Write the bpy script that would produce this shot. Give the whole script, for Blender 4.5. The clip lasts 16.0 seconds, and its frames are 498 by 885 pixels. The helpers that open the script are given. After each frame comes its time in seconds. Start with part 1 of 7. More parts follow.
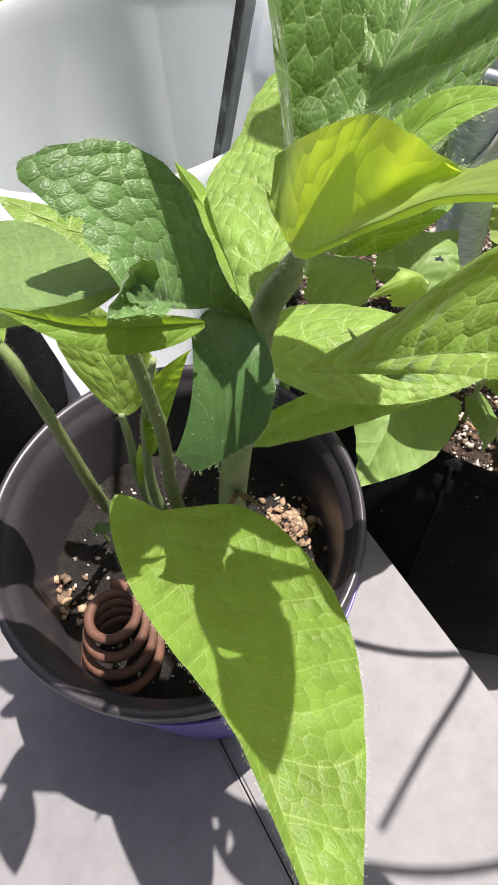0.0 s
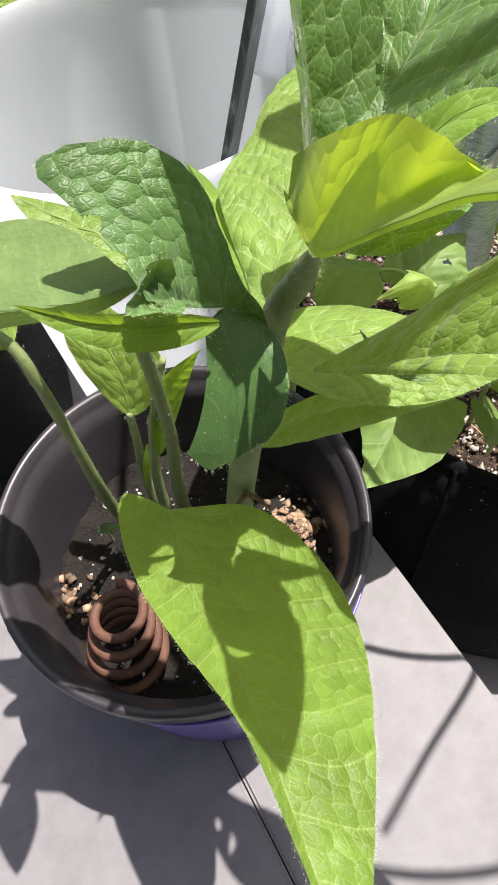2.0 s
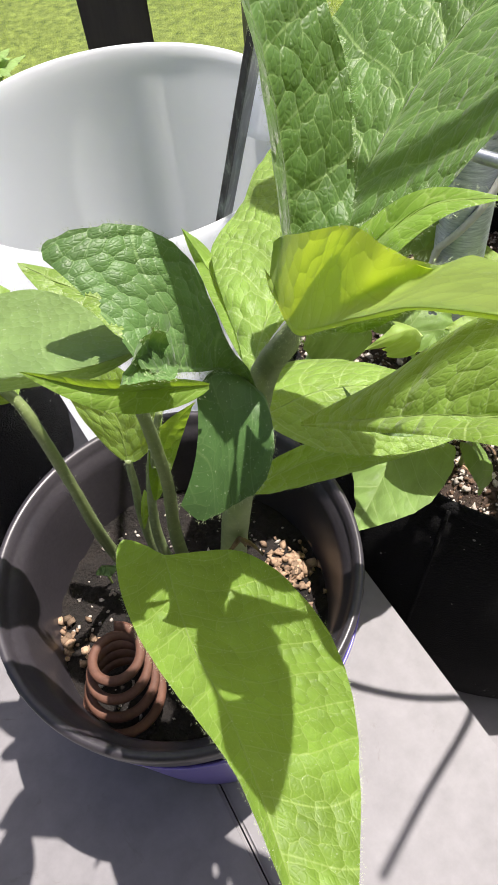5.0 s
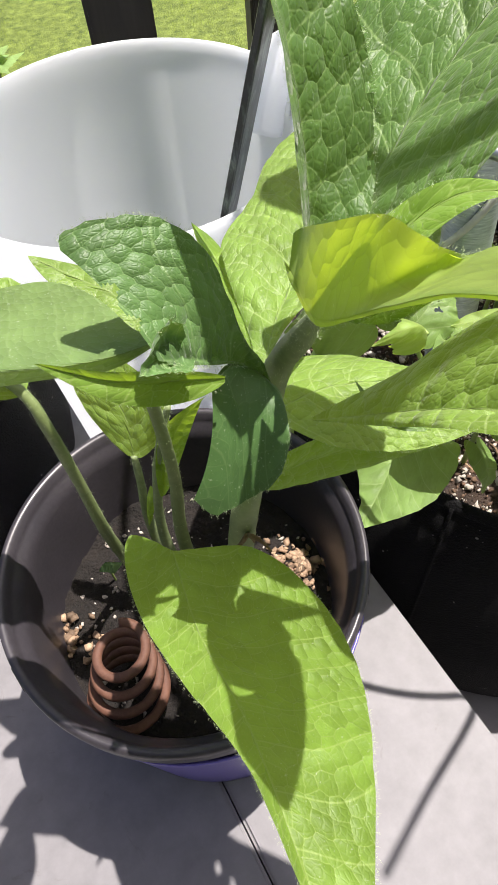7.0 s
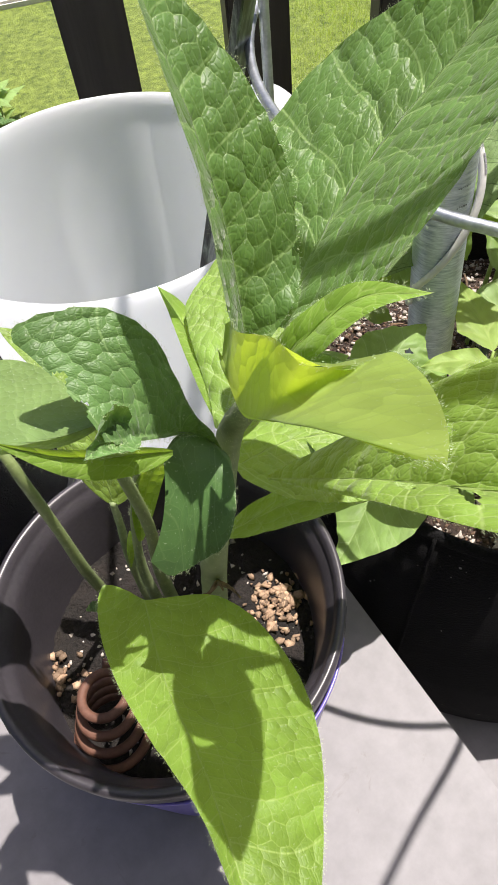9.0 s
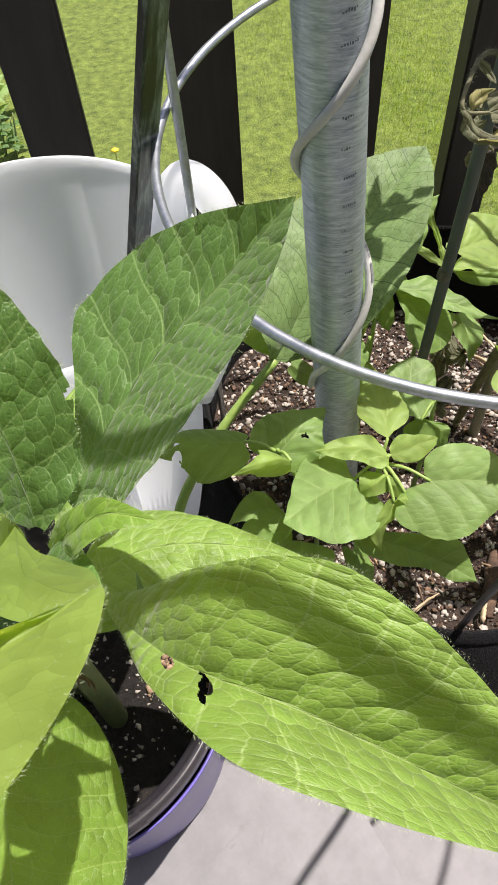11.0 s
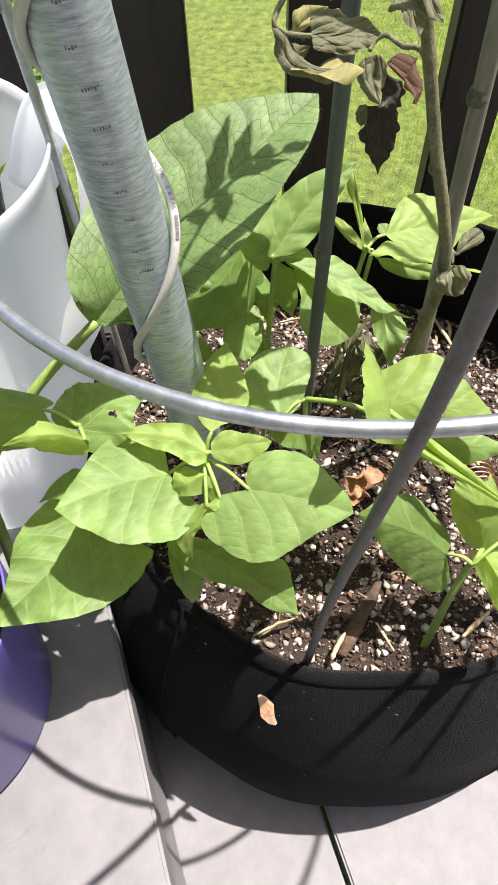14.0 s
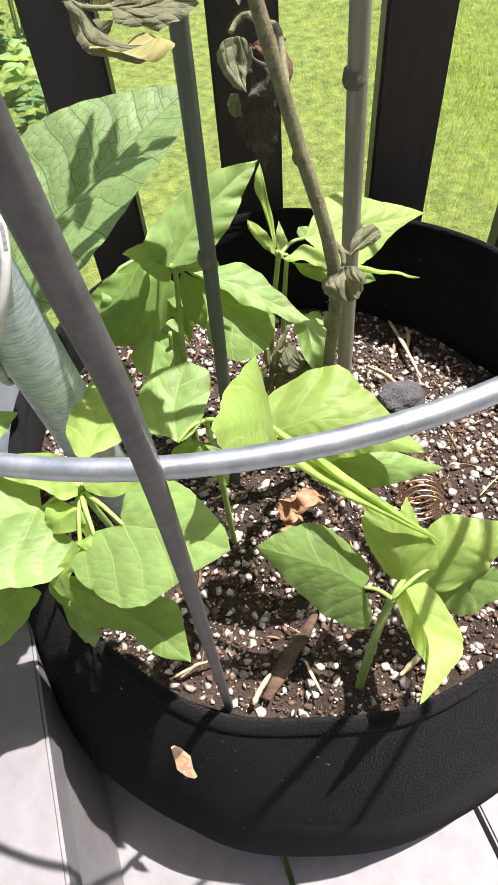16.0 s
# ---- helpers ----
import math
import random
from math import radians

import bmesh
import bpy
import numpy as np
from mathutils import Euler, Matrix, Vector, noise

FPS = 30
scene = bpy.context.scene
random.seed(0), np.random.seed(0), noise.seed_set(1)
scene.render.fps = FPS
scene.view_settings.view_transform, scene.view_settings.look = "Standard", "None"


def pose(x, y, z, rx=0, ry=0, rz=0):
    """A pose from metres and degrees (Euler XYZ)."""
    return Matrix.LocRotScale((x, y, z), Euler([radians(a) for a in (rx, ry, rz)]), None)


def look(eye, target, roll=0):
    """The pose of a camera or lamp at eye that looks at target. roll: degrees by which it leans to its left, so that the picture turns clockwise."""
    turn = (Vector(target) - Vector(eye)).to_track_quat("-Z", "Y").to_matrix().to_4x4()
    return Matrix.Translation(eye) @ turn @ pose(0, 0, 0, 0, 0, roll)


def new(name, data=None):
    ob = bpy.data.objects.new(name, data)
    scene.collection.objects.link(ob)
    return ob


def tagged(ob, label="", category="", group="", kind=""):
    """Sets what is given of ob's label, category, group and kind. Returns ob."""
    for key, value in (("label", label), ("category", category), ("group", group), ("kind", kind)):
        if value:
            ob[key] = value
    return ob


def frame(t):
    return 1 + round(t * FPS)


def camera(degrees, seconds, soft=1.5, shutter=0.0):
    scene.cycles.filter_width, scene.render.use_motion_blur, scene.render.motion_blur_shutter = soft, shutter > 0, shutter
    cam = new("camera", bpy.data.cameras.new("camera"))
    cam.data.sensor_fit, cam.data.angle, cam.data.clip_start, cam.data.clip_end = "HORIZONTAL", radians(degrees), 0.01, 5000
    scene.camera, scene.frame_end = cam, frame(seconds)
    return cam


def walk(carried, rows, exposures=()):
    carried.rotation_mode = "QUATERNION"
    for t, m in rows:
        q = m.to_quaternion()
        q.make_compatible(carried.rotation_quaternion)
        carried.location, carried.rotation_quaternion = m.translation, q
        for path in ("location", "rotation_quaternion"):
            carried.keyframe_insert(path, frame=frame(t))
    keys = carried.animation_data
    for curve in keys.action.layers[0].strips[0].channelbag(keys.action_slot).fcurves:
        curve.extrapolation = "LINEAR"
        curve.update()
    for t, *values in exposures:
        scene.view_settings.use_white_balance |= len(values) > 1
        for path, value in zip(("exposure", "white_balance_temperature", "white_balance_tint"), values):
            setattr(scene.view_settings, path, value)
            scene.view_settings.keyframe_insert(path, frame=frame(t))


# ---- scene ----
cam = camera(42.17, 16.0)
# seconds, eye in metres, yaw, pitch and roll in degrees
PATH = [
    (0, 0.0185, -0.1278, 0.5488, -7.94, -57.84, -7.76),
    (0.5, 0.0194, -0.1275, 0.5486, -8.12, -57.97, -7.72),
    (1, 0.0183, -0.1278, 0.5493, -8.17, -57.71, -7.52),
    (1.5, 0.0172, -0.1277, 0.5489, -8.04, -57.7, -7.38),
    (2, 0.016, -0.1281, 0.549, -7.82, -57.59, -7.38),
    (2.5, 0.0144, -0.1278, 0.5491, -7.64, -57.31, -7.42),
    (3, 0.0149, -0.1283, 0.5514, -7.98, -56.54, -7.3),
    (3.5, 0.0195, -0.1287, 0.5556, -8.22, -55.9, -7.73),
    (4, 0.0192, -0.1298, 0.5575, -8.36, -55.06, -7.29),
    (6.3, 0.0169, -0.1307, 0.5589, -8.49, -54.34, -7.03),
    (6.5, 0.0155, -0.1304, 0.5581, -8.78, -54.49, -6.67),
    (7, 0.0147, -0.1301, 0.5577, -8.96, -54.57, -6.52),
    (7.5, 0.0141, -0.1303, 0.5575, -8.58, -54.7, -6.7),
    (8, 0.0147, -0.1307, 0.5586, -8.36, -54.44, -6.95),
    (8.5, 0.0197, -0.1293, 0.5626, -8.34, -53.91, -7.4),
    (9, 0.0293, -0.1297, 0.5704, -8.29, -53.03, -8.2),
    (9.5, 0.0406, -0.1276, 0.5778, -9.36, -53.3, -7.1),
    (9.7, 0.0441, -0.1273, 0.5815, -8.89, -53.3, -7.31),
    (11.8, 0.1003, -0.1135, 0.6039, -10.81, -53.49, 1.39),
    (12, 0.1054, -0.1145, 0.5987, -10.96, -53.43, 3.02),
    (12.5, 0.1454, -0.1087, 0.588, -8.78, -53.34, 1.53),
    (13, 0.1672, -0.1038, 0.5762, -3.99, -54.15, -1.43),
    (13.5, 0.1855, -0.108, 0.5721, -1.54, -54.36, -2.68),
    (14, 0.1895, -0.1048, 0.5615, -1.34, -54.95, -1.97),
    (14.5, 0.2009, -0.1021, 0.5589, -0.96, -54.14, -3.27),
    (15, 0.2122, -0.0972, 0.5526, 0.93, -54.11, -4.36),
    (15.5, 0.2162, -0.0942, 0.5514, 0.03, -53.91, -3.82),
    (16, 0.2442, -0.0877, 0.5395, 1.43, -53.62, -6.11),
]
walk(cam, [(t, pose(x, y, z, 90 + pitch, 0, yaw) @ pose(0, 0, 0, 0, 0, roll)) for t, x, y, z, yaw, pitch, roll in PATH], [(0.0, 0.97, 6450, 16), (8.5, 0.97, 6450, 16), (9.5, 0.9, 6500, 16), (12.0, 0.7, 6500, 16), (12.5, 0.84, 6500, 16), (13.5, 1.07, 6500, 16), (14.5, 1.22, 6400, 16), (15.5, 1.29, 6350, 16), (16.0, 1.37, 6350, 17)])

# ---- light ----
SUN_WAY = Vector((0.2854, 0.1204, 0.9508))
world = bpy.data.worlds.new("sky")
scene.world = world
world.use_nodes = True
wn = world.node_tree
sky = wn.nodes.new("ShaderNodeTexSky")
sky.sky_type, sky.sun_disc = "NISHITA", False
sky.sun_elevation = math.asin(SUN_WAY.z)
sky.sun_rotation = math.atan2(SUN_WAY.x, SUN_WAY.y)
wn.links.new(sky.outputs[0], wn.nodes["Background"].inputs[0])
sky.air_density, sky.dust_density, sky.ozone_density = 0.7, 2.5, 0.3
wn.nodes["Background"].inputs[1].default_value = 0.085
sun = new("sun", bpy.data.lights.new("sun", "SUN"))
sun.data.energy, sun.data.angle, sun.data.color = 4.7, radians(0.55), (1.0, 0.95, 0.86)
sun.matrix_world = look(SUN_WAY * 3, (0, 0, 0))


# ---- materials ----
def nodes_of(name):
    m = bpy.data.materials.new(name)
    m.use_nodes = True
    nt = m.node_tree
    return m, nt, nt.nodes["Principled BSDF"], nt.nodes["Material Output"]


def add(nt, kind, **values):
    n = nt.nodes.new("ShaderNode" + kind)
    for key, value in values.items():
        if key in n.inputs:
            n.inputs[key].default_value = value
    return n


def ramp(nt, source, stops):
    r = nt.nodes.new("ShaderNodeValToRGB")
    els = r.color_ramp.elements
    while len(els) < len(stops):
        els.new(0.5)
    for e, (at, col) in zip(els, stops):
        e.position, e.color = at, (*col, 1)
    nt.links.new(source, r.inputs[0])
    return r.outputs[0]


def noisy(name, dark, light, scale=20.0, fine=200.0, rough=0.6, bump=0.3, depth=0.001, metal=0.0, stretch=(1, 1, 1), rough_range=0.12, pieces=0.0, scuffs=0.0, lint=0.0):
    """A surface whose colour varies at two scales, with fine relief."""
    m, nt, bsdf, _ = nodes_of(name)
    tc = add(nt, "TexCoord")
    mp = nt.nodes.new("ShaderNodeMapping")
    mp.inputs["Scale"].default_value = stretch
    nt.links.new(tc.outputs["Object"], mp.inputs[0])
    big = add(nt, "TexNoise", Scale=scale, Detail=5.0, Roughness=0.6)
    small = add(nt, "TexNoise", Scale=fine, Detail=4.0, Roughness=0.65)
    for n in (big, small):
        nt.links.new(mp.outputs[0], n.inputs["Vector"])
    mix = nt.nodes.new("ShaderNodeMath")
    mix.operation = "MULTIPLY_ADD"
    mix.inputs[1].default_value = 0.4
    nt.links.new(small.outputs[0], mix.inputs[0])
    half = nt.nodes.new("ShaderNodeMath")
    half.operation = "MULTIPLY"
    half.inputs[1].default_value = 0.6
    nt.links.new(big.outputs[0], half.inputs[0])
    nt.links.new(half.outputs[0], mix.inputs[2])
    col = ramp(nt, mix.outputs[0], [(0.36, dark), (0.64, light)])
    if lint:
        ln = add(nt, "TexNoise", Scale=240.0, Detail=1.0)
        nt.links.new(tc.outputs["Object"], ln.inputs["Vector"])
        fl_ = ramp(nt, ln.outputs[0], [(0.775, (0, 0, 0)), (0.8, (lint,) * 3)])
        lx = nt.nodes.new("ShaderNodeMix")
        lx.data_type = "RGBA"
        nt.links.new(fl_, lx.inputs[0])
        nt.links.new(col, lx.inputs[6])
        lx.inputs[7].default_value = (0.3, 0.29, 0.27, 1)
        col = lx.outputs[2]
    if scuffs:
        sc = add(nt, "TexNoise", Scale=46.0, Detail=7.0, Roughness=0.72, Distortion=0.8)
        nt.links.new(tc.outputs["Object"], sc.inputs["Vector"])
        mk = ramp(nt, sc.outputs[0], [(0.63, (0, 0, 0)), (0.72, (scuffs,) * 3)])
        mx = nt.nodes.new("ShaderNodeMix")
        mx.data_type = "RGBA"
        nt.links.new(mk, mx.inputs[0])
        nt.links.new(col, mx.inputs[6])
        mx.inputs[7].default_value = (0.1, 0.085, 0.075, 1)
        col = mx.outputs[2]
    if pieces:
        geo = nt.nodes.new("ShaderNodeNewGeometry")
        pr = nt.nodes.new("ShaderNodeMapRange")
        pr.inputs["To Min"].default_value, pr.inputs["To Max"].default_value = 1 - pieces, 1 + pieces * 0.5
        hv = nt.nodes.new("ShaderNodeHueSaturation")
        nt.links.new(geo.outputs["Random Per Island"], pr.inputs["Value"])
        nt.links.new(pr.outputs[0], hv.inputs["Value"])
        nt.links.new(col, hv.inputs["Color"])
        col = hv.outputs[0]
    nt.links.new(col, bsdf.inputs["Base Color"])
    rr = nt.nodes.new("ShaderNodeMapRange")
    rr.inputs["To Min"].default_value, rr.inputs["To Max"].default_value = rough - rough_range, rough + rough_range
    nt.links.new(big.outputs[0], rr.inputs["Value"])
    nt.links.new(rr.outputs[0], bsdf.inputs["Roughness"])
    bsdf.inputs["Metallic"].default_value = metal
    if bump:
        b = add(nt, "Bump", Strength=bump, Distance=depth)
        nt.links.new(small.outputs[0], b.inputs["Height"])
        nt.links.new(b.outputs[0], bsdf.inputs["Normal"])
    return m


def leafy(name, body, pale, through_light, share=0.38, rough=0.5, fuzz=0.0, spot=(0.0, 0.0, 0.0), spots=0.0, cell=0.005, deep=0.0006, fine=0.7, line=1.0, net=True, mottle=60.0, web=1.0, rows=2.4):
    """Leaf tissue: a net of veins in the leaf's own lengths, quilted relief between them, mottling, and light that comes through."""
    m, nt, bsdf, out = nodes_of(name)

    def calc(op, p, q=None, clamp=False):
        n = nt.nodes.new("ShaderNodeMath")
        n.operation, n.use_clamp = op, clamp
        for slot, val in ((0, p), (1, q)):
            if val is None:
                continue
            if isinstance(val, (int, float)):
                n.inputs[slot].default_value = val
            else:
                nt.links.new(val, n.inputs[slot])
        return n.outputs[0]

    def soft(val, lo, hi, to_lo=0.0, to_hi=1.0):
        n = nt.nodes.new("ShaderNodeMapRange")
        n.interpolation_type = "SMOOTHSTEP"
        n.inputs["From Min"].default_value, n.inputs["From Max"].default_value = lo, hi
        n.inputs["To Min"].default_value, n.inputs["To Max"].default_value = to_lo, to_hi
        nt.links.new(val, n.inputs["Value"])
        return n.outputs[0]

    tc = add(nt, "TexCoord")
    mott = add(nt, "TexNoise", Scale=mottle, Detail=4.0, Roughness=0.6)
    grain = add(nt, "TexNoise", Scale=2600.0, Detail=2.0)
    info = nt.nodes.new("ShaderNodeObjectInfo")
    for n in (mott, grain):
        nt.links.new(tc.outputs["Object"], n.inputs["Vector"])
    dark = tuple(c * 0.74 for c in body)
    lite = tuple(min(1, c * 1.28) for c in body)
    last = ramp(nt, mott.outputs[0], [(0.3, dark), (0.7, lite)])
    height = None
    if net:
        own = nt.nodes.new("ShaderNodeAttribute")
        own.attribute_name = "leaf_place"
        sep = nt.nodes.new("ShaderNodeSeparateXYZ")
        nt.links.new(own.outputs["Vector"], sep.inputs[0])
        ax = calc("ABSOLUTE", sep.outputs[0])
        # cells lie in rows between the side veins: along the vein in metres, across it by the vein's count
        flat = nt.nodes.new("ShaderNodeCombineXYZ")
        nt.links.new(calc("ADD", calc("MULTIPLY", sep.outputs[0], calc("ADD", 1.0, calc("MULTIPLY", ax, 18.0))), calc("MULTIPLY", sep.outputs[1], 0.12)), flat.inputs[0])
        nt.links.new(calc("MULTIPLY", sep.outputs[2], rows * cell), flat.inputs[1])
        warp = add(nt, "TexNoise", Scale=260.0, Detail=2.0)
        nt.links.new(flat.outputs[0], warp.inputs["Vector"])
        bent = nt.nodes.new("ShaderNodeVectorMath")
        bent.operation = "MULTIPLY_ADD"
        bent.inputs[1].default_value = (0.0016, 0.0016, 0)
        nt.links.new(warp.outputs["Color"], bent.inputs[0])
        nt.links.new(flat.outputs[0], bent.inputs[2])

        def webs(size, loose):
            v = add(nt, "TexVoronoi", Scale=1.0 / size, Randomness=loose)
            v.voronoi_dimensions, v.feature = "2D", "DISTANCE_TO_EDGE"
            nt.links.new(bent.outputs[0], v.inputs["Vector"])
            return calc("MULTIPLY", v.outputs["Distance"], size)

        d_cell, d_fine = webs(cell, 0.75), webs(cell * 0.36, 0.9)
        tone = add(nt, "TexVoronoi", Scale=1.0 / cell, Randomness=0.75)
        tone.voronoi_dimensions = "2D"
        nt.links.new(bent.outputs[0], tone.inputs["Vector"])
        dome = calc("SUBTRACT", 1.0, calc("MULTIPLY", calc("MULTIPLY", tone.outputs["Distance"], tone.outputs["Distance"]), 1.7))
        d_side = calc("MULTIPLY", calc("ABSOLUTE", calc("SUBTRACT", calc("FRACT", sep.outputs[2]), 0.5)), 0.0095)
        near = calc("MINIMUM", d_side, calc("MULTIPLY", ax, 0.8))
        lines = calc("MAXIMUM", soft(d_cell, 0.00002, 0.00022, 0.55 * line * web, 0.0), soft(d_side, 0.00004, 0.0003, 0.7 * line, 0.0))
        lines = calc("MAXIMUM", lines, soft(ax, 0.0001, 0.0005, 0.5, 0.0))
        lines = calc("MAXIMUM", lines, soft(d_fine, 0.0, 0.00016, 0.22 * line * fine, 0.0))
        height = calc("ADD", calc("MULTIPLY", soft(near, 0.0, 0.003), 0.6), calc("ADD", calc("MULTIPLY", dome, 1.3 * web), calc("MULTIPLY", soft(d_fine, 0.0, 0.0004), 0.14 * fine)))
        height = calc("ADD", height, calc("MULTIPLY", grain.outputs[0], 0.05))
        tint = nt.nodes.new("ShaderNodeHueSaturation")
        nt.links.new(soft(tone.outputs["Color"], 0.0, 1.0, 0.9, 1.1), tint.inputs["Value"])
        nt.links.new(last, tint.inputs["Color"])
        last = tint.outputs[0]
        mx = nt.nodes.new("ShaderNodeMix")
        mx.data_type = "RGBA"
        nt.links.new(lines, mx.inputs[0])
        nt.links.new(last, mx.inputs[6])
        mx.inputs[7].default_value = (*pale, 1)
        last = mx.outputs[2]
    if fuzz:
        dots = add(nt, "TexNoise", Scale=1500.0, Detail=1.0)
        nt.links.new(tc.outputs["Object"], dots.inputs["Vector"])
        fz = nt.nodes.new("ShaderNodeMix")
        fz.data_type = "RGBA"
        nt.links.new(soft(dots.outputs[0], 0.66, 0.8, 0.0, fuzz), fz.inputs[0])
        nt.links.new(last, fz.inputs[6])
        fz.inputs[7].default_value = (0.62, 0.7, 0.48, 1)
        last = fz.outputs[2]
    hv = nt.nodes.new("ShaderNodeHueSaturation")
    vr = nt.nodes.new("ShaderNodeMapRange")
    vr.inputs["To Min"].default_value, vr.inputs["To Max"].default_value = 0.9, 1.12
    nt.links.new(info.outputs["Random"], vr.inputs["Value"])
    nt.links.new(vr.outputs[0], hv.inputs["Value"])
    nt.links.new(last, hv.inputs["Color"])
    last = hv.outputs[0]
    if spots:
        sn = add(nt, "TexNoise", Scale=140.0, Detail=3.0, Roughness=0.7)
        nt.links.new(tc.outputs["Object"], sn.inputs["Vector"])
        f = ramp(nt, sn.outputs[0], [(0.6, (0, 0, 0)), (0.7, (spots,) * 3)])
        m2 = nt.nodes.new("ShaderNodeMix")
        m2.data_type = "RGBA"
        nt.links.new(f, m2.inputs[0])
        nt.links.new(last, m2.inputs[6])
        m2.inputs[7].default_value = (*spot, 1)
        last = m2.outputs[2]
    nt.links.new(last, bsdf.inputs["Base Color"])
    bsdf.inputs["Roughness"].default_value = rough
    bsdf.inputs["Specular IOR Level"].default_value = 0.35
    bsdf.inputs["Sheen Weight"].default_value = fuzz * 0.5
    bsdf.inputs["Sheen Roughness"].default_value = 0.4
    b = add(nt, "Bump", Strength=1.0, Distance=deep if net else 0.0001)
    nt.links.new(height if net else grain.outputs[0], b.inputs["Height"])
    nt.links.new(b.outputs[0], bsdf.inputs["Normal"])
    tr = nt.nodes.new("ShaderNodeBsdfTranslucent")
    if net:
        tm = nt.nodes.new("ShaderNodeMix")
        tm.data_type = "RGBA"
        nt.links.new(calc("MULTIPLY", lines, 0.5), tm.inputs[0])
        tm.inputs[6].default_value = (*through_light, 1)
        tm.inputs[7].default_value = (*[c * 0.45 for c in through_light], 1)
        nt.links.new(tm.outputs[2], tr.inputs["Color"])
    else:
        tr.inputs["Color"].default_value = (*through_light, 1)
    nt.links.new(b.outputs[0], tr.inputs["Normal"])
    ms = nt.nodes.new("ShaderNodeMixShader")
    ms.inputs[0].default_value = share
    nt.links.new(bsdf.outputs[0], ms.inputs[1])
    nt.links.new(tr.outputs[0], ms.inputs[2])
    nt.links.new(ms.outputs[0], out.inputs[0])
    return m


M_COMFREY = leafy("comfrey_leaf", (0.082, 0.168, 0.042), (0.27, 0.4, 0.14), (0.3, 0.45, 0.045), 0.36, 0.45, 0.35, cell=0.0044, deep=0.0005, line=1.2, fine=0.8)
# Lighter copy of the comfrey leaf; sunlight is put into its body colour.
M_COMFREY_LIT = leafy("comfrey_sunlit_leaf", (0.165, 0.275, 0.052), (0.38, 0.5, 0.18), (0.46, 0.6, 0.03), 0.38, 0.45, 0.35, cell=0.0043, deep=0.0005, fine=0.8, line=1.0)
M_COMFREY_SILK = leafy("comfrey_silky_leaf", (0.16, 0.25, 0.085), (0.3, 0.41, 0.17), (0.4, 0.54, 0.06), 0.36, 0.4, 0.5, cell=0.003, deep=0.00014, fine=0.5, line=0.5, rows=5.0)
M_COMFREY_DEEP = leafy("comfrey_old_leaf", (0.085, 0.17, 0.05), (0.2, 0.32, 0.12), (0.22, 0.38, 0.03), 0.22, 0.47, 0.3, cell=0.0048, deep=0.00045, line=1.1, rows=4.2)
# Shade on the drooping half is painted in as a darker body colour.
M_COMFREY_SHADE = leafy("comfrey_shaded_half", (0.05, 0.108, 0.03), (0.12, 0.2, 0.07), (0.14, 0.26, 0.02), 0.16, 0.5, 0.25, cell=0.006, deep=0.0001, line=0.6)
M_COMFREY_YOUNG = leafy("comfrey_young_leaf", (0.155, 0.268, 0.04), (0.36, 0.49, 0.13), (0.4, 0.6, 0.025), 0.42, 0.5, 0.35, cell=0.0046, deep=0.00032, line=0.95, fine=0.8)
# Body colour is raised to carry the backlight and the pale sky sheen.
M_COMFREY_BACKLIT = leafy("comfrey_backlit_leaf", (0.23, 0.33, 0.075), (0.17, 0.26, 0.045), (0.52, 0.66, 0.04), 0.52, 0.45, 0.35, cell=0.0058, deep=0.00012, line=0.4, fine=0.3)
M_OFFSHOOT = leafy("comfrey_pale_leaf", (0.155, 0.24, 0.088), (0.045, 0.09, 0.022), (0.33, 0.48, 0.07), 0.3, 0.55, 0.35, cell=0.0042, deep=0.0001, fine=0.7, line=1.8)
M_BEAN = leafy("bean_leaf", (0.2, 0.32, 0.1), (0.36, 0.47, 0.17), (0.5, 0.66, 0.08), 0.38, 0.52, 0.12, cell=0.0036, deep=0.00026, fine=0.35, line=1.5, web=0.35)
M_BEAN_YOUNG = leafy("young_bean_leaf", (0.25, 0.37, 0.095), (0.42, 0.52, 0.15), (0.58, 0.74, 0.085), 0.44, 0.52, 0.12, cell=0.0036, deep=0.00026, fine=0.35, line=1.5, web=0.35)
# Darker copy of the bean leaf, with the shade of lower leaves in its colour.
M_BEAN_SHADED = leafy("shaded_bean_leaf", (0.15, 0.25, 0.065), (0.3, 0.41, 0.15), (0.42, 0.56, 0.075), 0.38, 0.5, 0.12, cell=0.0036, deep=0.00026, fine=0.35, line=1.5, web=0.35)
M_WITHERED = leafy("withered_leaf", (0.145, 0.15, 0.085), (0.3, 0.3, 0.2), (0.3, 0.29, 0.1), 0.34, 0.75, 0.35, (0.05, 0.042, 0.026), 0.85, cell=0.0026, deep=0.0008, mottle=160.0)
M_WITHERED_STRAW = leafy("yellowed_withered_leaf", (0.3, 0.28, 0.11), (0.4, 0.37, 0.2), (0.42, 0.38, 0.1), 0.34, 0.75, 0.3, (0.1, 0.085, 0.04), 0.5, cell=0.0032, deep=0.0006)
M_WITHERED_RED = leafy("russet_withered_leaf", (0.1, 0.055, 0.035), (0.17, 0.1, 0.06), (0.3, 0.11, 0.05), 0.4, 0.7, 0.2, (0.04, 0.028, 0.02), 0.4, cell=0.0032, deep=0.0005)
M_WITHERED_DARK = leafy("dark_withered_leaf", (0.043, 0.038, 0.03), (0.1, 0.088, 0.07), (0.07, 0.05, 0.025), 0.14, 0.55, 0.15, cell=0.0032, deep=0.0005)
M_STEM = noisy("green_stem", (0.13, 0.175, 0.06), (0.22, 0.275, 0.11), 30, 300, 0.55, 0.3, 0.0004)
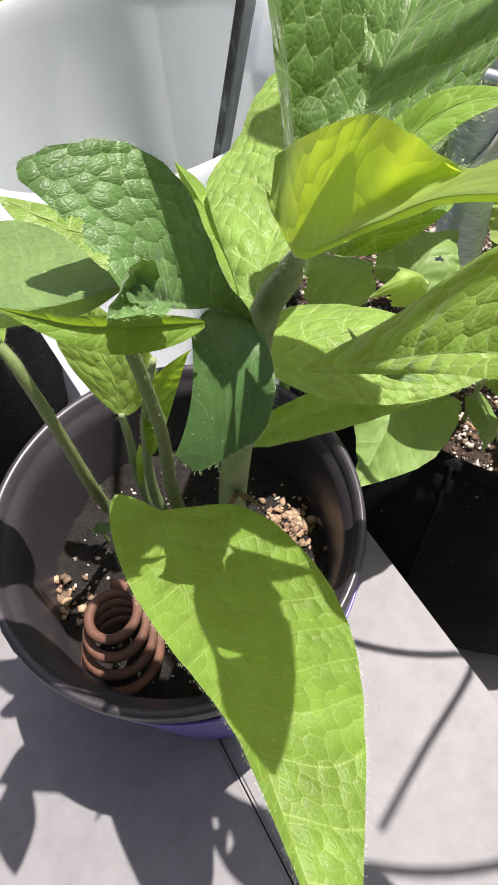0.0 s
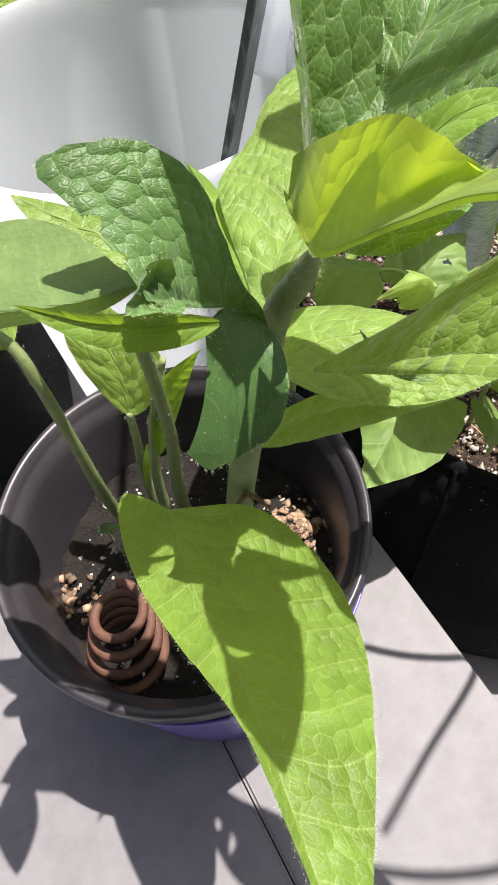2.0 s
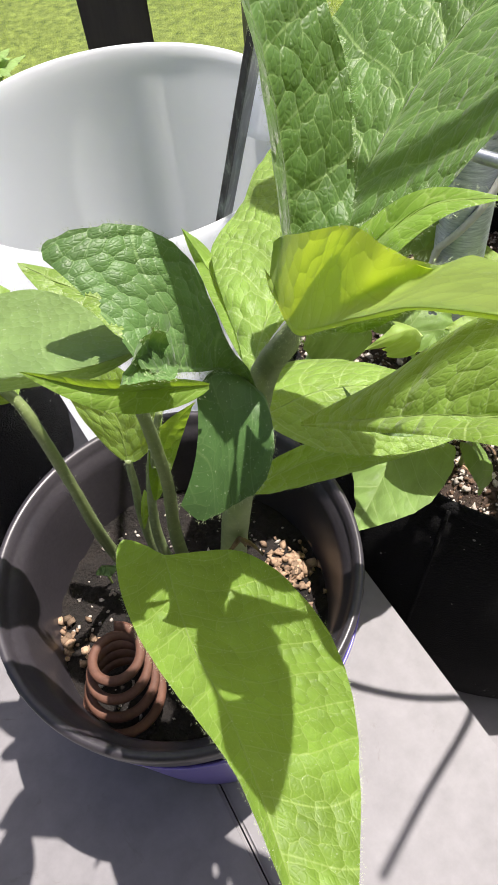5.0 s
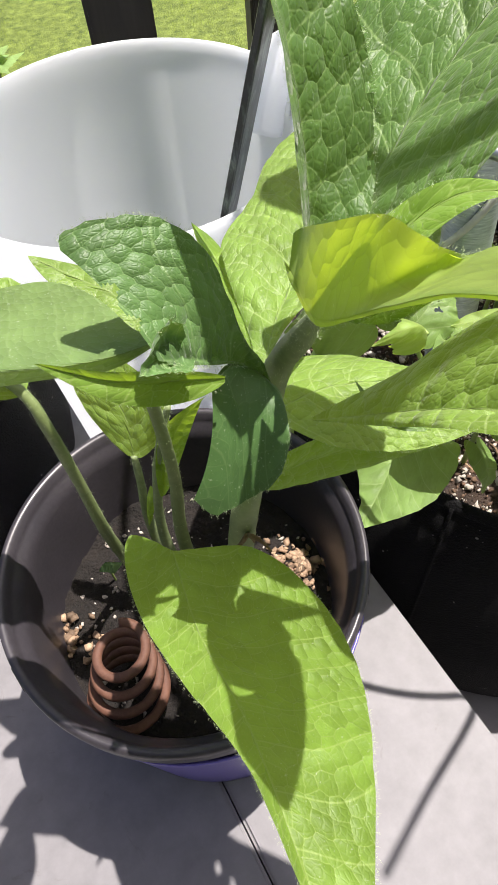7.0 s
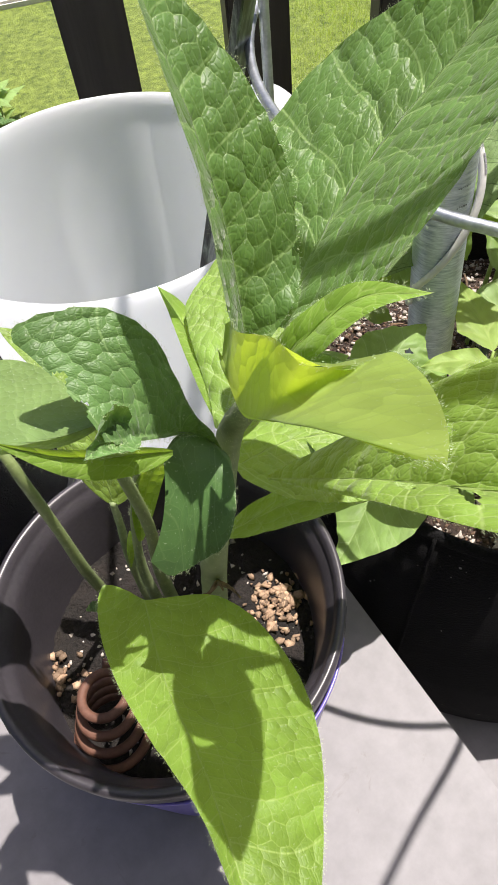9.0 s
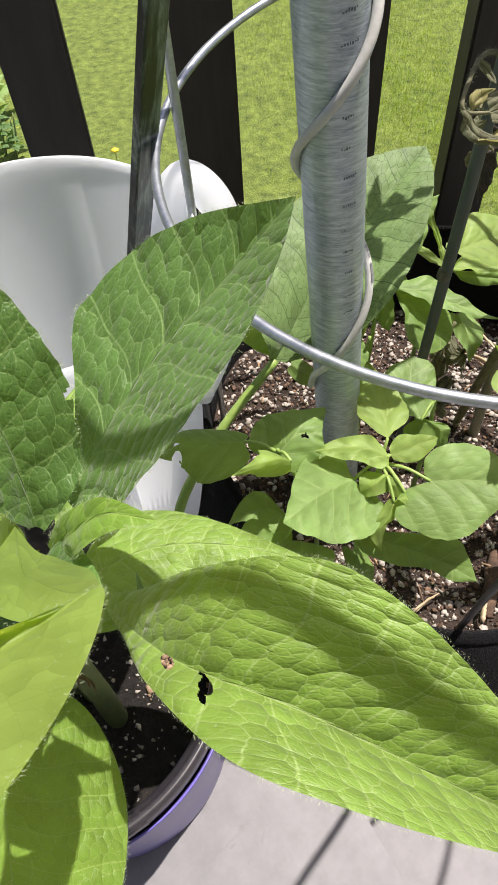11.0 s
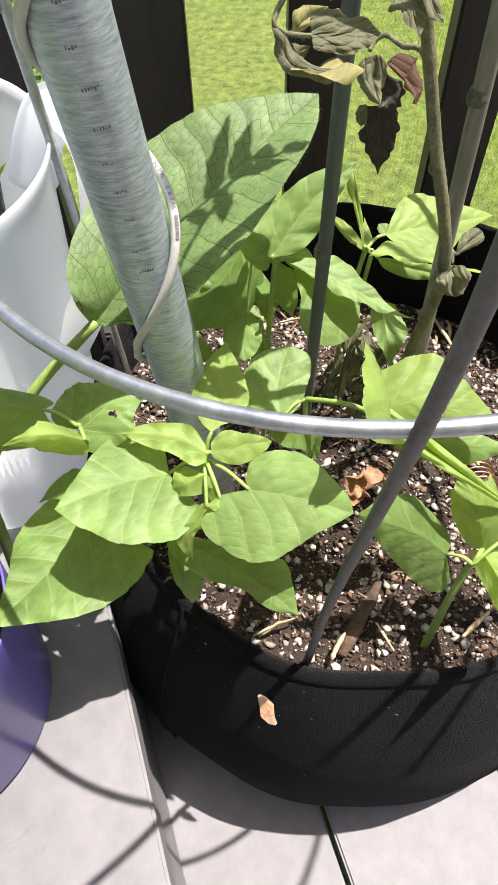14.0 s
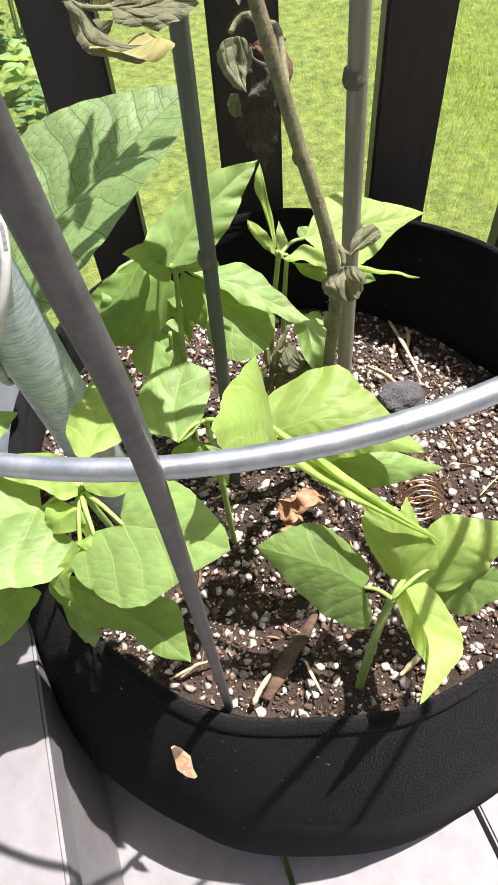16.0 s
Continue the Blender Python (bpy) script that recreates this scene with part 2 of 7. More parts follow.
M_STEM_PALE = noisy("pale_stem", (0.15, 0.2, 0.08), (0.27, 0.33, 0.16), 60, 500, 0.6, 0.4, 0.0004)
M_STEM_YOUNG = noisy("young_stem", (0.2, 0.3, 0.065), (0.3, 0.42, 0.11), 60, 400, 0.5, 0.2, 0.0003)
M_STEM_DRY = noisy("dry_stem", (0.085, 0.08, 0.04), (0.25, 0.235, 0.13), 170, 900, 0.75, 0.8, 0.0008)
M_SCAR = noisy("leaf_scar", (0.08, 0.05, 0.02), (0.2, 0.14, 0.07), 200, 900, 0.85, 0.6, 0.0006)
M_HAIR, _nt, _b, _o = nodes_of("plant_hair")
_b.inputs["Base Color"].default_value, _b.inputs["Roughness"].default_value = (0.45, 0.54, 0.3, 1), 0.5
M_DECK = noisy("grey_deck_board", (0.142, 0.138, 0.144), (0.212, 0.206, 0.214), 8, 70, 0.62, 0.2, 0.0004, scuffs=0.5)
M_DECK_EDGE = noisy("deck_fascia", (0.2, 0.195, 0.2), (0.3, 0.29, 0.29), 9, 200, 0.7, 0.3, 0.0006)
M_POT = noisy("black_pot_plastic", (0.026, 0.0235, 0.028), (0.05, 0.045, 0.052), 14, 500, 0.36, 0.15, 0.0003)
M_PURPLE = noisy("purple_pot_plastic", (0.095, 0.075, 0.34), (0.17, 0.14, 0.5), 16, 600, 0.3, 0.1, 0.0003)
M_FELT = noisy("black_felt", (0.003, 0.003, 0.0034), (0.0105, 0.0105, 0.0115), 16, 700, 0.9, 1.0, 0.0026, lint=0.7, rough_range=0.04)
_nt = M_FELT.node_tree
_b = _nt.nodes["Principled BSDF"]
_b.inputs["Specular IOR Level"].default_value, _b.inputs["Sheen Weight"].default_value = 0.08, 0.04
_v = add(_nt, "TexVoronoi", Scale=170.0)
_tc = add(_nt, "TexCoord")
_nt.links.new(_tc.outputs["Object"], _v.inputs["Vector"])
_lint = ramp(_nt, _v.outputs["Distance"], [(0.05, (1, 1, 1)), (0.09, (0, 0, 0))])
_few = add(_nt, "TexNoise", Scale=26.0, Detail=2.0)
_nt.links.new(_tc.outputs["Object"], _few.inputs["Vector"])
_some = ramp(_nt, _few.outputs[0], [(0.5, (0, 0, 0)), (0.62, (0.6, 0.6, 0.6))])
_mul = _nt.nodes.new("ShaderNodeMath")
_mul.operation = "MULTIPLY"
_nt.links.new(_lint, _mul.inputs[0])
_nt.links.new(_some, _mul.inputs[1])
_mx = _nt.nodes.new("ShaderNodeMix")
_mx.data_type = "RGBA"
_nt.links.new(_mul.outputs[0], _mx.inputs[0])
_nt.links.new(_b.inputs["Base Color"].links[0].from_socket, _mx.inputs[6])
_mx.inputs[7].default_value = (0.3, 0.29, 0.27, 1)
_nt.links.new(_mx.outputs[2], _b.inputs["Base Color"])
# Darker copy of the soil: the shade inside the pot is in its colour.
M_SOIL_SHADED = noisy("shaded_potting_soil", (0.006, 0.005, 0.004), (0.022, 0.016, 0.013), 90, 500, 0.9, 1.0, 0.004, rough_range=0.04)
M_SOIL = noisy("potting_soil", (0.013, 0.0095, 0.0075), (0.078, 0.05, 0.036), 60, 420, 0.95, 1.0, 0.004, rough_range=0.04)
M_PERLITE = noisy("perlite", (0.27, 0.235, 0.2), (0.55, 0.5, 0.445), 120, 900, 0.85, 0.6, 0.0006, pieces=0.4)
M_GRIT = noisy("tan_grit", (0.19, 0.115, 0.07), (0.44, 0.31, 0.205), 150, 900, 0.8, 0.5, 0.0006, pieces=0.6)
M_BARK = noisy("bark_chip", (0.045, 0.026, 0.017), (0.2, 0.122, 0.078), 90, 600, 0.9, 0.8, 0.001, pieces=0.6)
M_FLAKE = noisy("bark_flake", (0.42, 0.2, 0.1), (0.74, 0.52, 0.36), 120, 700, 0.75, 0.5, 0.0006)
M_BITS = noisy("wood_bits", (0.12, 0.07, 0.04), (0.4, 0.27, 0.16), 90, 700, 0.85, 0.5, 0.0005, pieces=0.8)
M_STRAW = noisy("dry_straw", (0.35, 0.26, 0.15), (0.62, 0.5, 0.33), 90, 700, 0.8, 0.5, 0.0005)
M_DRYLEAF = noisy("dry_brown_leaf", (0.19, 0.09, 0.045), (0.46, 0.27, 0.15), 80, 500, 0.75, 0.5, 0.0006)
M_CLAY = noisy("terracotta_red_rod", (0.075, 0.032, 0.02), (0.15, 0.068, 0.043), 60, 500, 0.72, 0.4, 0.0004)
M_COPPER = noisy("copper_wire", (0.55, 0.3, 0.16), (0.75, 0.45, 0.28), 90, 600, 0.35, 0.1, 0.0002, metal=1.0)
M_WIRE = noisy("white_wire_jacket", (0.46, 0.46, 0.44), (0.62, 0.62, 0.59), 40, 400, 0.45, 0.1, 0.0002)
M_INK = noisy("faded_ink", (0.16, 0.16, 0.17), (0.26, 0.26, 0.27), 300, 900, 0.7, 0.0)
M_INK_FADED = noisy("faded_grey_ink", (0.09, 0.1, 0.12), (0.2, 0.22, 0.25), 300, 900, 0.6, 0.2, 0.0002)
M_GALV = noisy("galvanised_wire", (0.36, 0.39, 0.42), (0.56, 0.59, 0.62), 130, 600, 0.38, 0.15, 0.0003, metal=0.85)
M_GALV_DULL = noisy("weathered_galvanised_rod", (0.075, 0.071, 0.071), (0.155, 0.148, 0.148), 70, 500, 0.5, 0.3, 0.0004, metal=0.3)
M_CONDUIT = noisy("zinc_conduit", (0.27, 0.325, 0.385), (0.62, 0.68, 0.73), 620, 1500, 0.44, 0.5, 0.0004, metal=0.55, stretch=(0.2, 0.2, 1.3))
M_BAMBOO_G = noisy("green_coated_cane", (0.045, 0.06, 0.05), (0.1, 0.12, 0.1), 60, 400, 0.5, 0.3, 0.0004, stretch=(1, 1, 0.15))
M_BAMBOO = noisy("weathered_bamboo", (0.17, 0.16, 0.12), (0.33, 0.31, 0.25), 70, 500, 0.6, 0.4, 0.0005, stretch=(1, 1, 0.12))
M_NODE = noisy("cane_joint", (0.06, 0.06, 0.04), (0.15, 0.14, 0.1), 200, 800, 0.7, 0.4, 0.0004)
M_FENCE = noisy("dark_brown_fence_paint", (0.018, 0.0145, 0.0125), (0.042, 0.034, 0.029), 12, 200, 0.55, 0.3, 0.0006, stretch=(1, 1, 0.1))
M_GROUND = noisy("lawn_ground", (0.08, 0.13, 0.018), (0.33, 0.42, 0.08), 34.0, 240, 0.95, 0.9, 0.02)
M_GRASS = leafy("grass_blade", (0.225, 0.325, 0.05), (0.25, 0.33, 0.07), (0.45, 0.57, 0.06), 0.42, 0.5, net=False, mottle=7.0)
M_WEED = leafy("weed_leaf", (0.1, 0.19, 0.06), (0.2, 0.3, 0.1), (0.3, 0.45, 0.06), 0.3, 0.5, cell=0.02, deep=0.001)
M_FLOWER = noisy("yellow_petal", (0.7, 0.5, 0.02), (0.85, 0.65, 0.04), 100, 400, 0.6, 0.0)
M_SIDING = noisy("grey_siding", (0.15, 0.145, 0.14), (0.21, 0.205, 0.195), 3, 60, 0.8, 0.2, 0.002)
M_PATH = noisy("pale_paving", (0.5, 0.47, 0.42), (0.66, 0.63, 0.58), 8, 150, 0.85, 0.4, 0.002)
M_ROCK = noisy("dark_pumice", (0.05, 0.05, 0.052), (0.13, 0.13, 0.135), 90, 500, 0.9, 1.0, 0.003)


def milky(name):
    m, nt, bsdf, out = nodes_of(name)
    tc = add(nt, "TexCoord")
    n = add(nt, "TexNoise", Scale=14.0, Detail=4.0)
    scr = add(nt, "TexNoise", Scale=40.0, Detail=6.0, Roughness=0.7)
    nt.links.new(tc.outputs["Object"], n.inputs["Vector"])
    nt.links.new(tc.outputs["Object"], scr.inputs["Vector"])
    col = ramp(nt, n.outputs[0], [(0.35, (0.84, 0.86, 0.89)), (0.65, (0.92, 0.935, 0.96))])
    spot = ramp(nt, scr.outputs[0], [(0.72, (0, 0, 0)), (0.78, (0.5, 0.5, 0.5))])
    mx = nt.nodes.new("ShaderNodeMix")
    mx.data_type = "RGBA"
    nt.links.new(spot, mx.inputs[0])
    nt.links.new(col, mx.inputs[6])
    mx.inputs[7].default_value = (0.45, 0.44, 0.42, 1)
    nt.links.new(mx.outputs[2], bsdf.inputs["Base Color"])
    bsdf.inputs["Roughness"].default_value = 0.35
    tr = nt.nodes.new("ShaderNodeBsdfTranslucent")
    tr.inputs["Color"].default_value = (0.95, 0.97, 0.99, 1)
    ms = nt.nodes.new("ShaderNodeMixShader")
    ms.inputs[0].default_value = 0.72
    nt.links.new(bsdf.outputs[0], ms.inputs[1])
    nt.links.new(tr.outputs[0], ms.inputs[2])
    nt.links.new(ms.outputs[0], out.inputs[0])
    return m


M_MILKY = milky("translucent_white_plastic")


def banded(name):
    """Black stake film with worn pale green patches."""
    m, nt, bsdf, _ = nodes_of(name)
    tc = add(nt, "TexCoord")
    mp = nt.nodes.new("ShaderNodeMapping")
    mp.inputs["Scale"].default_value = (2.2, 2.2, 0.6)
    n = add(nt, "TexNoise", Scale=38.0, Detail=6.0, Roughness=0.7)
    nt.links.new(tc.outputs["Object"], mp.inputs[0])
    nt.links.new(mp.outputs[0], n.inputs["Vector"])
    col = ramp(nt, n.outputs[0], [(0.47, (0.012, 0.015, 0.013)), (0.53, (0.05, 0.065, 0.055)), (0.63, (0.22, 0.27, 0.22))])
    nt.links.new(col, bsdf.inputs["Base Color"])
    bsdf.inputs["Roughness"].default_value = 0.3
    return m


M_STAKE = banded("worn_black_stake")


# ---- builders ----
def part(name, src, material, parent=None, label="", smooth=True):
    """Links a bmesh or mesh as one object, under a thing or a part."""
    if isinstance(src, bmesh.types.BMesh):
        me = bpy.data.meshes.new(name)
        src.to_mesh(me)
        src.free()
    else:
        me = src
    me.name = name
    if material and not me.materials:
        me.materials.append(material)
    if smooth:
        me.polygons.foreach_set("use_smooth", [True] * len(me.polygons))
    ob = new(name, me)
    if parent:
        ob.parent = parent
    return tagged(ob, label)


def thing(name, label, category, group="", kind="", at=(0, 0, 0)):
    ob = new(name)
    ob.location = at
    return tagged(ob, label, category, group, kind)


def curve_through(pts, n):
    """n + 1 places on a smooth line through the given places, evenly by their index."""
    p = np.array(pts, float)
    p = np.vstack([2 * p[0] - p[1], p, 2 * p[-1] - p[-2]])
    t = np.linspace(0, len(pts) - 1, n + 1)
    i = np.minimum(t.astype(int), len(pts) - 2)
    f = (t - i)[:, None]
    a, b, c, d = p[i], p[i + 1], p[i + 2], p[i + 3]
    return 0.5 * (2 * b + (c - a) * f + (2 * a - 5 * b + 4 * c - d) * f**2 + (3 * b - a - 3 * c + d) * f**3)


def tube(pts, radii, n=40, seg=12, wobble=0.0, seed=0, smooth_line=True, squash=1.0):
    """A round rod along a line, with radii given at even steps, closed at both ends."""
    line = curve_through(pts, n) if smooth_line else np.array(pts, float)
    n = len(line) - 1
    rr = np.interp(np.linspace(0, 1, n + 1), np.linspace(0, 1, len(radii)), radii)
    rng = np.random.default_rng(seed)
    rr = rr * (1 + wobble * rng.standard_normal(n + 1))
    way = np.gradient(line, axis=0)
    way /= np.linalg.norm(way, axis=1)[:, None] + 1e-12
    side = np.cross(way[0], (0.3, 0.9, 0.2))
    side /= np.linalg.norm(side)
    bm = bmesh.new()
    rings = []
    for k in range(n + 1):
        side = side - way[k] * (side @ way[k])
        side /= np.linalg.norm(side)
        other = np.cross(way[k], side)
        rings.append([bm.verts.new(line[k] + rr[k] * (math.cos(a) * side + squash * math.sin(a) * other)) for a in np.linspace(0, 2 * math.pi, seg, endpoint=False)])
    for r0, r1 in zip(rings, rings[1:]):
        for j in range(seg):
            bm.faces.new((r0[j], r0[(j + 1) % seg], r1[(j + 1) % seg], r1[j]))
    bm.faces.new(rings[0][::-1])
    bm.faces.new(rings[-1])
    return bm


def lathe(profile, centre, seg=96, wave=None):
    """A turned shell from (radius, height) pairs; wave(angle, height) shifts (radius, height)."""
    bm = bmesh.new()
    rings = []
    for r, z in profile:
        ring = []
        for a in np.linspace(0, 2 * math.pi, seg, endpoint=False):
            dr, dz = wave(a, z) if wave else (0, 0)
            ring.append(bm.verts.new((centre[0] + (r + dr) * math.cos(a), centre[1] + (r + dr) * math.sin(a), z + dz)))
        rings.append(ring)
    for r0, r1 in zip(rings, rings[1:]):
        for j in range(seg):
            bm.faces.new((r0[j], r0[(j + 1) % seg], r1[(j + 1) % seg], r1[j]))
    return bm, rings


def block(lo, hi, bevel=0.002):
    bm = bmesh.new()
    bmesh.ops.create_cube(bm, size=1)
    for v in bm.verts:
        v.co = Vector([lo[i] + (v.co[i] + 0.5) * (hi[i] - lo[i]) for i in range(3)])
    if bevel:
        bmesh.ops.bevel(bm, geom=bm.edges[:], offset=bevel, segments=2, affect="EDGES")
    return bm


def blade(mid, left=None, right=None, at=0.42, edges=None, left2=None, right2=None, at2=0.78, kind="comfrey", lobe=0.0, cup=0.0, wave=0.0, curl=0.0, quilt=1.0,
          step=0.0007, seed=1, ragged=0.0, holes=(), start=0.0, toothed=0.0, base_exp=None, tip_exp=None, roll=0.0, crumple=0.0):
    """A leaf blade: its midrib runs through the places mid; left and right are its edges at the share at of its length (and, if given, at at2),
    or edges gives rows of (share, left, right) along it.
    lobe: how far the base reaches back; cup: how the halves arch; wave: how the margin ripples; holes: (across, along, size) eaten out;
    roll: the angle by which the halves roll up; crumple: how far dry tissue buckles."""
    step *= 1.5
    mid = np.array(mid, float)
    long = np.linalg.norm(np.diff(mid, axis=0), axis=1).sum()
    nv = int(max(24, min(320, long / step)))
    M = curve_through(mid, nv)
    v = np.linspace(0, 1, nv + 1)

    def outline(s):
        s = np.clip(s, 0, 1)
        be = base_exp or (0.6 if kind == "comfrey" else 0.3)
        te = tip_exp or (0.8 if kind == "comfrey" else 1.0)
        return (s + 0.015) ** be * (1 - s) ** te * (1 + 0.28 * np.sin(math.pi * s**0.85))

    def offsets(e1, e2):
        m1 = np.array([np.interp(at, v, M[:, k]) for k in range(3)])
        o1 = (np.array(e1) - m1) / outline(np.array(at))
        if e2 is None:
            return np.repeat(o1[None], nv + 1, 0)
        m2 = np.array([np.interp(at2, v, M[:, k]) for k in range(3)])
        o2 = (np.array(e2) - m2) / outline(np.array(at2))
        f = np.clip((v - at) / (at2 - at), -0.6, 1.25)[:, None]
        return o1 + (o2 - o1) * f

    def stations(side):
        """Edge offsets that glide through the given stations; a side that is left out keeps a thin fold beyond the rib."""
        rows = [(e[0], np.array(e[side]) - np.array([np.interp(e[0], v, M[:, k]) for k in range(3)])) for e in edges if e[side] is not None]
        if rows[0][0] > 0:
            rows.insert(0, (0.0, rows[0][1] * 0.0))
        if rows[-1][0] < 1:
            rows.append((1.0, rows[-1][1] * 0.0))
        at_, off_ = np.array([r[0] for r in rows]), np.array([r[1] for r in rows])
        slope = np.gradient(off_, at_, axis=0)
        i = np.clip(np.searchsorted(at_, v, side="right") - 1, 0, len(at_) - 2)
        h = (at_[i + 1] - at_[i])[:, None]
        f = (v - at_[i])[:, None] / h
        return (2 * f**3 - 3 * f**2 + 1) * off_[i] + (f**3 - 2 * f**2 + f) * h * slope[i] + (3 * f**2 - 2 * f**3) * off_[i + 1] + (f**3 - f**2) * h * slope[i + 1]

    if edges:
        OR = stations(2)
        OL = stations(1) if edges[0][1] is not None else -0.03 * OR
        prof = np.ones(nv + 1)
    else:
        OL, OR = offsets(left, left2), offsets(right, right2)
        prof = outline(v)
    wide = max((np.linalg.norm(OL, axis=1) * prof).max(), (np.linalg.norm(OR, axis=1) * prof).max())
    nu = int(max(8, min(90, wide / step)))
    u = np.linspace(-1, 1, 2 * nu + 1)
    U, V = np.meshgrid(u, v)
    rng = np.random.default_rng(seed)
    ph = rng.random(8) * 6.28
    edge = np.ones_like(U)
    if ragged:
        edge = 1 + ragged * (np.sin(V * 61 + ph[0]) * 0.5 + np.sin(V * 113 + ph[1]) * 0.3 + np.sin(V * 23 + ph[2]) * 0.7)
    if toothed:
        edge = edge * (1 - toothed * (0.5 + 0.5 * np.sin(V * 40 + ph[3] + U)) * (np.abs(U) > 0))
    side = np.where(U[..., None] < 0, OL[:, None, :], OR[:, None, :])
    A = np.abs(U)
    reach = np.sin(roll * A) / roll if roll else A
    P = M[:, None, :] + side * (prof[:, None] * reach * edge)[..., None]
    along = np.gradient(M, axis=0)
    along /= np.linalg.norm(along, axis=1)[:, None]
    if lobe:
        back = lobe * long * np.exp(-(V / 0.09) ** 1.5) * np.sin(np.clip(A, 0, 1) * math.pi * 0.62) ** 1.2
        P = P - along[:, None, :] * back[..., None]
    across = OR - OL
    nor = np.cross(across, along)
    nor /= np.linalg.norm(nor, axis=1)[:, None] + 1e-12
    wl, wr = np.linalg.norm(OL, axis=1), np.linalg.norm(OR, axis=1)
    half = np.where(U < 0, wl[:, None], wr[:, None]) * prof[:, None]
    off = P - M[:, None, :]
    on = (off * along[:, None, :]).sum(-1)
    arc = np.concatenate([[0], np.cumsum(np.linalg.norm(np.diff(M, axis=0), axis=1))])
    Y = arc[:, None] + on
    X = np.sign(U) * np.sqrt(np.maximum((off**2).sum(-1) - on**2, 0))
    lift = cup * half * (A - A**2) * 2 + wave * long * A**2 * (np.sin(V * 19 + ph[4] + 1.3 * (U > 0)) + 0.6 * np.sin(V * 37 + ph[5])) * (1 - V * 0.4)
    lift = lift - curl * half * A**3
    if roll:
        lift = lift + half * (1 - np.cos(roll * A)) / roll
    sp, deep, slant = (0.0115, 0.0005 * quilt, 0.62) if kind == "comfrey" else (0.0125, 0.00018 * quilt, 0.95)
    ax = np.abs(X)
    s = (Y - slant * ax + 9 * ax * ax + 0.0008 * np.sin(ax * 300 + ph[6])) / sp + np.where(U < 0, 0.0, 0.43)
    dsec = np.abs((s % 1) - 0.5) * sp
    fade = np.clip(1 - V**6, 0, 1)
    pillow = np.clip(np.minimum(dsec, ax * 0.8) / (0.4 * sp), 0, 1)
    pillow = pillow * pillow * (3 - 2 * pillow) + 0.35 * np.sin(X * 900 + ph[7]) * np.sin(Y * 760 + ph[6])
    lift = lift + deep * (pillow - 0.5) * fade * np.clip(half / 0.01, 0, 1)
    P = P + nor[:, None, :] * lift[..., None]
    if crumple:
        for k in range(7):
            w = rng.normal(0, 1, 3)
            w *= rng.uniform(260, 820) / np.linalg.norm(w)
            P = P + crumple * rng.normal(0, 0.45, 3) * np.sin(P @ w + rng.uniform(0, 6.28))[..., None]
    own = np.stack([X, Y, s + 0 * X], -1).reshape(-1, 3)
    nV, nU = U.shape
    idx = np.arange(nV * nU).reshape(nV, nU)
    quads = np.stack([idx[:-1, :-1], idx[:-1, 1:], idx[1:, 1:], idx[1:, :-1]], -1)
    keep = np.ones(quads.shape[:2], bool)
    keep &= V[:-1, :-1] >= start
    for hx, hv, hs in holes:
        wob = 1 + 0.35 * np.sin(np.arctan2(Y - hv * long, X - hx * half) * 3 + 5 * hx + ph[0])
        rad = np.hypot((U - hx) * half, (V - hv) * long) / (hs * wob)
        keep &= rad[:-1, :-1] > 1
    me = bpy.data.meshes.new("leaf")
    me.from_pydata(P.reshape(-1, 3).tolist(), [], quads[keep].reshape(-1, 4).tolist())
    att = me.attributes.new("leaf_place", "FLOAT_VECTOR", "POINT")
    att.data.foreach_set("vector", own.ravel().astype(np.float32))
    bm = bmesh.new()
    bm.from_mesh(me)
    bmesh.ops.delete(bm, geom=[q for q in bm.verts if not q.link_faces], context="VERTS")
    bm.to_mesh(me)
    bm.free()
    rim = np.concatenate([P[:, 0], P[::-1, -1]])
    out = np.concatenate([P[:, 0] - P[:, 1], P[::-1, -1] - P[::-1, -2]])
    return me, rim, out


def hairs(places, ways, count, size, seed=0, thick=0.000022):
    """Fine stiff hairs that stand on a line or surface."""
    rng = np.random.default_rng(seed)
    verts, faces = [], []
    for k in rng.integers(0, len(places), count):
        p, w = np.array(places[k]), np.array(ways[k], float)
        n = np.linalg.norm(w)
        if n < 1e-9:
            continue
        w = w / n + rng.normal(0, 0.45, 3)
        w /= np.linalg.norm(w)
        p = p + rng.normal(0, 0.0003, 3)
        a = np.cross(w, rng.normal(0, 1, 3))
        a /= np.linalg.norm(a)
        b = np.cross(w, a)
        o = len(verts)
        verts += [p + thick * a, p - thick * 0.5 * a + thick * 0.87 * b, p - thick * 0.5 * a - thick * 0.87 * b, p + w * size * rng.uniform(0.5, 1.2)]
        faces += [(o, o + 1, o + 3), (o + 1, o + 2, o + 3), (o + 2, o, o + 3)]
    me = bpy.data.meshes.new("hairs")
    me.from_pydata([tuple(q) for q in verts], [], faces)
    return me


def grow(parent, mat, *args, name="leaf", label="", hairy=0, **more):
    """A leaf blade as a part of its plant, with a fringe of hairs where it has one."""
    me, rim, out = blade(*args, **more)
    ob = part(name, me, mat, parent, label)
    if hairy:
        part("hairs", hairs(rim, out, hairy * 4, 0.0008, 3), M_HAIR, ob, "fringe of fine pale hairs", False)
    return ob


def stalk(parent, mat, pts, radii, name="petiole", label="", hairy=0, seed=0, n=30, seg=10):
    ob = part(name, tube(pts, radii, n, seg, 0.02, seed), mat, parent, label)
    if hairy:
        me = ob.data
        part("hairs", hairs([q.co for q in me.vertices], [q.normal for q in me.vertices], hairy * 3, 0.0011, seed), M_HAIR, ob, "fine pale hairs", False)
    return ob


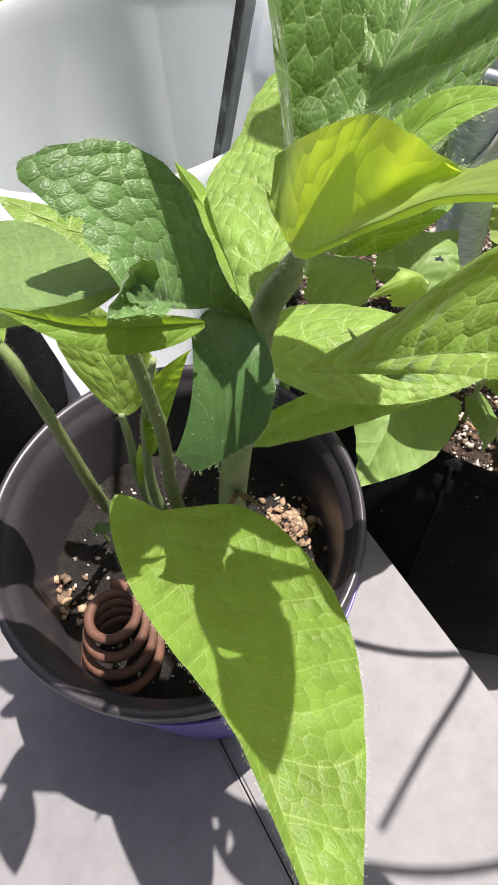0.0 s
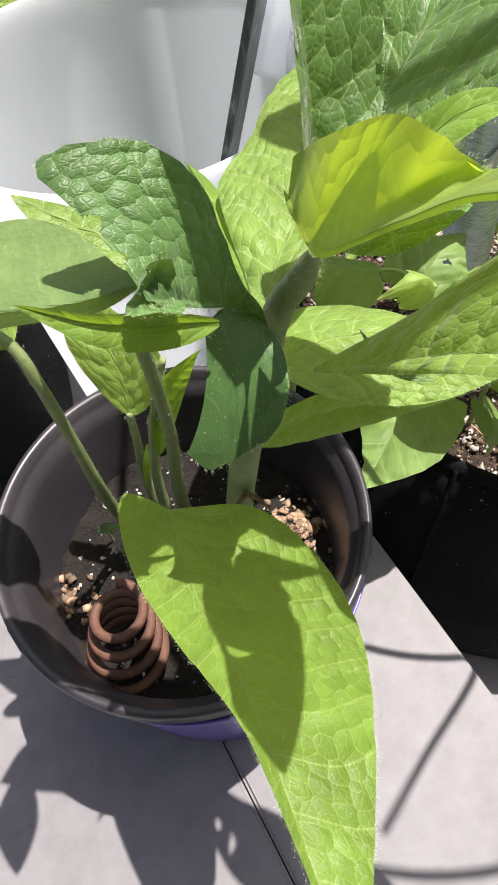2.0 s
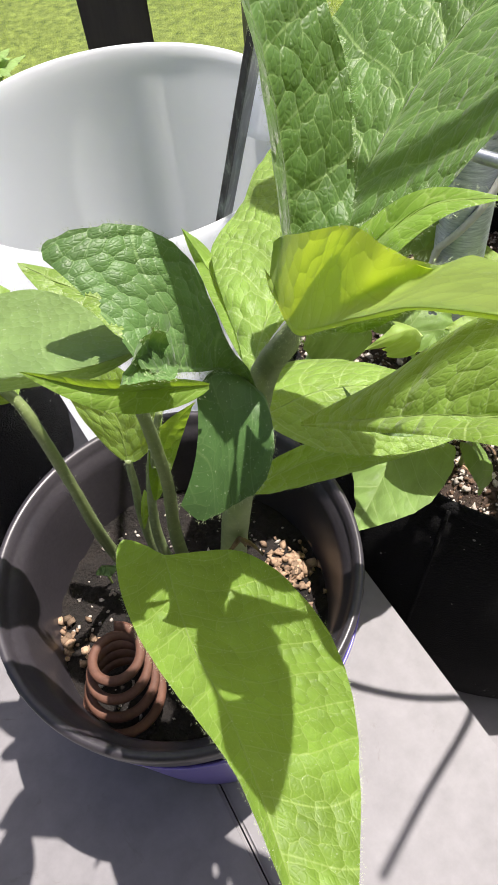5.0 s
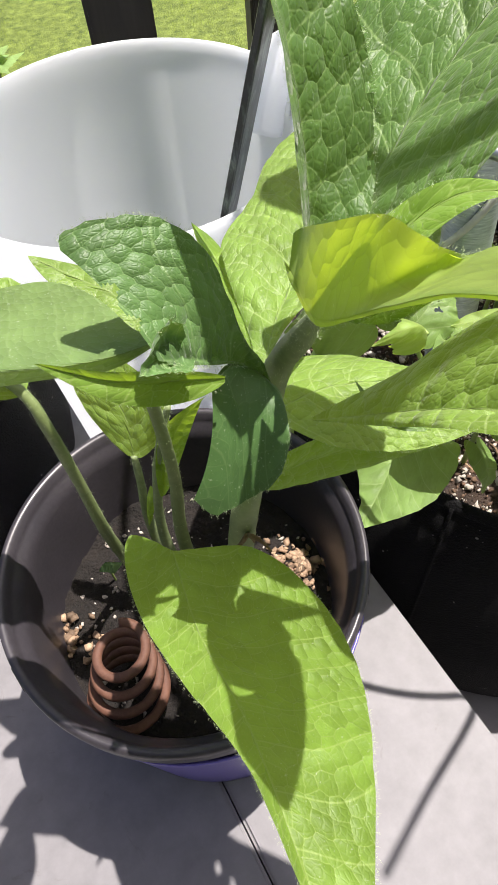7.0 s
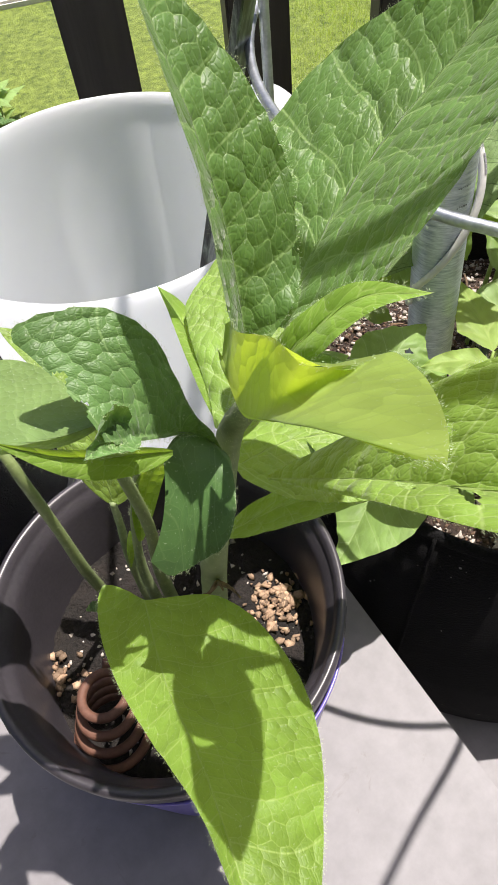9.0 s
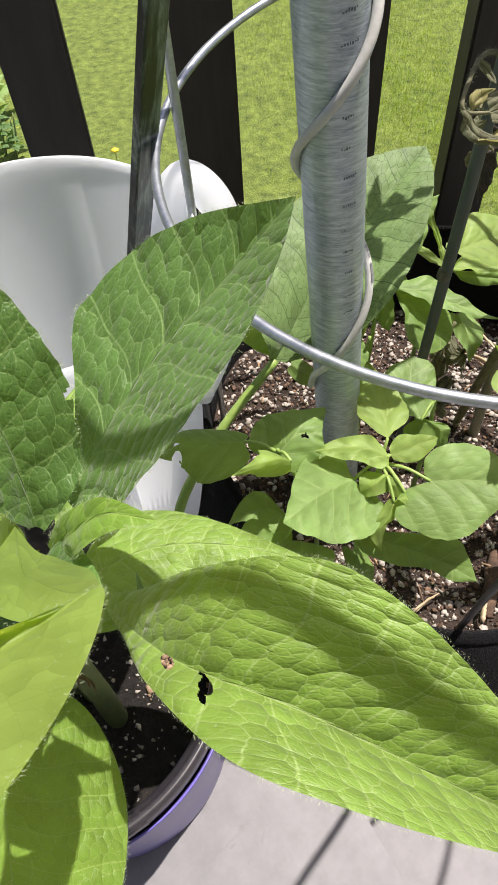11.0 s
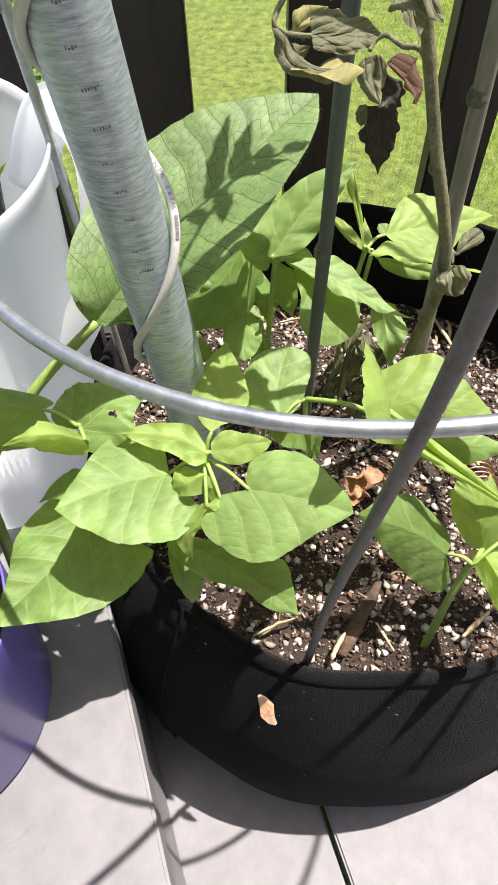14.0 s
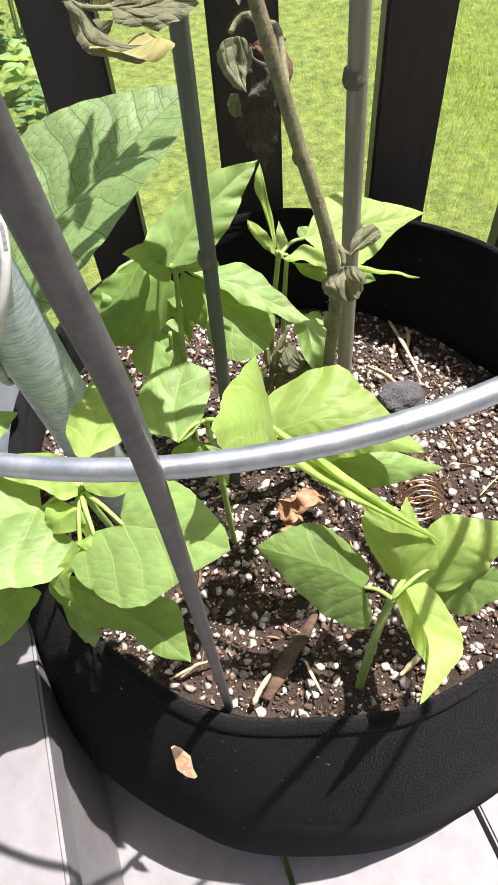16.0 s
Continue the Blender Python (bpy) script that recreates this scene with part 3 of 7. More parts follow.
# ---- setting: two deck levels, fence, lawn ----
BOARD, GAP, YAW = 0.1375, 0.0035, 15.6
deck_turn = radians(YAW)


def deck(name, label, edge, z, first, count, y0, y1, joint, thick=0.026):
    """Boards side by side that all run aslant to the fence; edge is a place on the line from which they are counted."""
    top = thing(name, label, "deck", kind="structure")
    for k in range(first, first + count):
        x0 = k * (BOARD + GAP)
        end = (y1 - edge[1] - x0 * math.sin(deck_turn)) / math.cos(deck_turn)
        bm = block((x0 + joint, y0, -thick), (x0 + BOARD + GAP - joint, end, 0), 0.0018)
        b = part("board", bm, M_DECK, top, smooth=False)
        b.matrix_local = pose(edge[0], edge[1], z, 0, 0, YAW)
    return top


upper_deck = deck("upper_deck", "upper step of weathered grey deck boards", (0.117, -0.006), 0.166, -7, 7, -0.75, 0.33, 0.0004)
lower_deck = deck("lower_deck", "lower level of pale grey deck boards with dark gaps", (0.2385, -0.06), 0.0, -4, 9, -0.75, 0.42, 0.002)
fascia = part("fascia", block((-0.03, -0.75, 0.0), (-0.008, 0.33, 0.139), 0.002), M_DECK_EDGE, None, smooth=False)
fascia.matrix_world = pose(0.117, -0.006, 0.0, 0, 0, YAW)
tagged(fascia, "grey riser board closing the side of the step", "riser", kind="structure")

fence = thing("fence", "dark brown painted fence of upright slats before a lawn", "fence", kind="structure")
for k in range(-6, 11):
    part("slat", block((0.0155 + 0.1095 * k, 0.347, 0.03), (0.0595 + 0.1095 * k, 0.367, 0.57), 0.002), M_FENCE, fence, smooth=False)
part("rail", block((-0.8, 0.368, 0.02), (1.35, 0.402, 0.09), 0.003), M_FENCE, fence, smooth=False)
part("rail", block((-0.8, 0.368, 0.5), (1.35, 0.402, 0.57), 0.003), M_FENCE, fence, smooth=False)

LAWN = -0.42
rng = np.random.default_rng(11)
gx, gy = np.meshgrid(np.linspace(-40, 40, 81), np.concatenate([np.linspace(-30, 0.3, 12), np.linspace(0.5, 60, 90)]))
gz = LAWN + 0.012 * np.sin(gx * 3.1 + gy) + 0.01 * np.cos(gy * 4.3)
gi = np.arange(gx.size).reshape(gx.shape)
gm = bpy.data.meshes.new("ground")
gm.from_pydata(np.stack([gx, gy, gz], -1).reshape(-1, 3).tolist(), [], np.stack([gi[:-1, :-1], gi[:-1, 1:], gi[1:, 1:], gi[1:, :-1]], -1).reshape(-1, 4).tolist())
tagged(part("ground", gm, M_GROUND), "sunlit mown lawn behind the fence", "lawn", kind="structure")
NB = 230000
bx, by = rng.uniform(-1.3, 2.6, NB), 0.5 + 3.2 * rng.random(NB) ** 1.25
bl, ba, bt = rng.uniform(0.014, 0.03, NB), rng.uniform(0, 6.283, NB), rng.uniform(0.2, 1.5, NB)
base = np.stack([bx, by, LAWN + 0 * bx - 0.012], -1)
cross = np.stack([np.cos(ba), np.sin(ba), 0 * ba], -1) * rng.uniform(0.0008, 0.0018, NB)[:, None]
lean = np.stack([-np.sin(ba) * np.sin(bt), np.cos(ba) * np.sin(bt), np.cos(bt) + 0.1], -1) * bl[:, None]
gv = np.stack([base - cross, base + cross, base + lean], 1).reshape(-1, 3)
bm_ = bpy.data.meshes.new("grass")
bm_.from_pydata(gv.tolist(), [], np.arange(3 * NB).reshape(-1, 3).tolist())
tagged(part("grass", bm_, M_GRASS, smooth=False), "short bright green grass blades of a mown lawn", "grass", kind="stuff")
path = part("paving", block((-3.2, 3.1, LAWN - 0.02), (-0.05, 4.6, LAWN + 0.03), 0.01), M_PATH, None, smooth=False)
tagged(path, "pale paving beyond the grass", "paving", kind="structure")

# Unseen wall behind the camera, added to cut the sky light on the deck.
wall = thing("wall_sky_blocker", "unseen grey clapboard wall added to block sky light", "wall", kind="structure")
for k in range(16):
    bmw = block((-4.0, -1.225, LAWN + 0.19 * k), (4.0, -1.2, LAWN + 0.19 * (k + 1) - 0.004), 0.003)
    for v in bmw.verts:
        v.co.y += 0.014 * (1 - (v.co.z - LAWN - 0.19 * k) / 0.19)
    part("clapboard", bmw, M_SIDING, wall, smooth=False)

# ---- a second felt bag behind the pot ----
side_bag = thing("side_grow_bag", "small black felt bag standing behind the pot", "grow bag")
bmz, _ = lathe([(0.0, 0.17), (0.07, 0.17), (0.083, 0.172), (0.088, 0.2), (0.087, 0.26), (0.084, 0.296), (0.082, 0.3), (0.0795, 0.296), (0.081, 0.25), (0.08, 0.24), (0.0, 0.236)], (-0.152, 0.172), 64, lambda a, z: (0.003 * math.sin(3 * a) + 0.0015 * math.sin(8 * a), 0.004 * math.sin(2 * a) * (z > 0.28)))
part("body", bmz, M_FELT, side_bag)
bmz, _ = lathe([(0.0865, 0.283), (0.0872, 0.285), (0.0855, 0.2995), (0.0825, 0.3025), (0.079, 0.3), (0.0785, 0.288)], (-0.152, 0.172), 64, lambda a, z: (0.003 * math.sin(3 * a) + 0.0015 * math.sin(8 * a), 0.004 * math.sin(2 * a)))
part("hem", bmz, M_FELT, side_bag)


# ---- grow bag ----
BAG = (0.27, 0.155)
SEAM = -132


def bag_wave(a, z):
    k = z / 0.235
    return (0.003 * math.sin(3 * a + 0.6) * k + 0.0018 * math.sin(62 * z + 1.5 * math.sin(2 * a)) + 0.0012 * math.sin(7 * a + 2 * z * 20) + 0.0008 * math.sin(13 * a + 1), (0.014 * math.sin(a) + 0.004 * math.sin(4 * a + 1) + 0.016 * math.exp(-((a - 0.75) / 0.55) ** 2)) * max(0, k - 0.55) / 0.45)


grow_bag = thing("grow_bag", "black felt grow bag full of dark soil on the deck", "grow bag")
bm, _ = lathe([(0.0, 0.004), (0.12, 0.004), (0.196, 0.002), (0.207, 0.012), (0.214, 0.05), (0.212, 0.1), (0.204, 0.15), (0.192, 0.19), (0.180, 0.218), (0.1735, 0.236), (0.171, 0.2385), (0.1685, 0.236), (0.17, 0.21), (0.172, 0.17), (0.174, 0.13)], BAG, 128, bag_wave)
part("body", bm, M_FELT, grow_bag)
bm, _ = lathe([(0.1752, 0.2335), (0.1752, 0.2355), (0.1738, 0.2388), (0.1712, 0.2402), (0.1688, 0.2388), (0.1684, 0.23)], BAG, 128, bag_wave)
part("hem", bm, M_FELT, grow_bag, "fuzzy cut edge of the felt")
seam_a = radians(SEAM)
seam = [(BAG[0] + (r + 0.0004 + bag_wave(seam_a, z)[0]) * math.cos(seam_a), BAG[1] + (r + 0.0004 + bag_wave(seam_a, z)[0]) * math.sin(seam_a), z + bag_wave(seam_a, z)[1]) for r, z in ((0.212, 0.03), (0.214, 0.05), (0.212, 0.1), (0.204, 0.15), (0.192, 0.19), (0.180, 0.218), (0.1742, 0.236))]
part("seam", tube(seam, [0.0013, 0.0013], 40, 8, 0.1, 2), M_FELT, grow_bag, "sewn side seam")


def hollow(x, y, seed):
    """The dip in the bag's soil before the stems, and its fall towards the far side."""
    if seed != 3:
        return 0.0
    f = min(1, max(0, ((x - BAG[0]) * 0.5 + (y - BAG[1]) * 0.866) / 0.15))
    return -0.024 * math.exp(-((x - 0.238) / 0.03) ** 2 - ((y - 0.055) / 0.034) ** 2) - 0.036 * f * f * (3 - 2 * f)


def soil_disc(centre, r, z, bump, seed, tilt=(0, 0), n=70):
    bm = bmesh.new()
    g = np.random.default_rng(seed)
    rows = [[bm.verts.new((*centre, z))]]
    for i in range(1, n + 1):
        rr = r * i / n
        m = 140
        row = []
        for j in range(m):
            a = 2 * math.pi * j / m
            x, y = centre[0] + rr * math.cos(a), centre[1] + rr * math.sin(a)
            h = bump * (noise.noise(Vector((x * 38, y * 38, seed))) + 0.6 * noise.noise(Vector((x * 110, y * 110, seed))) + 0.35 * noise.noise(Vector((x * 300, y * 300, seed))))
            row.append(bm.verts.new((x, y, z + h + hollow(x, y, seed) + tilt[0] * (x - centre[0]) + tilt[1] * (y - centre[1]))))
        rows.append(row)
    for j in range(140):
        bm.faces.new((rows[0][0], rows[1][j], rows[1][(j + 1) % 140]))
    for a, b in zip(rows[1:], rows[2:]):
        for j in range(140):
            bm.faces.new((a[j], b[j], b[(j + 1) % 140], a[(j + 1) % 140]))
    return bm


def soil_height(x, y, seed, bump):
    return hollow(x, y, seed) + bump * (noise.noise(Vector((x * 38, y * 38, seed))) + 0.6 * noise.noise(Vector((x * 110, y * 110, seed))) + 0.35 * noise.noise(Vector((x * 300, y * 300, seed))))


LUMP = bmesh.new()
bmesh.ops.create_icosphere(LUMP, subdivisions=1, radius=1)
LUMP_V = np.array([v.co[:] for v in LUMP.verts])
LUMP_F = [[v.index for v in f.verts] for f in LUMP.faces]
LUMP.free()


def crumbs(places, sizes, seed, flat=0.8):
    g = np.random.default_rng(seed)
    verts, faces = [], []
    for p, s in zip(places, sizes):
        k = LUMP_V * g.uniform(0.35, 1.35, (len(LUMP_V), 1)) * s * np.array([g.uniform(0.6, 1.35), g.uniform(0.6, 1.3), flat * g.uniform(0.7, 1)])
        a = g.uniform(0, 6.28)
        k = k @ np.array([[math.cos(a), -math.sin(a), 0], [math.sin(a), math.cos(a), 0], [0, 0, 1]])
        o = len(verts)
        verts += (k + p).tolist()
        faces += [[i + o for i in f] for f in LUMP_F]
    me = bpy.data.meshes.new("crumbs")
    me.from_pydata(verts, [], faces)
    return me


def strewn(centre, r, z, tilt, bump, seed, count, low, high, power=2.0, sink=0.4, near=None):
    g = np.random.default_rng(seed * 7 + count)
    places, sizes = [], []
    for _ in range(count):
        if near:
            x, y = near[0] + g.normal(0, near[2]), near[1] + g.normal(0, near[2])
        else:
            rr, a = r * math.sqrt(g.random()), g.uniform(0, 6.283)
            x, y = centre[0] + rr * math.cos(a), centre[1] + rr * math.sin(a)
        s = low + (high - low) * g.random() ** power
        places.append((x, y, z + soil_height(x, y, seed, bump) + tilt[0] * (x - centre[0]) + tilt[1] * (y - centre[1]) + s * (0.5 - sink)))
        sizes.append(s)
    return crumbs(places, sizes, seed + count)


BAG_TILT = (0.0, -0.03)
bag_soil = tagged(part("bag_soil", soil_disc(BAG, 0.1695, 0.205, 0.005, 3, BAG_TILT), M_SOIL), "dark moist potting soil in the felt bag", "soil", kind="stuff")
tagged(part("perlite", strewn(BAG, 0.1675, 0.206, BAG_TILT, 0.005, 3, 6200, 0.0005, 0.0032, 2.8), M_PERLITE), "white perlite grains strewn over the bag's soil", "perlite", kind="stuff")
tagged(part("bark_crumbs", strewn(BAG, 0.1675, 0.206, BAG_TILT, 0.005, 3, 10000, 0.0005, 0.0024, 2.8), M_BARK), "small brown bark crumbs in the soil", "bark", kind="stuff")


def sliver(pts, r, mat, name, label, category, group="", squash=0.5, seed=0):
    return tagged(part(name, tube(pts, [r * 0.7, r, r * 0.9, r * 0.5], 14, 7, 0.12, seed, True, squash), mat), label, category, group)


for k, (a, b, r, m) in enumerate([
    ((0.358, 0.293, 0.17), (0.366, 0.221, 0.181), 0.0028, M_STRAW), ((0.369, 0.282, 0.172), (0.365, 0.259, 0.172), 0.002, M_STRAW),
    ((0.329, 0.235, 0.183), (0.349, 0.198, 0.192), 0.003, M_STRAW), ((0.191, 0.009, 0.219), (0.214, 0.018, 0.217), 0.0018, M_STRAW),
    ((0.231, -0.006, 0.219), (0.24, 0.008, 0.217), 0.0032, M_STRAW), ((0.237, -0.003, 0.215), (0.271, 0.049, 0.198), 0.005, M_BARK),
    ((0.258, 0.013, 0.217), (0.264, -0.004, 0.221), 0.0012, M_STRAW), ((0.264, 0.019, 0.215), (0.275, 0.034, 0.219), 0.0016, M_BARK),
    ((0.196, 0.01, 0.217), (0.209, 0.015, 0.221), 0.0016, M_STRAW), ((0.303, 0.003, 0.215), (0.32, 0.015, 0.217), 0.003, M_STRAW),
    ((0.369, 0.101, 0.212), (0.384, 0.114, 0.21), 0.0012, M_STRAW), ((0.226, 0.273, 0.189), (0.254, 0.287, 0.18), 0.0018, M_STRAW)]):
    c = [(a[i] + b[i]) / 2 + (0.002 if i == 2 else 0.0015 * math.sin(k)) for i in range(3)]
    sliver([a, c, b], r, m, "wood_sliver", "dry pale sliver of straw or bark lying on the soil", "sliver", "slivers on the soil", seed=k)
g = np.random.default_rng(21)
bits = bmesh.new()
for k in range(150):
    rr, a = 0.158 * math.sqrt(g.random()), g.uniform(0, 6.283)
    x, y = BAG[0] + rr * math.cos(a), BAG[1] + rr * math.sin(a)
    z = 0.2065 + soil_height(x, y, 3, 0.005) + BAG_TILT[1] * (y - BAG[1])
    ln, r, tw = g.uniform(0.004, 0.016), g.uniform(0.0004, 0.0013), g.uniform(0, 6.283)
    d = np.array((math.cos(tw), math.sin(tw), g.uniform(-0.15, 0.3))) * ln
    bt = tube([(x, y, z), (x + d[0] * 0.5 + g.normal(0, 0.001), y + d[1] * 0.5, z + d[2] * 0.5 + 0.001), (x + d[0], y + d[1], z + d[2])], [r, r * 1.2, r * 0.6], 5, 5, 0.1, k, True, 0.6)
    mt = bpy.data.meshes.new("bit")
    bt.to_mesh(mt)
    bt.free()
    bits.from_mesh(mt)
    bpy.data.meshes.remove(mt)
tagged(part("wood_bits", bits, M_BITS), "small dry twigs and bark shreds mixed in the soil", "wood bits", kind="stuff")
part_leaf = blade([(0.255, 0.092, 0.213), (0.262, 0.099, 0.221), (0.271, 0.102, 0.225), (0.28, 0.103, 0.217)], (0.259, 0.109, 0.218), (0.275, 0.09, 0.216), kind="bean", roll=1.7, toothed=0.2, ragged=0.1, quilt=4, crumple=0.0022, wave=0.05, seed=8, step=0.0007)[0]
tagged(part("dry_leaf", part_leaf, M_DRYLEAF), "curled dry brown leaf lying on the soil", "dead leaf")
rock_at = np.array((0.345, 0.191, 0.197))
rk = bmesh.new()
bmesh.ops.create_icosphere(rk, subdivisions=4, radius=1)
for v in rk.verts:
    n0 = 1 + 0.22 * noise.noise(v.co * 1.6) + 0.1 * noise.noise(v.co * 5) + 0.05 * noise.noise(v.co * 14)
    v.co = Vector((v.co.x * 0.0165 * n0, v.co.y * 0.0125 * n0, v.co.z * 0.009 * n0)) + Vector(rock_at)
tagged(part("pumice_stone", rk, M_ROCK), "rough dark grey porous stone on the soil", "stone")
cc = np.array((0.333, 0.099, 0.218))
spring = [(cc[0] + 0.011 * math.cos(a) * (1 + 0.05 * math.sin(a * 0.37)), cc[1] + 0.0035 * a / 6.283 - 0.01 + 0.004 * math.sin(a), cc[2] + 0.0075 * math.sin(a) + 0.004) for a in np.linspace(0, 5.2 * 6.283, 150)]
tagged(part("copper_coil", tube(spring, [0.0006], 150, 6, smooth_line=False), M_COPPER), "small coil of bright copper wire on the soil", "wire coil")
cp = np.array((0.1960, -0.0262, 0.207))
FLAKE_SIDE = (0.95, 0.3, 0.1)
fl = bmesh.new()
for k, (u, w) in enumerate(((-0.5, -1), (0.1, -0.7), (0.75, -0.1), (0.5, 0.55), (0.6, 1), (-0.1, 0.75), (-0.8, 0.2), (-0.6, -0.4))):
    for q in (-0.0007, 0.0007):
        fl.verts.new(Vector(cp) + Vector(FLAKE_SIDE) * (0.0042 * u) + Vector((0.002 * w, -0.006 * w, -0.0095 * w)) + Vector((q, q * 0.6, 0.0012 * math.sin(k))))
fl.verts.ensure_lookup_table()
ff = fl.verts[:]
fl.faces.new(ff[0::2])
fl.faces.new(ff[1::2][::-1])
for k in range(8):
    j = (k + 1) % 8
    fl.faces.new((ff[2 * k], ff[2 * k + 1], ff[2 * j + 1], ff[2 * j]))
bmesh.ops.recalc_face_normals(fl, faces=fl.faces[:])
tagged(part("bark_flake", fl, M_FLAKE, None, smooth=False), "flat tan flake of bark stuck to the felt", "bark flake")

# ---- pot of the comfrey ----
flower_pot = thing("flower_pot", "black plastic nursery pot in a purple outer pot on the step", "plant pot")
bm, _ = lathe([(0.0, 0.175), (0.05, 0.175), (0.060, 0.178), (0.0755, 0.288), (0.0765, 0.2895), (0.0795, 0.2895), (0.0808, 0.2915), (0.0812, 0.3), (0.0806, 0.3032), (0.0788, 0.3036), (0.0772, 0.3024), (0.0764, 0.2985), (0.0752, 0.2965), (0.073, 0.294), (0.0715, 0.289), (0.0675, 0.253), (0.066, 0.24)], (0, 0), 128)
part("nursery_pot", bm, M_POT, flower_pot, "glossy black plastic pot with a double rim")
for a in (-24, 100, 152, 205, 290):
    ca, sa = math.cos(radians(a)), math.sin(radians(a))
    bmx = block((-0.0012, -0.006, 0.2925), (0.0006, 0.006, 0.301), 0.0004)
    bmesh.ops.transform(bmx, matrix=pose(0.0806 * ca, 0.0806 * sa, 0, 0, 0, a), verts=bmx.verts)
    part("rim_tab", bmx, M_POT, flower_pot)
bm, _ = lathe([(0.0, 0.168), (0.066, 0.168), (0.069, 0.1705), (0.0776, 0.278), (0.0784, 0.281), (0.078, 0.2825), (0.0768, 0.281), (0.068, 0.174)], (0.002, -0.0025), 96)
part("outer_pot", bm, M_PURPLE, flower_pot, "shiny purple plastic outer pot")
tagged(part("pot_soil", soil_disc((0, 0), 0.0685, 0.2495, 0.004, 9), M_SOIL_SHADED), "soil in the nursery pot, darkened for shade", "soil", kind="stuff")
tagged(part("pot_perlite", strewn((0, 0), 0.062, 0.2495, (0, 0), 0.004, 9, 220, 0.0006, 0.002, 2.2), M_PERLITE), "a few pale perlite grains on the pot's soil", "perlite", kind="stuff")
tagged(part("grit", strewn((0, 0), 0.066, 0.2505, (0, 0), 0.004, 9, 190, 0.001, 0.0028, 1.3, near=(*(0.051, 0.003, 0.251)[:2], 0.0085)), M_GRIT), "tan and cream gravel heaped beside the stem", "gravel", kind="stuff")
tagged(part("pebbles", strewn((0, 0), 0.066, 0.2505, (0, 0), 0.004, 9, 40, 0.0012, 0.0036, 1.3, near=(*(-0.063, -0.004, 0.251)[:2], 0.007)), M_GRIT), "small pale pebbles near the pot's wall", "gravel", kind="stuff")
cone = []
c_low, c_top = np.array((-0.038, -0.04, 0.256)), np.array((-0.032, -0.03, 0.297))
for a in np.linspace(0, 4.15 * 6.283, 170):
    f = a / (4.15 * 6.283)
    r = 0.0182 * (1 - f) + 0.0094 * f
    c = c_low * (1 - f) + c_top * f
    cone.append((c[0] + r * math.cos(a + 0.6), c[1] + r * math.sin(a + 0.6), c[2]))
tagged(part("spiral_coil", tube(cone, [0.0023, 0.0023, 0.0022, 0.0021], 170, 10, smooth_line=False), M_CLAY), "rust red spiral coil tapering upward from the soil", "coil")

# ---- white jug with a stake in it ----
JUG = (0.02, 0.175)
jug = thing("jug", "large translucent white plastic jug with a loop handle", "jug")
bm, _ = lathe([(0.0, 0.170), (0.066, 0.170), (0.0695, 0.1735), (0.0715, 0.18), (0.0862, 0.385), (0.0884, 0.393), (0.09, 0.3985), (0.0897, 0.4001), (0.0889, 0.3997), (0.0873, 0.393), (0.0849, 0.385), (0.07, 0.182), (0.068, 0.176), (0.0, 0.175)], JUG, 128, lambda a, z: (0.004 * math.exp(-((a - 2.9) / 0.35) ** 2) * max(0, (z - 0.33) / 0.07), 0))
part("body", bm, M_MILKY, jug)
part("handle", tube([(0.092, 0.198, 0.372), (0.100, 0.2025, 0.392), (0.109, 0.205, 0.405), (0.121, 0.199, 0.399), (0.127, 0.188, 0.384), (0.124, 0.176, 0.355), (0.114, 0.164, 0.323), (0.093, 0.152, 0.293)], [0.012, 0.0115, 0.0105, 0.0095, 0.009, 0.009, 0.0095, 0.011], 48, 16, squash=1.25), M_MILKY, jug, "hollow white loop handle")
st0, st1 = np.array((0.033, 0.2033, 0.185)), np.array((0.1261, 0.1283, 0.62))
sv = (st1 - st0) / np.linalg.norm(st1 - st0)
sa_ = np.array((0.553, 0.833, 0.0)); sa_ -= sv * (sa_ @ sv); sa_ /= np.linalg.norm(sa_)
sb_ = np.cross(sv, sa_)
bm = bmesh.new()
ring0 = None
for k in range(31):
    c = st0 + (st1 - st0) * k / 30
    ring = [bm.verts.new(c + 0.0108 * ux * sa_ + 0.002 * uy * sb_) for ux, uy in ((-1, -0.7), (-0.85, -1), (0.85, -1), (1, -0.7), (1, 0.7), (0.85, 1), (-0.85, 1), (-1, 0.7))]
    if ring0:
        for j in range(8):
            bm.faces.new((ring0[j], ring0[(j + 1) % 8], ring[(j + 1) % 8], ring[j]))
    else:
        bm.faces.new(ring[::-1])
    ring0 = ring
bm.faces.new(ring0)
tagged(part("garden_stake", bm, M_STAKE, None, smooth=False), "flat black stake with worn pale patches standing in the jug", "stake")

# ---- conduit with wire, tomato cage, canes ----
c0, c1 = np.array((0.1763, 0.0965, 0.195)), np.array((0.1356, 0.0796, 0.66))
conduit = thing("conduit_pole", "grey galvanised conduit pole standing in the grow bag", "pole")
part("tube", tube([c0, c1], [0.0117], 60, 32), M_CONDUIT, conduit)
cv = (c1 - c0) / np.linalg.norm(c1 - c0)
ce1 = np.cross(cv, (0, 1, 0)); ce1 /= np.linalg.norm(ce1)
ce2 = np.cross(cv, ce1)
if ce1[0] < 0:
    ce1, ce2 = -ce1, -ce2
eye_side = np.array((0.3, -1.0, 0.0)); eye_side -= cv * (eye_side @ cv); eye_side /= np.linalg.norm(eye_side)
right_side = np.cross(cv, eye_side); right_side /= np.linalg.norm(right_side)
if right_side[0] < 0:
    right_side = -right_side
g = np.random.default_rng(4)


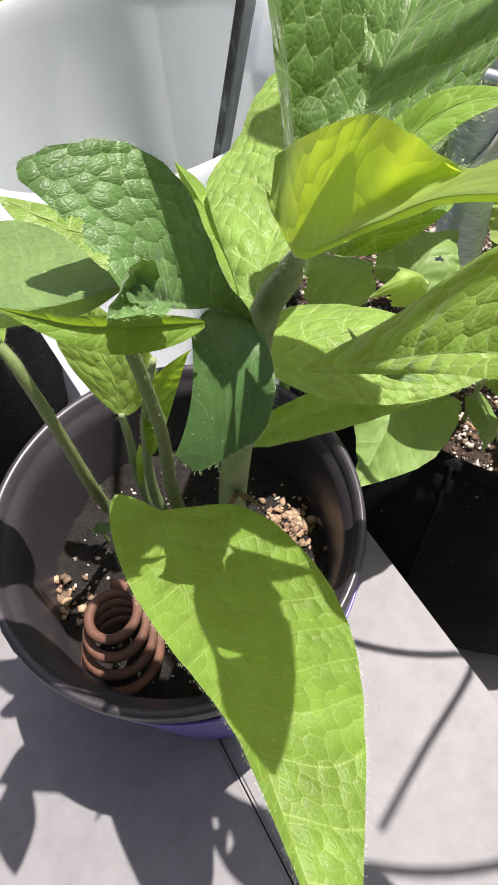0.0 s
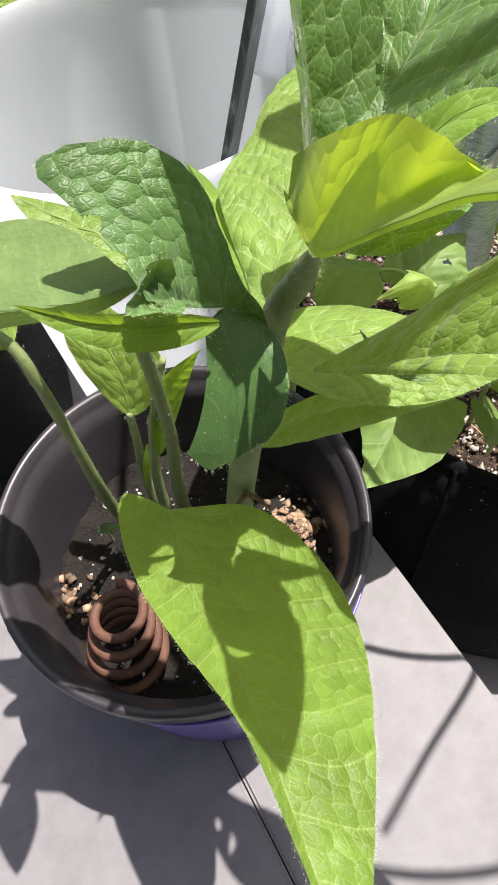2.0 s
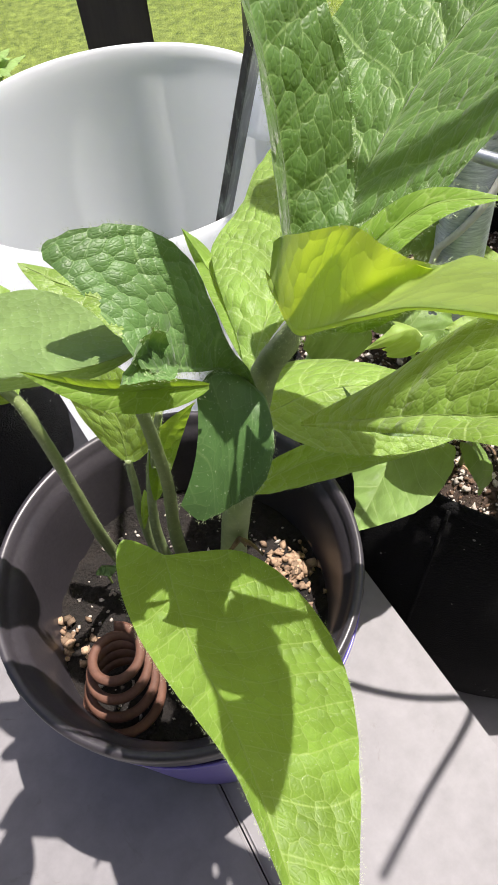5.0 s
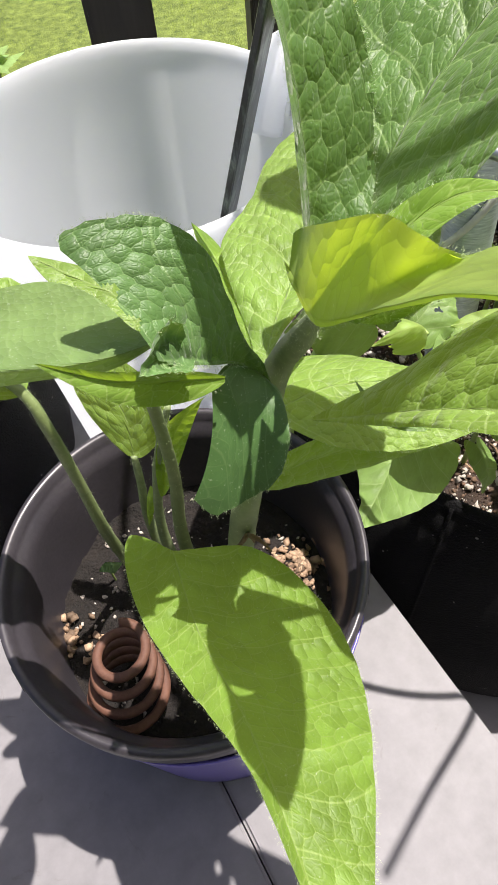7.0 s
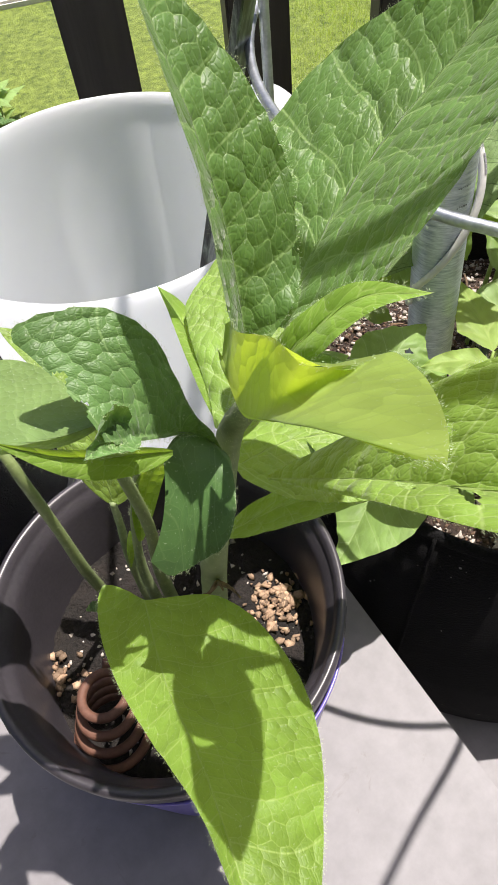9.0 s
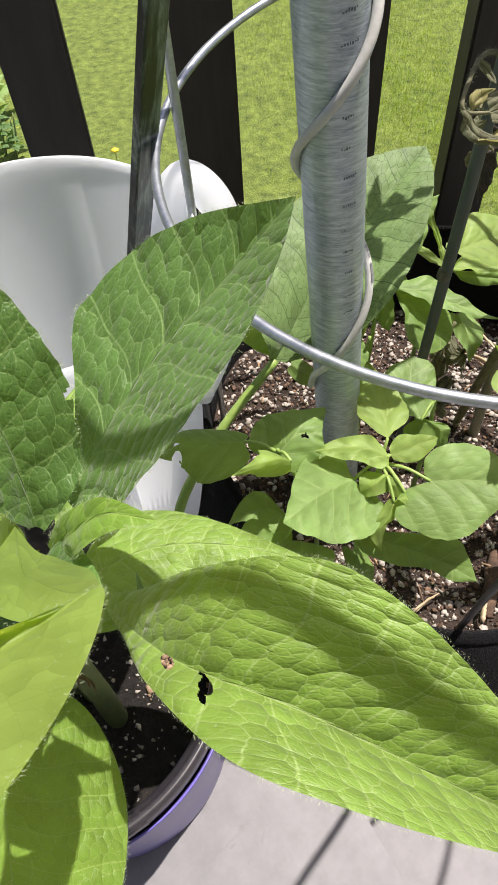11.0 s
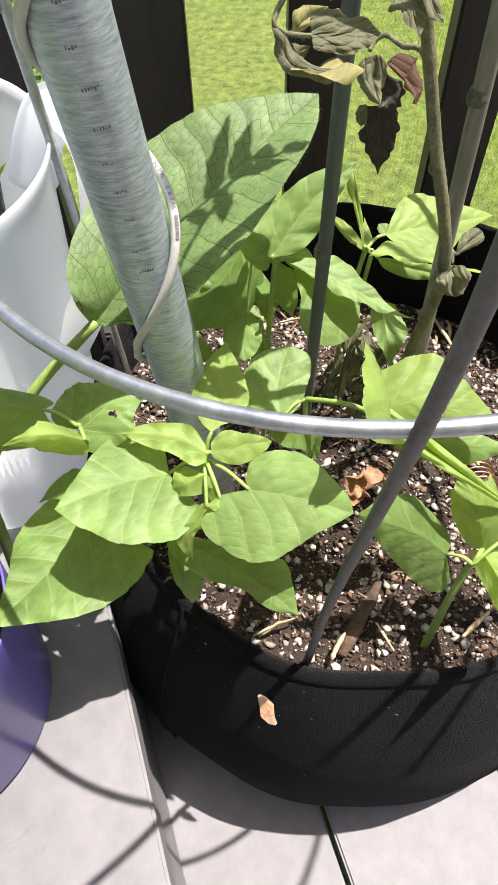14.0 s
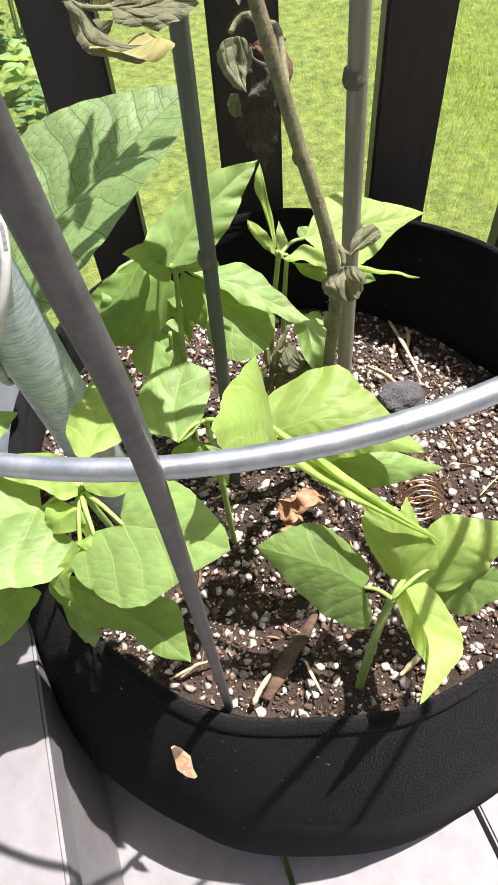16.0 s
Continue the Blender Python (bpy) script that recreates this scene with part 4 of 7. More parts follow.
def ink_mark(z, across, wide, tall):
    """A faded printed stroke on the pole's skin: across is its angle from the side that faces the step."""
    verts, faces = [], []
    for q in range(7):
        aa = across + (q / 6 - 0.5) * wide / 0.0117
        out = eye_side * math.cos(aa) + right_side * math.sin(aa)
        for dz in (-tall / 2, tall / 2):
            verts.append(tuple(c0 + (c1 - c0) * (z - c0[2]) / (c1[2] - c0[2]) + cv * dz + out * 0.01182))
    for q in range(6):
        faces.append((2 * q, 2 * q + 2, 2 * q + 3, 2 * q + 1))
    mm = bpy.data.meshes.new("mark")
    mm.from_pydata(verts, [], faces)
    part("print_mark", mm, M_INK_FADED, conduit)


for k in range(12):
    z = 0.409 + 0.0108 * k + g.uniform(-0.002, 0.002)
    at, many = -0.28 + g.uniform(-0.06, 0.06), int(g.integers(4, 8))
    for q in range(many):
        ink_mark(z + g.uniform(-0.0003, 0.0003), at + 0.075 * q, g.uniform(0.0003, 0.0007), g.uniform(0.0003, 0.0011))

wire = []
for a in np.linspace(0, 2.55 * 6.283, 130):
    # the turn is counted from the left of the pole, downward
    z = float(np.interp(a / math.pi, (0, 1, 2, 3, 4, 5.2), (0.365, 0.428, 0.486, 0.535, 0.58, 0.64)))
    f = (z - c0[2]) / (c1[2] - c0[2])
    out = -right_side * math.cos(a) + eye_side * math.sin(a)
    loose = 0.0134 + 0.0012 * max(0, -math.cos(a)) * (1 if a < 7 else 0.3)
    wire.append(tuple(c0 + (c1 - c0) * f + out * loose))
loop = [tuple(np.array(wire[0]) + np.array(d)) for d in ((0.006, 0.012, -0.012), (0.002, 0.006, -0.012), (-0.001, 0.001, -0.008))]
bound_wire = thing("electrical_wire", "off-white vinyl wire wound round the conduit pole", "wire")
part("jacket", tube(loop + wire, [0.0017], 300, 10), M_WIRE, bound_wire)


def wire_print(a):
    """Place, outward way and run of the wire's surface at the turn a."""
    def spot(q):
        z = float(np.interp(q / math.pi, (0, 1, 2, 3, 4, 5.2), (0.365, 0.428, 0.486, 0.535, 0.58, 0.64)))
        o = -right_side * math.cos(q) + eye_side * math.sin(q)
        return c0 + (c1 - c0) * (z - c0[2]) / (c1[2] - c0[2]) + o * (0.0134 + 0.0012 * max(0, -math.cos(q))), o
    p, _ = spot(a)
    run = spot(a + 0.02)[0] - spot(a - 0.02)[0]
    run /= np.linalg.norm(run)
    face = np.array((0.45, -0.75, 0.6))
    face -= run * (face @ run)
    face /= np.linalg.norm(face)
    return p, face, run


words = " WIRE VINYL"
turns = np.linspace(2.62, 5.2, 141)
reach = np.concatenate([[0], np.cumsum([np.linalg.norm(wire_print(q)[0] - wire_print(w)[0]) for w, q in zip(turns, turns[1:])])])
for k in range(15):
    a = float(np.interp(0.002 * k, reach, turns))
    p, face, run = wire_print(a)
    letter = words[k - 4] if 4 <= k < 4 + len(words) else "-"
    if letter == " ":
        continue
    if letter == "-":
        bml = block((-0.0009, -0.0006, 0), (0.0009, 0.0006, 0.0001), 0)
    else:
        cu = bpy.data.curves.new("letter", "FONT")
        cu.body, cu.size, cu.align_x, cu.align_y = letter, 0.0024, "CENTER", "CENTER"
        tmp = bpy.data.objects.new("letter", cu)
        bml = bmesh.new()
        me_ = tmp.to_mesh()
        bml.from_mesh(me_)
        tmp.to_mesh_clear()
        bpy.data.objects.remove(tmp)
    turn = Matrix([[run[i], np.cross(face, run)[i], face[i]] for i in range(3)]).to_4x4()
    bmesh.ops.transform(bml, matrix=Matrix.Translation(Vector(p + face * 0.00182)) @ turn, verts=bml.verts)
    part("print_letter", bml, M_INK, bound_wire, smooth=False)

cage = thing("tomato_cage", "galvanised wire tomato cage standing in the grow bag", "plant cage")
RC, RR = (0.241, 0.1224), 0.15
ring = [(RC[0] + RR * math.cos(a), RC[1] + RR * math.sin(a), 0.4638 + 0.0973 * (RC[0] + RR * math.cos(a) - 0.236) + 0.0701 * (RC[1] + RR * math.sin(a) - 0.128)) for a in np.linspace(0, 2 * math.pi, 121)]
part("ring", tube(ring, [0.0021], 120, 14, smooth_line=False), M_GALV, cage)
part("ring", tube([(0.267 + 0.176 * math.cos(a), 0.0787 + 0.176 * math.sin(a), 0.66) for a in np.linspace(0, 2 * math.pi, 121)], [0.0024], 120, 10, smooth_line=False), M_GALV, cage)
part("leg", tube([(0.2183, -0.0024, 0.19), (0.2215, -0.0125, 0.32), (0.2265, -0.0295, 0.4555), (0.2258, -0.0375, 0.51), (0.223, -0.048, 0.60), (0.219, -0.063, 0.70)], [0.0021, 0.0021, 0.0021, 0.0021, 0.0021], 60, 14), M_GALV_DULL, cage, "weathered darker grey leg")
part("leg", tube([(0.1146, 0.2014, 0.18), (0.1109, 0.1892, 0.34), (0.1078, 0.1792, 0.47), (0.1033, 0.165, 0.66)], [0.0024], 60, 12), M_GALV, cage)


def cane(p0, p1, r, mat, joints, label):
    t = thing("cane", label, "garden cane", "canes in the bag")
    p0, p1 = np.array(p0), np.array(p1)
    part("pole", tube([p0, (p0 + p1) / 2 + np.array((0.001, 0, 0)), p1], [r * 1.03, r, r * 0.97], 50, 16, 0.008, 3), mat, t)
    for f in joints:
        c = p0 + (p1 - p0) * f
        d = (p1 - p0) / np.linalg.norm(p1 - p0)
        part("joint", tube([c - d * 0.003, c - d * 0.001, c + d * 0.0008, c + d * 0.003], [r * 1.0, r * 1.2, r * 1.14, r], 10, 16), M_NODE, t)
    return t


cane((0.2277, 0.1291, 0.18), (0.2326, 0.1188, 0.64), 0.0031, M_BAMBOO_G, (0.428, 0.9), "dark green-grey garden cane pushed into the soil")
cane((0.2935, 0.1344, 0.18), (0.2832, 0.1477, 0.64), 0.0037, M_BAMBOO, (0.13, 0.55, 0.95), "pale weathered bamboo cane pushed into the soil")

# ---- withered tomato plant ----
tomato = thing("withered_tomato_plant", "withered tomato plant with curled brown leaves tied by the cane", "dead plant")
stalk(tomato, M_STEM_DRY, [(0.2853, 0.1515, 0.185), (0.2815, 0.128, 0.30), (0.278, 0.1046, 0.38), (0.262, 0.1075, 0.44), (0.2453, 0.1107, 0.50), (0.218, 0.116, 0.60)], [0.003, 0.0028, 0.0026, 0.0023, 0.0021, 0.0019], "stem", "dry olive-brown stem", hairy=500, seed=2, n=60, seg=14)
for f, r in (((0.2795, 0.114, 0.347), 0.0031), ((0.2788, 0.106, 0.378), 0.0032), ((0.2655, 0.107, 0.427), 0.0026)):
    knot = bmesh.new()
    bmesh.ops.create_icosphere(knot, subdivisions=3, radius=r)
    for v in knot.verts:
        v.co = Vector(f) + v.co * (1 + 0.14 * math.sin(v.co.x * 1500 + v.co.z * 900)) + Vector((0, 0, v.co.z * 0.5))
    part("node", knot, M_STEM_DRY, tomato, "swollen scar where a leaf broke off")


def shrivelled(mat, mid, seed, edges, cup=0.0, crumple=0.0012):
    return grow(tomato, mat, mid, kind="bean", edges=edges, cup=cup, wave=0.012, ragged=0.05, quilt=3, crumple=crumple, seed=seed, step=0.0006)


def droop(p, q, r=0.0014, sag=0.01, seed=0):
    m = [(p[i] + q[i]) / 2 + (sag if i == 2 else 0) for i in range(3)]
    stalk(tomato, M_STEM_DRY, [p, m, q], [r, r * 0.8, r * 0.6], seed=seed, n=16, seg=8)


# the cluster behind the stem
stalk(tomato, M_STEM_DRY, [(0.262, 0.1085, 0.442), (0.2615, 0.1349, 0.4523), (0.257, 0.1482, 0.4495), (0.2532, 0.1581, 0.4491), (0.2494, 0.1591, 0.4473), (0.2466, 0.1558, 0.4449)], [0.0011, 0.0011, 0.001, 0.001, 0.0009, 0.0008], hairy=160, seed=4, n=30)
shrivelled(M_WITHERED, [(0.2483, 0.1545, 0.444), (0.2482, 0.1514, 0.4405), (0.2485, 0.1474, 0.4361), (0.2508, 0.1418, 0.43)], 1, cup=0.9, edges=[(0.102, (0.2515, 0.1538, 0.4432), (0.2447, 0.1535, 0.4429)), (0.243, (0.2522, 0.1519, 0.4412), (0.2427, 0.1517, 0.4408)), (0.398, (0.2526, 0.1499, 0.4389), (0.2415, 0.1493, 0.4382)), (0.553, (0.252, 0.1479, 0.4367), (0.2425, 0.1469, 0.4356)), (0.708, (0.2512, 0.146, 0.4346), (0.244, 0.1446, 0.433)), (0.86, (0.251, 0.1439, 0.4323), (0.2469, 0.1427, 0.431))])
shrivelled(M_WITHERED_DARK, [(0.2531, 0.1564, 0.4405), (0.2541, 0.1539, 0.4367), (0.2562, 0.1502, 0.4312), (0.2563, 0.1471, 0.4265)], 2, cup=0.6, edges=[(0.132, (0.2547, 0.155, 0.4384), (0.2524, 0.1551, 0.4386)), (0.267, (0.2564, 0.1537, 0.4363), (0.2522, 0.1538, 0.4366)), (0.401, (0.2591, 0.1527, 0.4347), (0.2525, 0.1524, 0.4345)), (0.537, (0.2595, 0.1512, 0.4326), (0.2528, 0.151, 0.4324)), (0.672, (0.2618, 0.15, 0.4307), (0.2527, 0.1496, 0.4304)), (0.805, (0.2602, 0.1487, 0.4288), (0.2524, 0.1482, 0.4283)), (0.927, (0.2595, 0.1473, 0.4267), (0.2534, 0.1473, 0.4269))])
shrivelled(M_WITHERED_RED, [(0.2541, 0.1576, 0.4414), (0.2582, 0.1546, 0.4393), (0.2622, 0.148, 0.4347), (0.2649, 0.1409, 0.4297)], 4, cup=0.4, edges=[(0.111, (0.2581, 0.158, 0.4418), (0.2548, 0.1552, 0.4397)), (0.231, (0.262, 0.1579, 0.4418), (0.2573, 0.1537, 0.4387)), (0.358, (0.2659, 0.1569, 0.4411), (0.2592, 0.1518, 0.4373)), (0.488, (0.2662, 0.1539, 0.439), (0.2605, 0.1495, 0.4357)), (0.618, (0.2663, 0.1506, 0.4366), (0.261, 0.1471, 0.434)), (0.748, (0.2663, 0.1473, 0.4343), (0.2626, 0.1451, 0.4326)), (0.877, (0.2658, 0.1441, 0.4319), (0.2626, 0.1426, 0.4308))])
shrivelled(M_WITHERED_DARK, [(0.2534, 0.1557, 0.424), (0.2544, 0.155, 0.4169), (0.2554, 0.1537, 0.4064), (0.2566, 0.1518, 0.3954)], 3, crumple=0.0005, edges=[(0.05, (0.2561, 0.1555, 0.4238), (0.2505, 0.1559, 0.4238)), (0.1, (0.2588, 0.1554, 0.4236), (0.2476, 0.1561, 0.4236)), (0.17, (0.2606, 0.1551, 0.4218), (0.2469, 0.1559, 0.4212)), (0.247, (0.2617, 0.1548, 0.4193), (0.2471, 0.1556, 0.4183)), (0.323, (0.2612, 0.1546, 0.4169), (0.2486, 0.1553, 0.4158)), (0.392, (0.263, 0.1543, 0.4147), (0.2464, 0.1552, 0.4139)), (0.467, (0.2618, 0.1541, 0.4125), (0.2458, 0.1549, 0.4114)), (0.544, (0.2615, 0.1538, 0.4099), (0.2469, 0.1545, 0.4088)), (0.615, (0.2611, 0.1534, 0.4073), (0.2496, 0.1542, 0.4078)), (0.693, (0.26, 0.1532, 0.405), (0.2495, 0.1538, 0.4047)), (0.768, (0.2599, 0.1527, 0.4022), (0.2518, 0.1534, 0.4032)), (0.842, (0.2583, 0.1525, 0.4004), (0.2532, 0.1529, 0.4006)), (0.917, (0.2572, 0.1522, 0.3981), (0.2553, 0.1524, 0.3985))])
shrivelled(M_WITHERED, [(0.2477, 0.1531, 0.4257), (0.2467, 0.1532, 0.4239), (0.2462, 0.153, 0.4214), (0.2457, 0.1527, 0.418)], 34, cup=0.5, crumple=0.0005, edges=[(0.126, (0.2479, 0.1528, 0.4245), (0.246, 0.1536, 0.4256)), (0.258, (0.2481, 0.1526, 0.4232), (0.2446, 0.1541, 0.4252)), (0.418, (0.2482, 0.1524, 0.4219), (0.2438, 0.1541, 0.4237)), (0.578, (0.2481, 0.1523, 0.4206), (0.2434, 0.1541, 0.4222)), (0.74, (0.248, 0.1521, 0.4193), (0.2438, 0.1537, 0.4206)), (0.877, (0.2469, 0.1524, 0.4187), (0.2445, 0.1533, 0.4191))])
shrivelled(M_WITHERED, [(0.2407, 0.1226, 0.4849), (0.2437, 0.1171, 0.482), (0.2466, 0.1085, 0.4773), (0.2497, 0.1004, 0.4729)], 7, cup=0.15, crumple=0.0007, edges=[(0.054, (0.2432, 0.1232, 0.4854), (0.2383, 0.1214, 0.4841)), (0.119, (0.2453, 0.1223, 0.4851), (0.2367, 0.12, 0.4832)), (0.199, (0.2471, 0.1205, 0.4842), (0.2379, 0.1176, 0.4819)), (0.26, (0.2491, 0.1211, 0.4847), (0.2403, 0.1172, 0.4819)), (0.336, (0.2503, 0.1189, 0.4835), (0.2397, 0.1154, 0.4808)), (0.413, (0.2514, 0.1167, 0.4823), (0.2385, 0.1131, 0.4794)), (0.483, (0.2505, 0.1146, 0.4811), (0.2405, 0.1121, 0.4789)), (0.561, (0.2516, 0.1124, 0.4799), (0.2412, 0.1102, 0.4779)), (0.638, (0.2526, 0.1103, 0.4787), (0.2411, 0.1081, 0.4767)), (0.696, (0.2507, 0.1091, 0.4779), (0.2438, 0.108, 0.4768)), (0.775, (0.2517, 0.1068, 0.4767), (0.2449, 0.1059, 0.4757)), (0.852, (0.252, 0.1046, 0.4755), (0.2463, 0.104, 0.4747)), (0.924, (0.2508, 0.1025, 0.4742), (0.2484, 0.1026, 0.4741))])
shrivelled(M_WITHERED, [(0.2506, 0.1098, 0.4833), (0.2519, 0.1066, 0.4811), (0.253, 0.1031, 0.4786), (0.2541, 0.0999, 0.4764)], 10, cup=0.5, crumple=0.0007, edges=[(0.161, (0.2525, 0.1086, 0.4825), (0.2502, 0.108, 0.482)), (0.327, (0.2539, 0.1072, 0.4815), (0.25, 0.1062, 0.4807)), (0.501, (0.2548, 0.1054, 0.4803), (0.2505, 0.1043, 0.4795)), (0.675, (0.2552, 0.1036, 0.479), (0.251, 0.1025, 0.4782)), (0.838, (0.2547, 0.1018, 0.4777), (0.2525, 0.1012, 0.4772))])
# the cluster that hangs out to the jug's side
stalk(tomato, M_STEM_DRY, [(0.2415, 0.1113, 0.513), (0.241, 0.116, 0.498), (0.2372, 0.1184, 0.4794), (0.2311, 0.121, 0.4836), (0.224, 0.1204, 0.4868), (0.2167, 0.1152, 0.4866), (0.2096, 0.107, 0.4831), (0.2057, 0.101, 0.4786), (0.2082, 0.1005, 0.4759), (0.2127, 0.0996, 0.4753), (0.2166, 0.0992, 0.4751)], [0.0009, 0.0009, 0.0009, 0.001, 0.001, 0.001, 0.0009, 0.0008, 0.0007, 0.0007, 0.0006], hairy=260, seed=5, n=60)
shrivelled(M_WITHERED, [(0.2166, 0.0992, 0.4751), (0.2205, 0.1008, 0.4748), (0.2299, 0.1034, 0.4732), (0.2391, 0.1064, 0.4721)], 5, cup=0.25, crumple=0.0005, edges=[(0.059, (0.216, 0.1019, 0.4773), (0.2171, 0.0967, 0.4731)), (0.178, (0.2176, 0.1046, 0.4786), (0.2203, 0.0967, 0.472)), (0.318, (0.2213, 0.1067, 0.4787), (0.2236, 0.0969, 0.4709)), (0.46, (0.2253, 0.108, 0.4782), (0.227, 0.0971, 0.4698)), (0.594, (0.2285, 0.1072, 0.4764), (0.2303, 0.099, 0.4699)), (0.739, (0.2325, 0.1078, 0.4754), (0.2336, 0.1012, 0.4703)), (0.878, (0.2363, 0.1078, 0.4741), (0.2366, 0.1036, 0.471))])
shrivelled(M_WITHERED, [(0.2067, 0.1025, 0.4773), (0.2104, 0.0988, 0.4728), (0.2166, 0.0963, 0.4688), (0.2283, 0.0957, 0.4654)], 6, cup=0.5, edges=[(0.118, (0.2079, 0.1001, 0.4746), (0.205, 0.0993, 0.4746)), (0.256, (0.2097, 0.0978, 0.472), (0.2063, 0.0963, 0.4713)), (0.399, (0.2119, 0.0959, 0.4696), (0.2091, 0.0939, 0.4684)), (0.549, (0.2156, 0.0951, 0.4679), (0.2132, 0.0928, 0.4663)), (0.702, (0.2198, 0.0955, 0.4673), (0.2182, 0.0927, 0.4649)), (0.854, (0.2241, 0.096, 0.4667), (0.2234, 0.0935, 0.4645))])
shrivelled(M_WITHERED_STRAW, [(0.2274, 0.0967, 0.4686), (0.2235, 0.0947, 0.4683), (0.2183, 0.0927, 0.4683), (0.2107, 0.0908, 0.469)], 35, cup=0.6, edges=[(0.1, (0.2283, 0.0943, 0.4667), (0.2252, 0.0972, 0.4695)), (0.248, (0.2261, 0.0923, 0.466), (0.2227, 0.0964, 0.4696)), (0.406, (0.223, 0.0904, 0.4655), (0.2203, 0.0953, 0.4695)), (0.56, (0.2198, 0.09, 0.4661), (0.2177, 0.0943, 0.4695)), (0.713, (0.2165, 0.0897, 0.4668), (0.2152, 0.0936, 0.4697)), (0.858, (0.2136, 0.0902, 0.4678), (0.2129, 0.0924, 0.4694))])
shrivelled(M_WITHERED, [(0.2107, 0.0971, 0.4698), (0.2121, 0.0979, 0.4707), (0.2139, 0.0993, 0.4721), (0.2169, 0.1007, 0.4737)], 36, cup=0.4, edges=[(0.114, (0.2102, 0.0983, 0.4708), (0.2122, 0.0965, 0.4695)), (0.228, (0.2097, 0.0996, 0.4718), (0.2137, 0.0959, 0.4692)), (0.386, (0.2106, 0.1004, 0.4726), (0.2146, 0.0966, 0.4699)), (0.552, (0.2119, 0.1012, 0.4734), (0.2154, 0.0976, 0.4708)), (0.708, (0.2135, 0.1012, 0.4737), (0.2161, 0.0985, 0.4718)), (0.854, (0.2152, 0.101, 0.4737), (0.2165, 0.0996, 0.4727))])
shrivelled(M_WITHERED_STRAW, [(0.2093, 0.1044, 0.475), (0.2124, 0.1066, 0.4763), (0.2165, 0.1082, 0.4772), (0.2225, 0.11, 0.4781)], 37, cup=0.4, edges=[(0.136, (0.2098, 0.1065, 0.4764), (0.2113, 0.105, 0.4753)), (0.271, (0.2103, 0.1087, 0.4778), (0.2133, 0.1056, 0.4756)), (0.42, (0.2125, 0.1097, 0.4784), (0.2153, 0.1063, 0.4759)), (0.57, (0.215, 0.1105, 0.4788), (0.2173, 0.107, 0.4763)), (0.716, (0.2175, 0.1106, 0.4788), (0.2193, 0.1077, 0.4766)), (0.858, (0.22, 0.1103, 0.4784), (0.2209, 0.1088, 0.4773))])
shrivelled(M_WITHERED, [(0.2184, 0.1179, 0.4848), (0.2197, 0.1163, 0.4834), (0.221, 0.1144, 0.4817), (0.2227, 0.1117, 0.4792)], 8, cup=0.4, edges=[(0.132, (0.2201, 0.1175, 0.4845), (0.218, 0.1168, 0.4839)), (0.268, (0.2218, 0.1172, 0.4841), (0.2178, 0.1157, 0.483)), (0.416, (0.2231, 0.1166, 0.4835), (0.2184, 0.1147, 0.4821)), (0.57, (0.2234, 0.1153, 0.4824), (0.2191, 0.1137, 0.4812)), (0.722, (0.2238, 0.1141, 0.4813), (0.22, 0.1129, 0.4804)), (0.861, (0.2232, 0.1129, 0.4803), (0.2213, 0.1123, 0.4798))])
shrivelled(M_WITHERED, [(0.23, 0.1238, 0.4856), (0.2318, 0.1216, 0.484), (0.2339, 0.1192, 0.4824), (0.2367, 0.1157, 0.4799)], 9, cup=0.6, edges=[(0.137, (0.2317, 0.1231, 0.4852), (0.2298, 0.1223, 0.4845)), (0.275, (0.2335, 0.1225, 0.4847), (0.23, 0.1208, 0.4835)), (0.422, (0.2352, 0.1217, 0.4842), (0.2311, 0.1196, 0.4826)), (0.572, (0.236, 0.1203, 0.4832), (0.2322, 0.1183, 0.4817)), (0.721, (0.2367, 0.1188, 0.4822), (0.2335, 0.1173, 0.481)), (0.861, (0.2368, 0.1173, 0.4811), (0.2351, 0.1165, 0.4805))])
# a leaf with pointed leaflets high up, between the sun and the offshoot's leaf
rise = np.array(SUN_WAY) * 0.17
rach = np.array([(0.1626, 0.1255, 0.3864), (0.1887, 0.1335, 0.3959), (0.2179, 0.1415, 0.4058)]) + rise
up = np.array((-0.36, -0.33, 0.87))
stalk(tomato, M_STEM_DRY, [tuple(q) for q in rach[::-1]] , [0.001, 0.0012, 0.0009], "leaf_stalk", seed=3, n=20)
droop((0.222, 0.1152, 0.585), tuple(rach[1]), 0.0013, 0.008)
for k, (f, tip, w) in enumerate(((0.3, (0.1921, 0.1637, 0.4183), 0.0045), (0.5, (0.2011, 0.1601, 0.417), 0.0052), (0.68, (0.2071, 0.1504, 0.4108), 0.0048), (0.85, (0.2215, 0.1425, 0.407), 0.004),
                                 (0.55, (0.2101, 0.1331, 0.3985), 0.0042), (0.2, (0.1725, 0.1138, 0.3793), 0.0042), (0.4, (0.1793, 0.109, 0.3768), 0.0042))):
    b0 = rach[0] + (rach[2] - rach[0]) * f
    e0 = np.array(tip) + rise
    c0_ = (b0 + e0) / 2
    sw = np.cross(e0 - b0, up)
    sw *= w / np.linalg.norm(sw)
    grow(tomato, M_WITHERED, [tuple(b0), tuple(c0_), tuple(e0)], tuple(c0_ - sw), tuple(c0_ + sw), at=0.5, kind="bean", base_exp=0.6, ragged=0.15, step=0.0012, seed=40 + k)
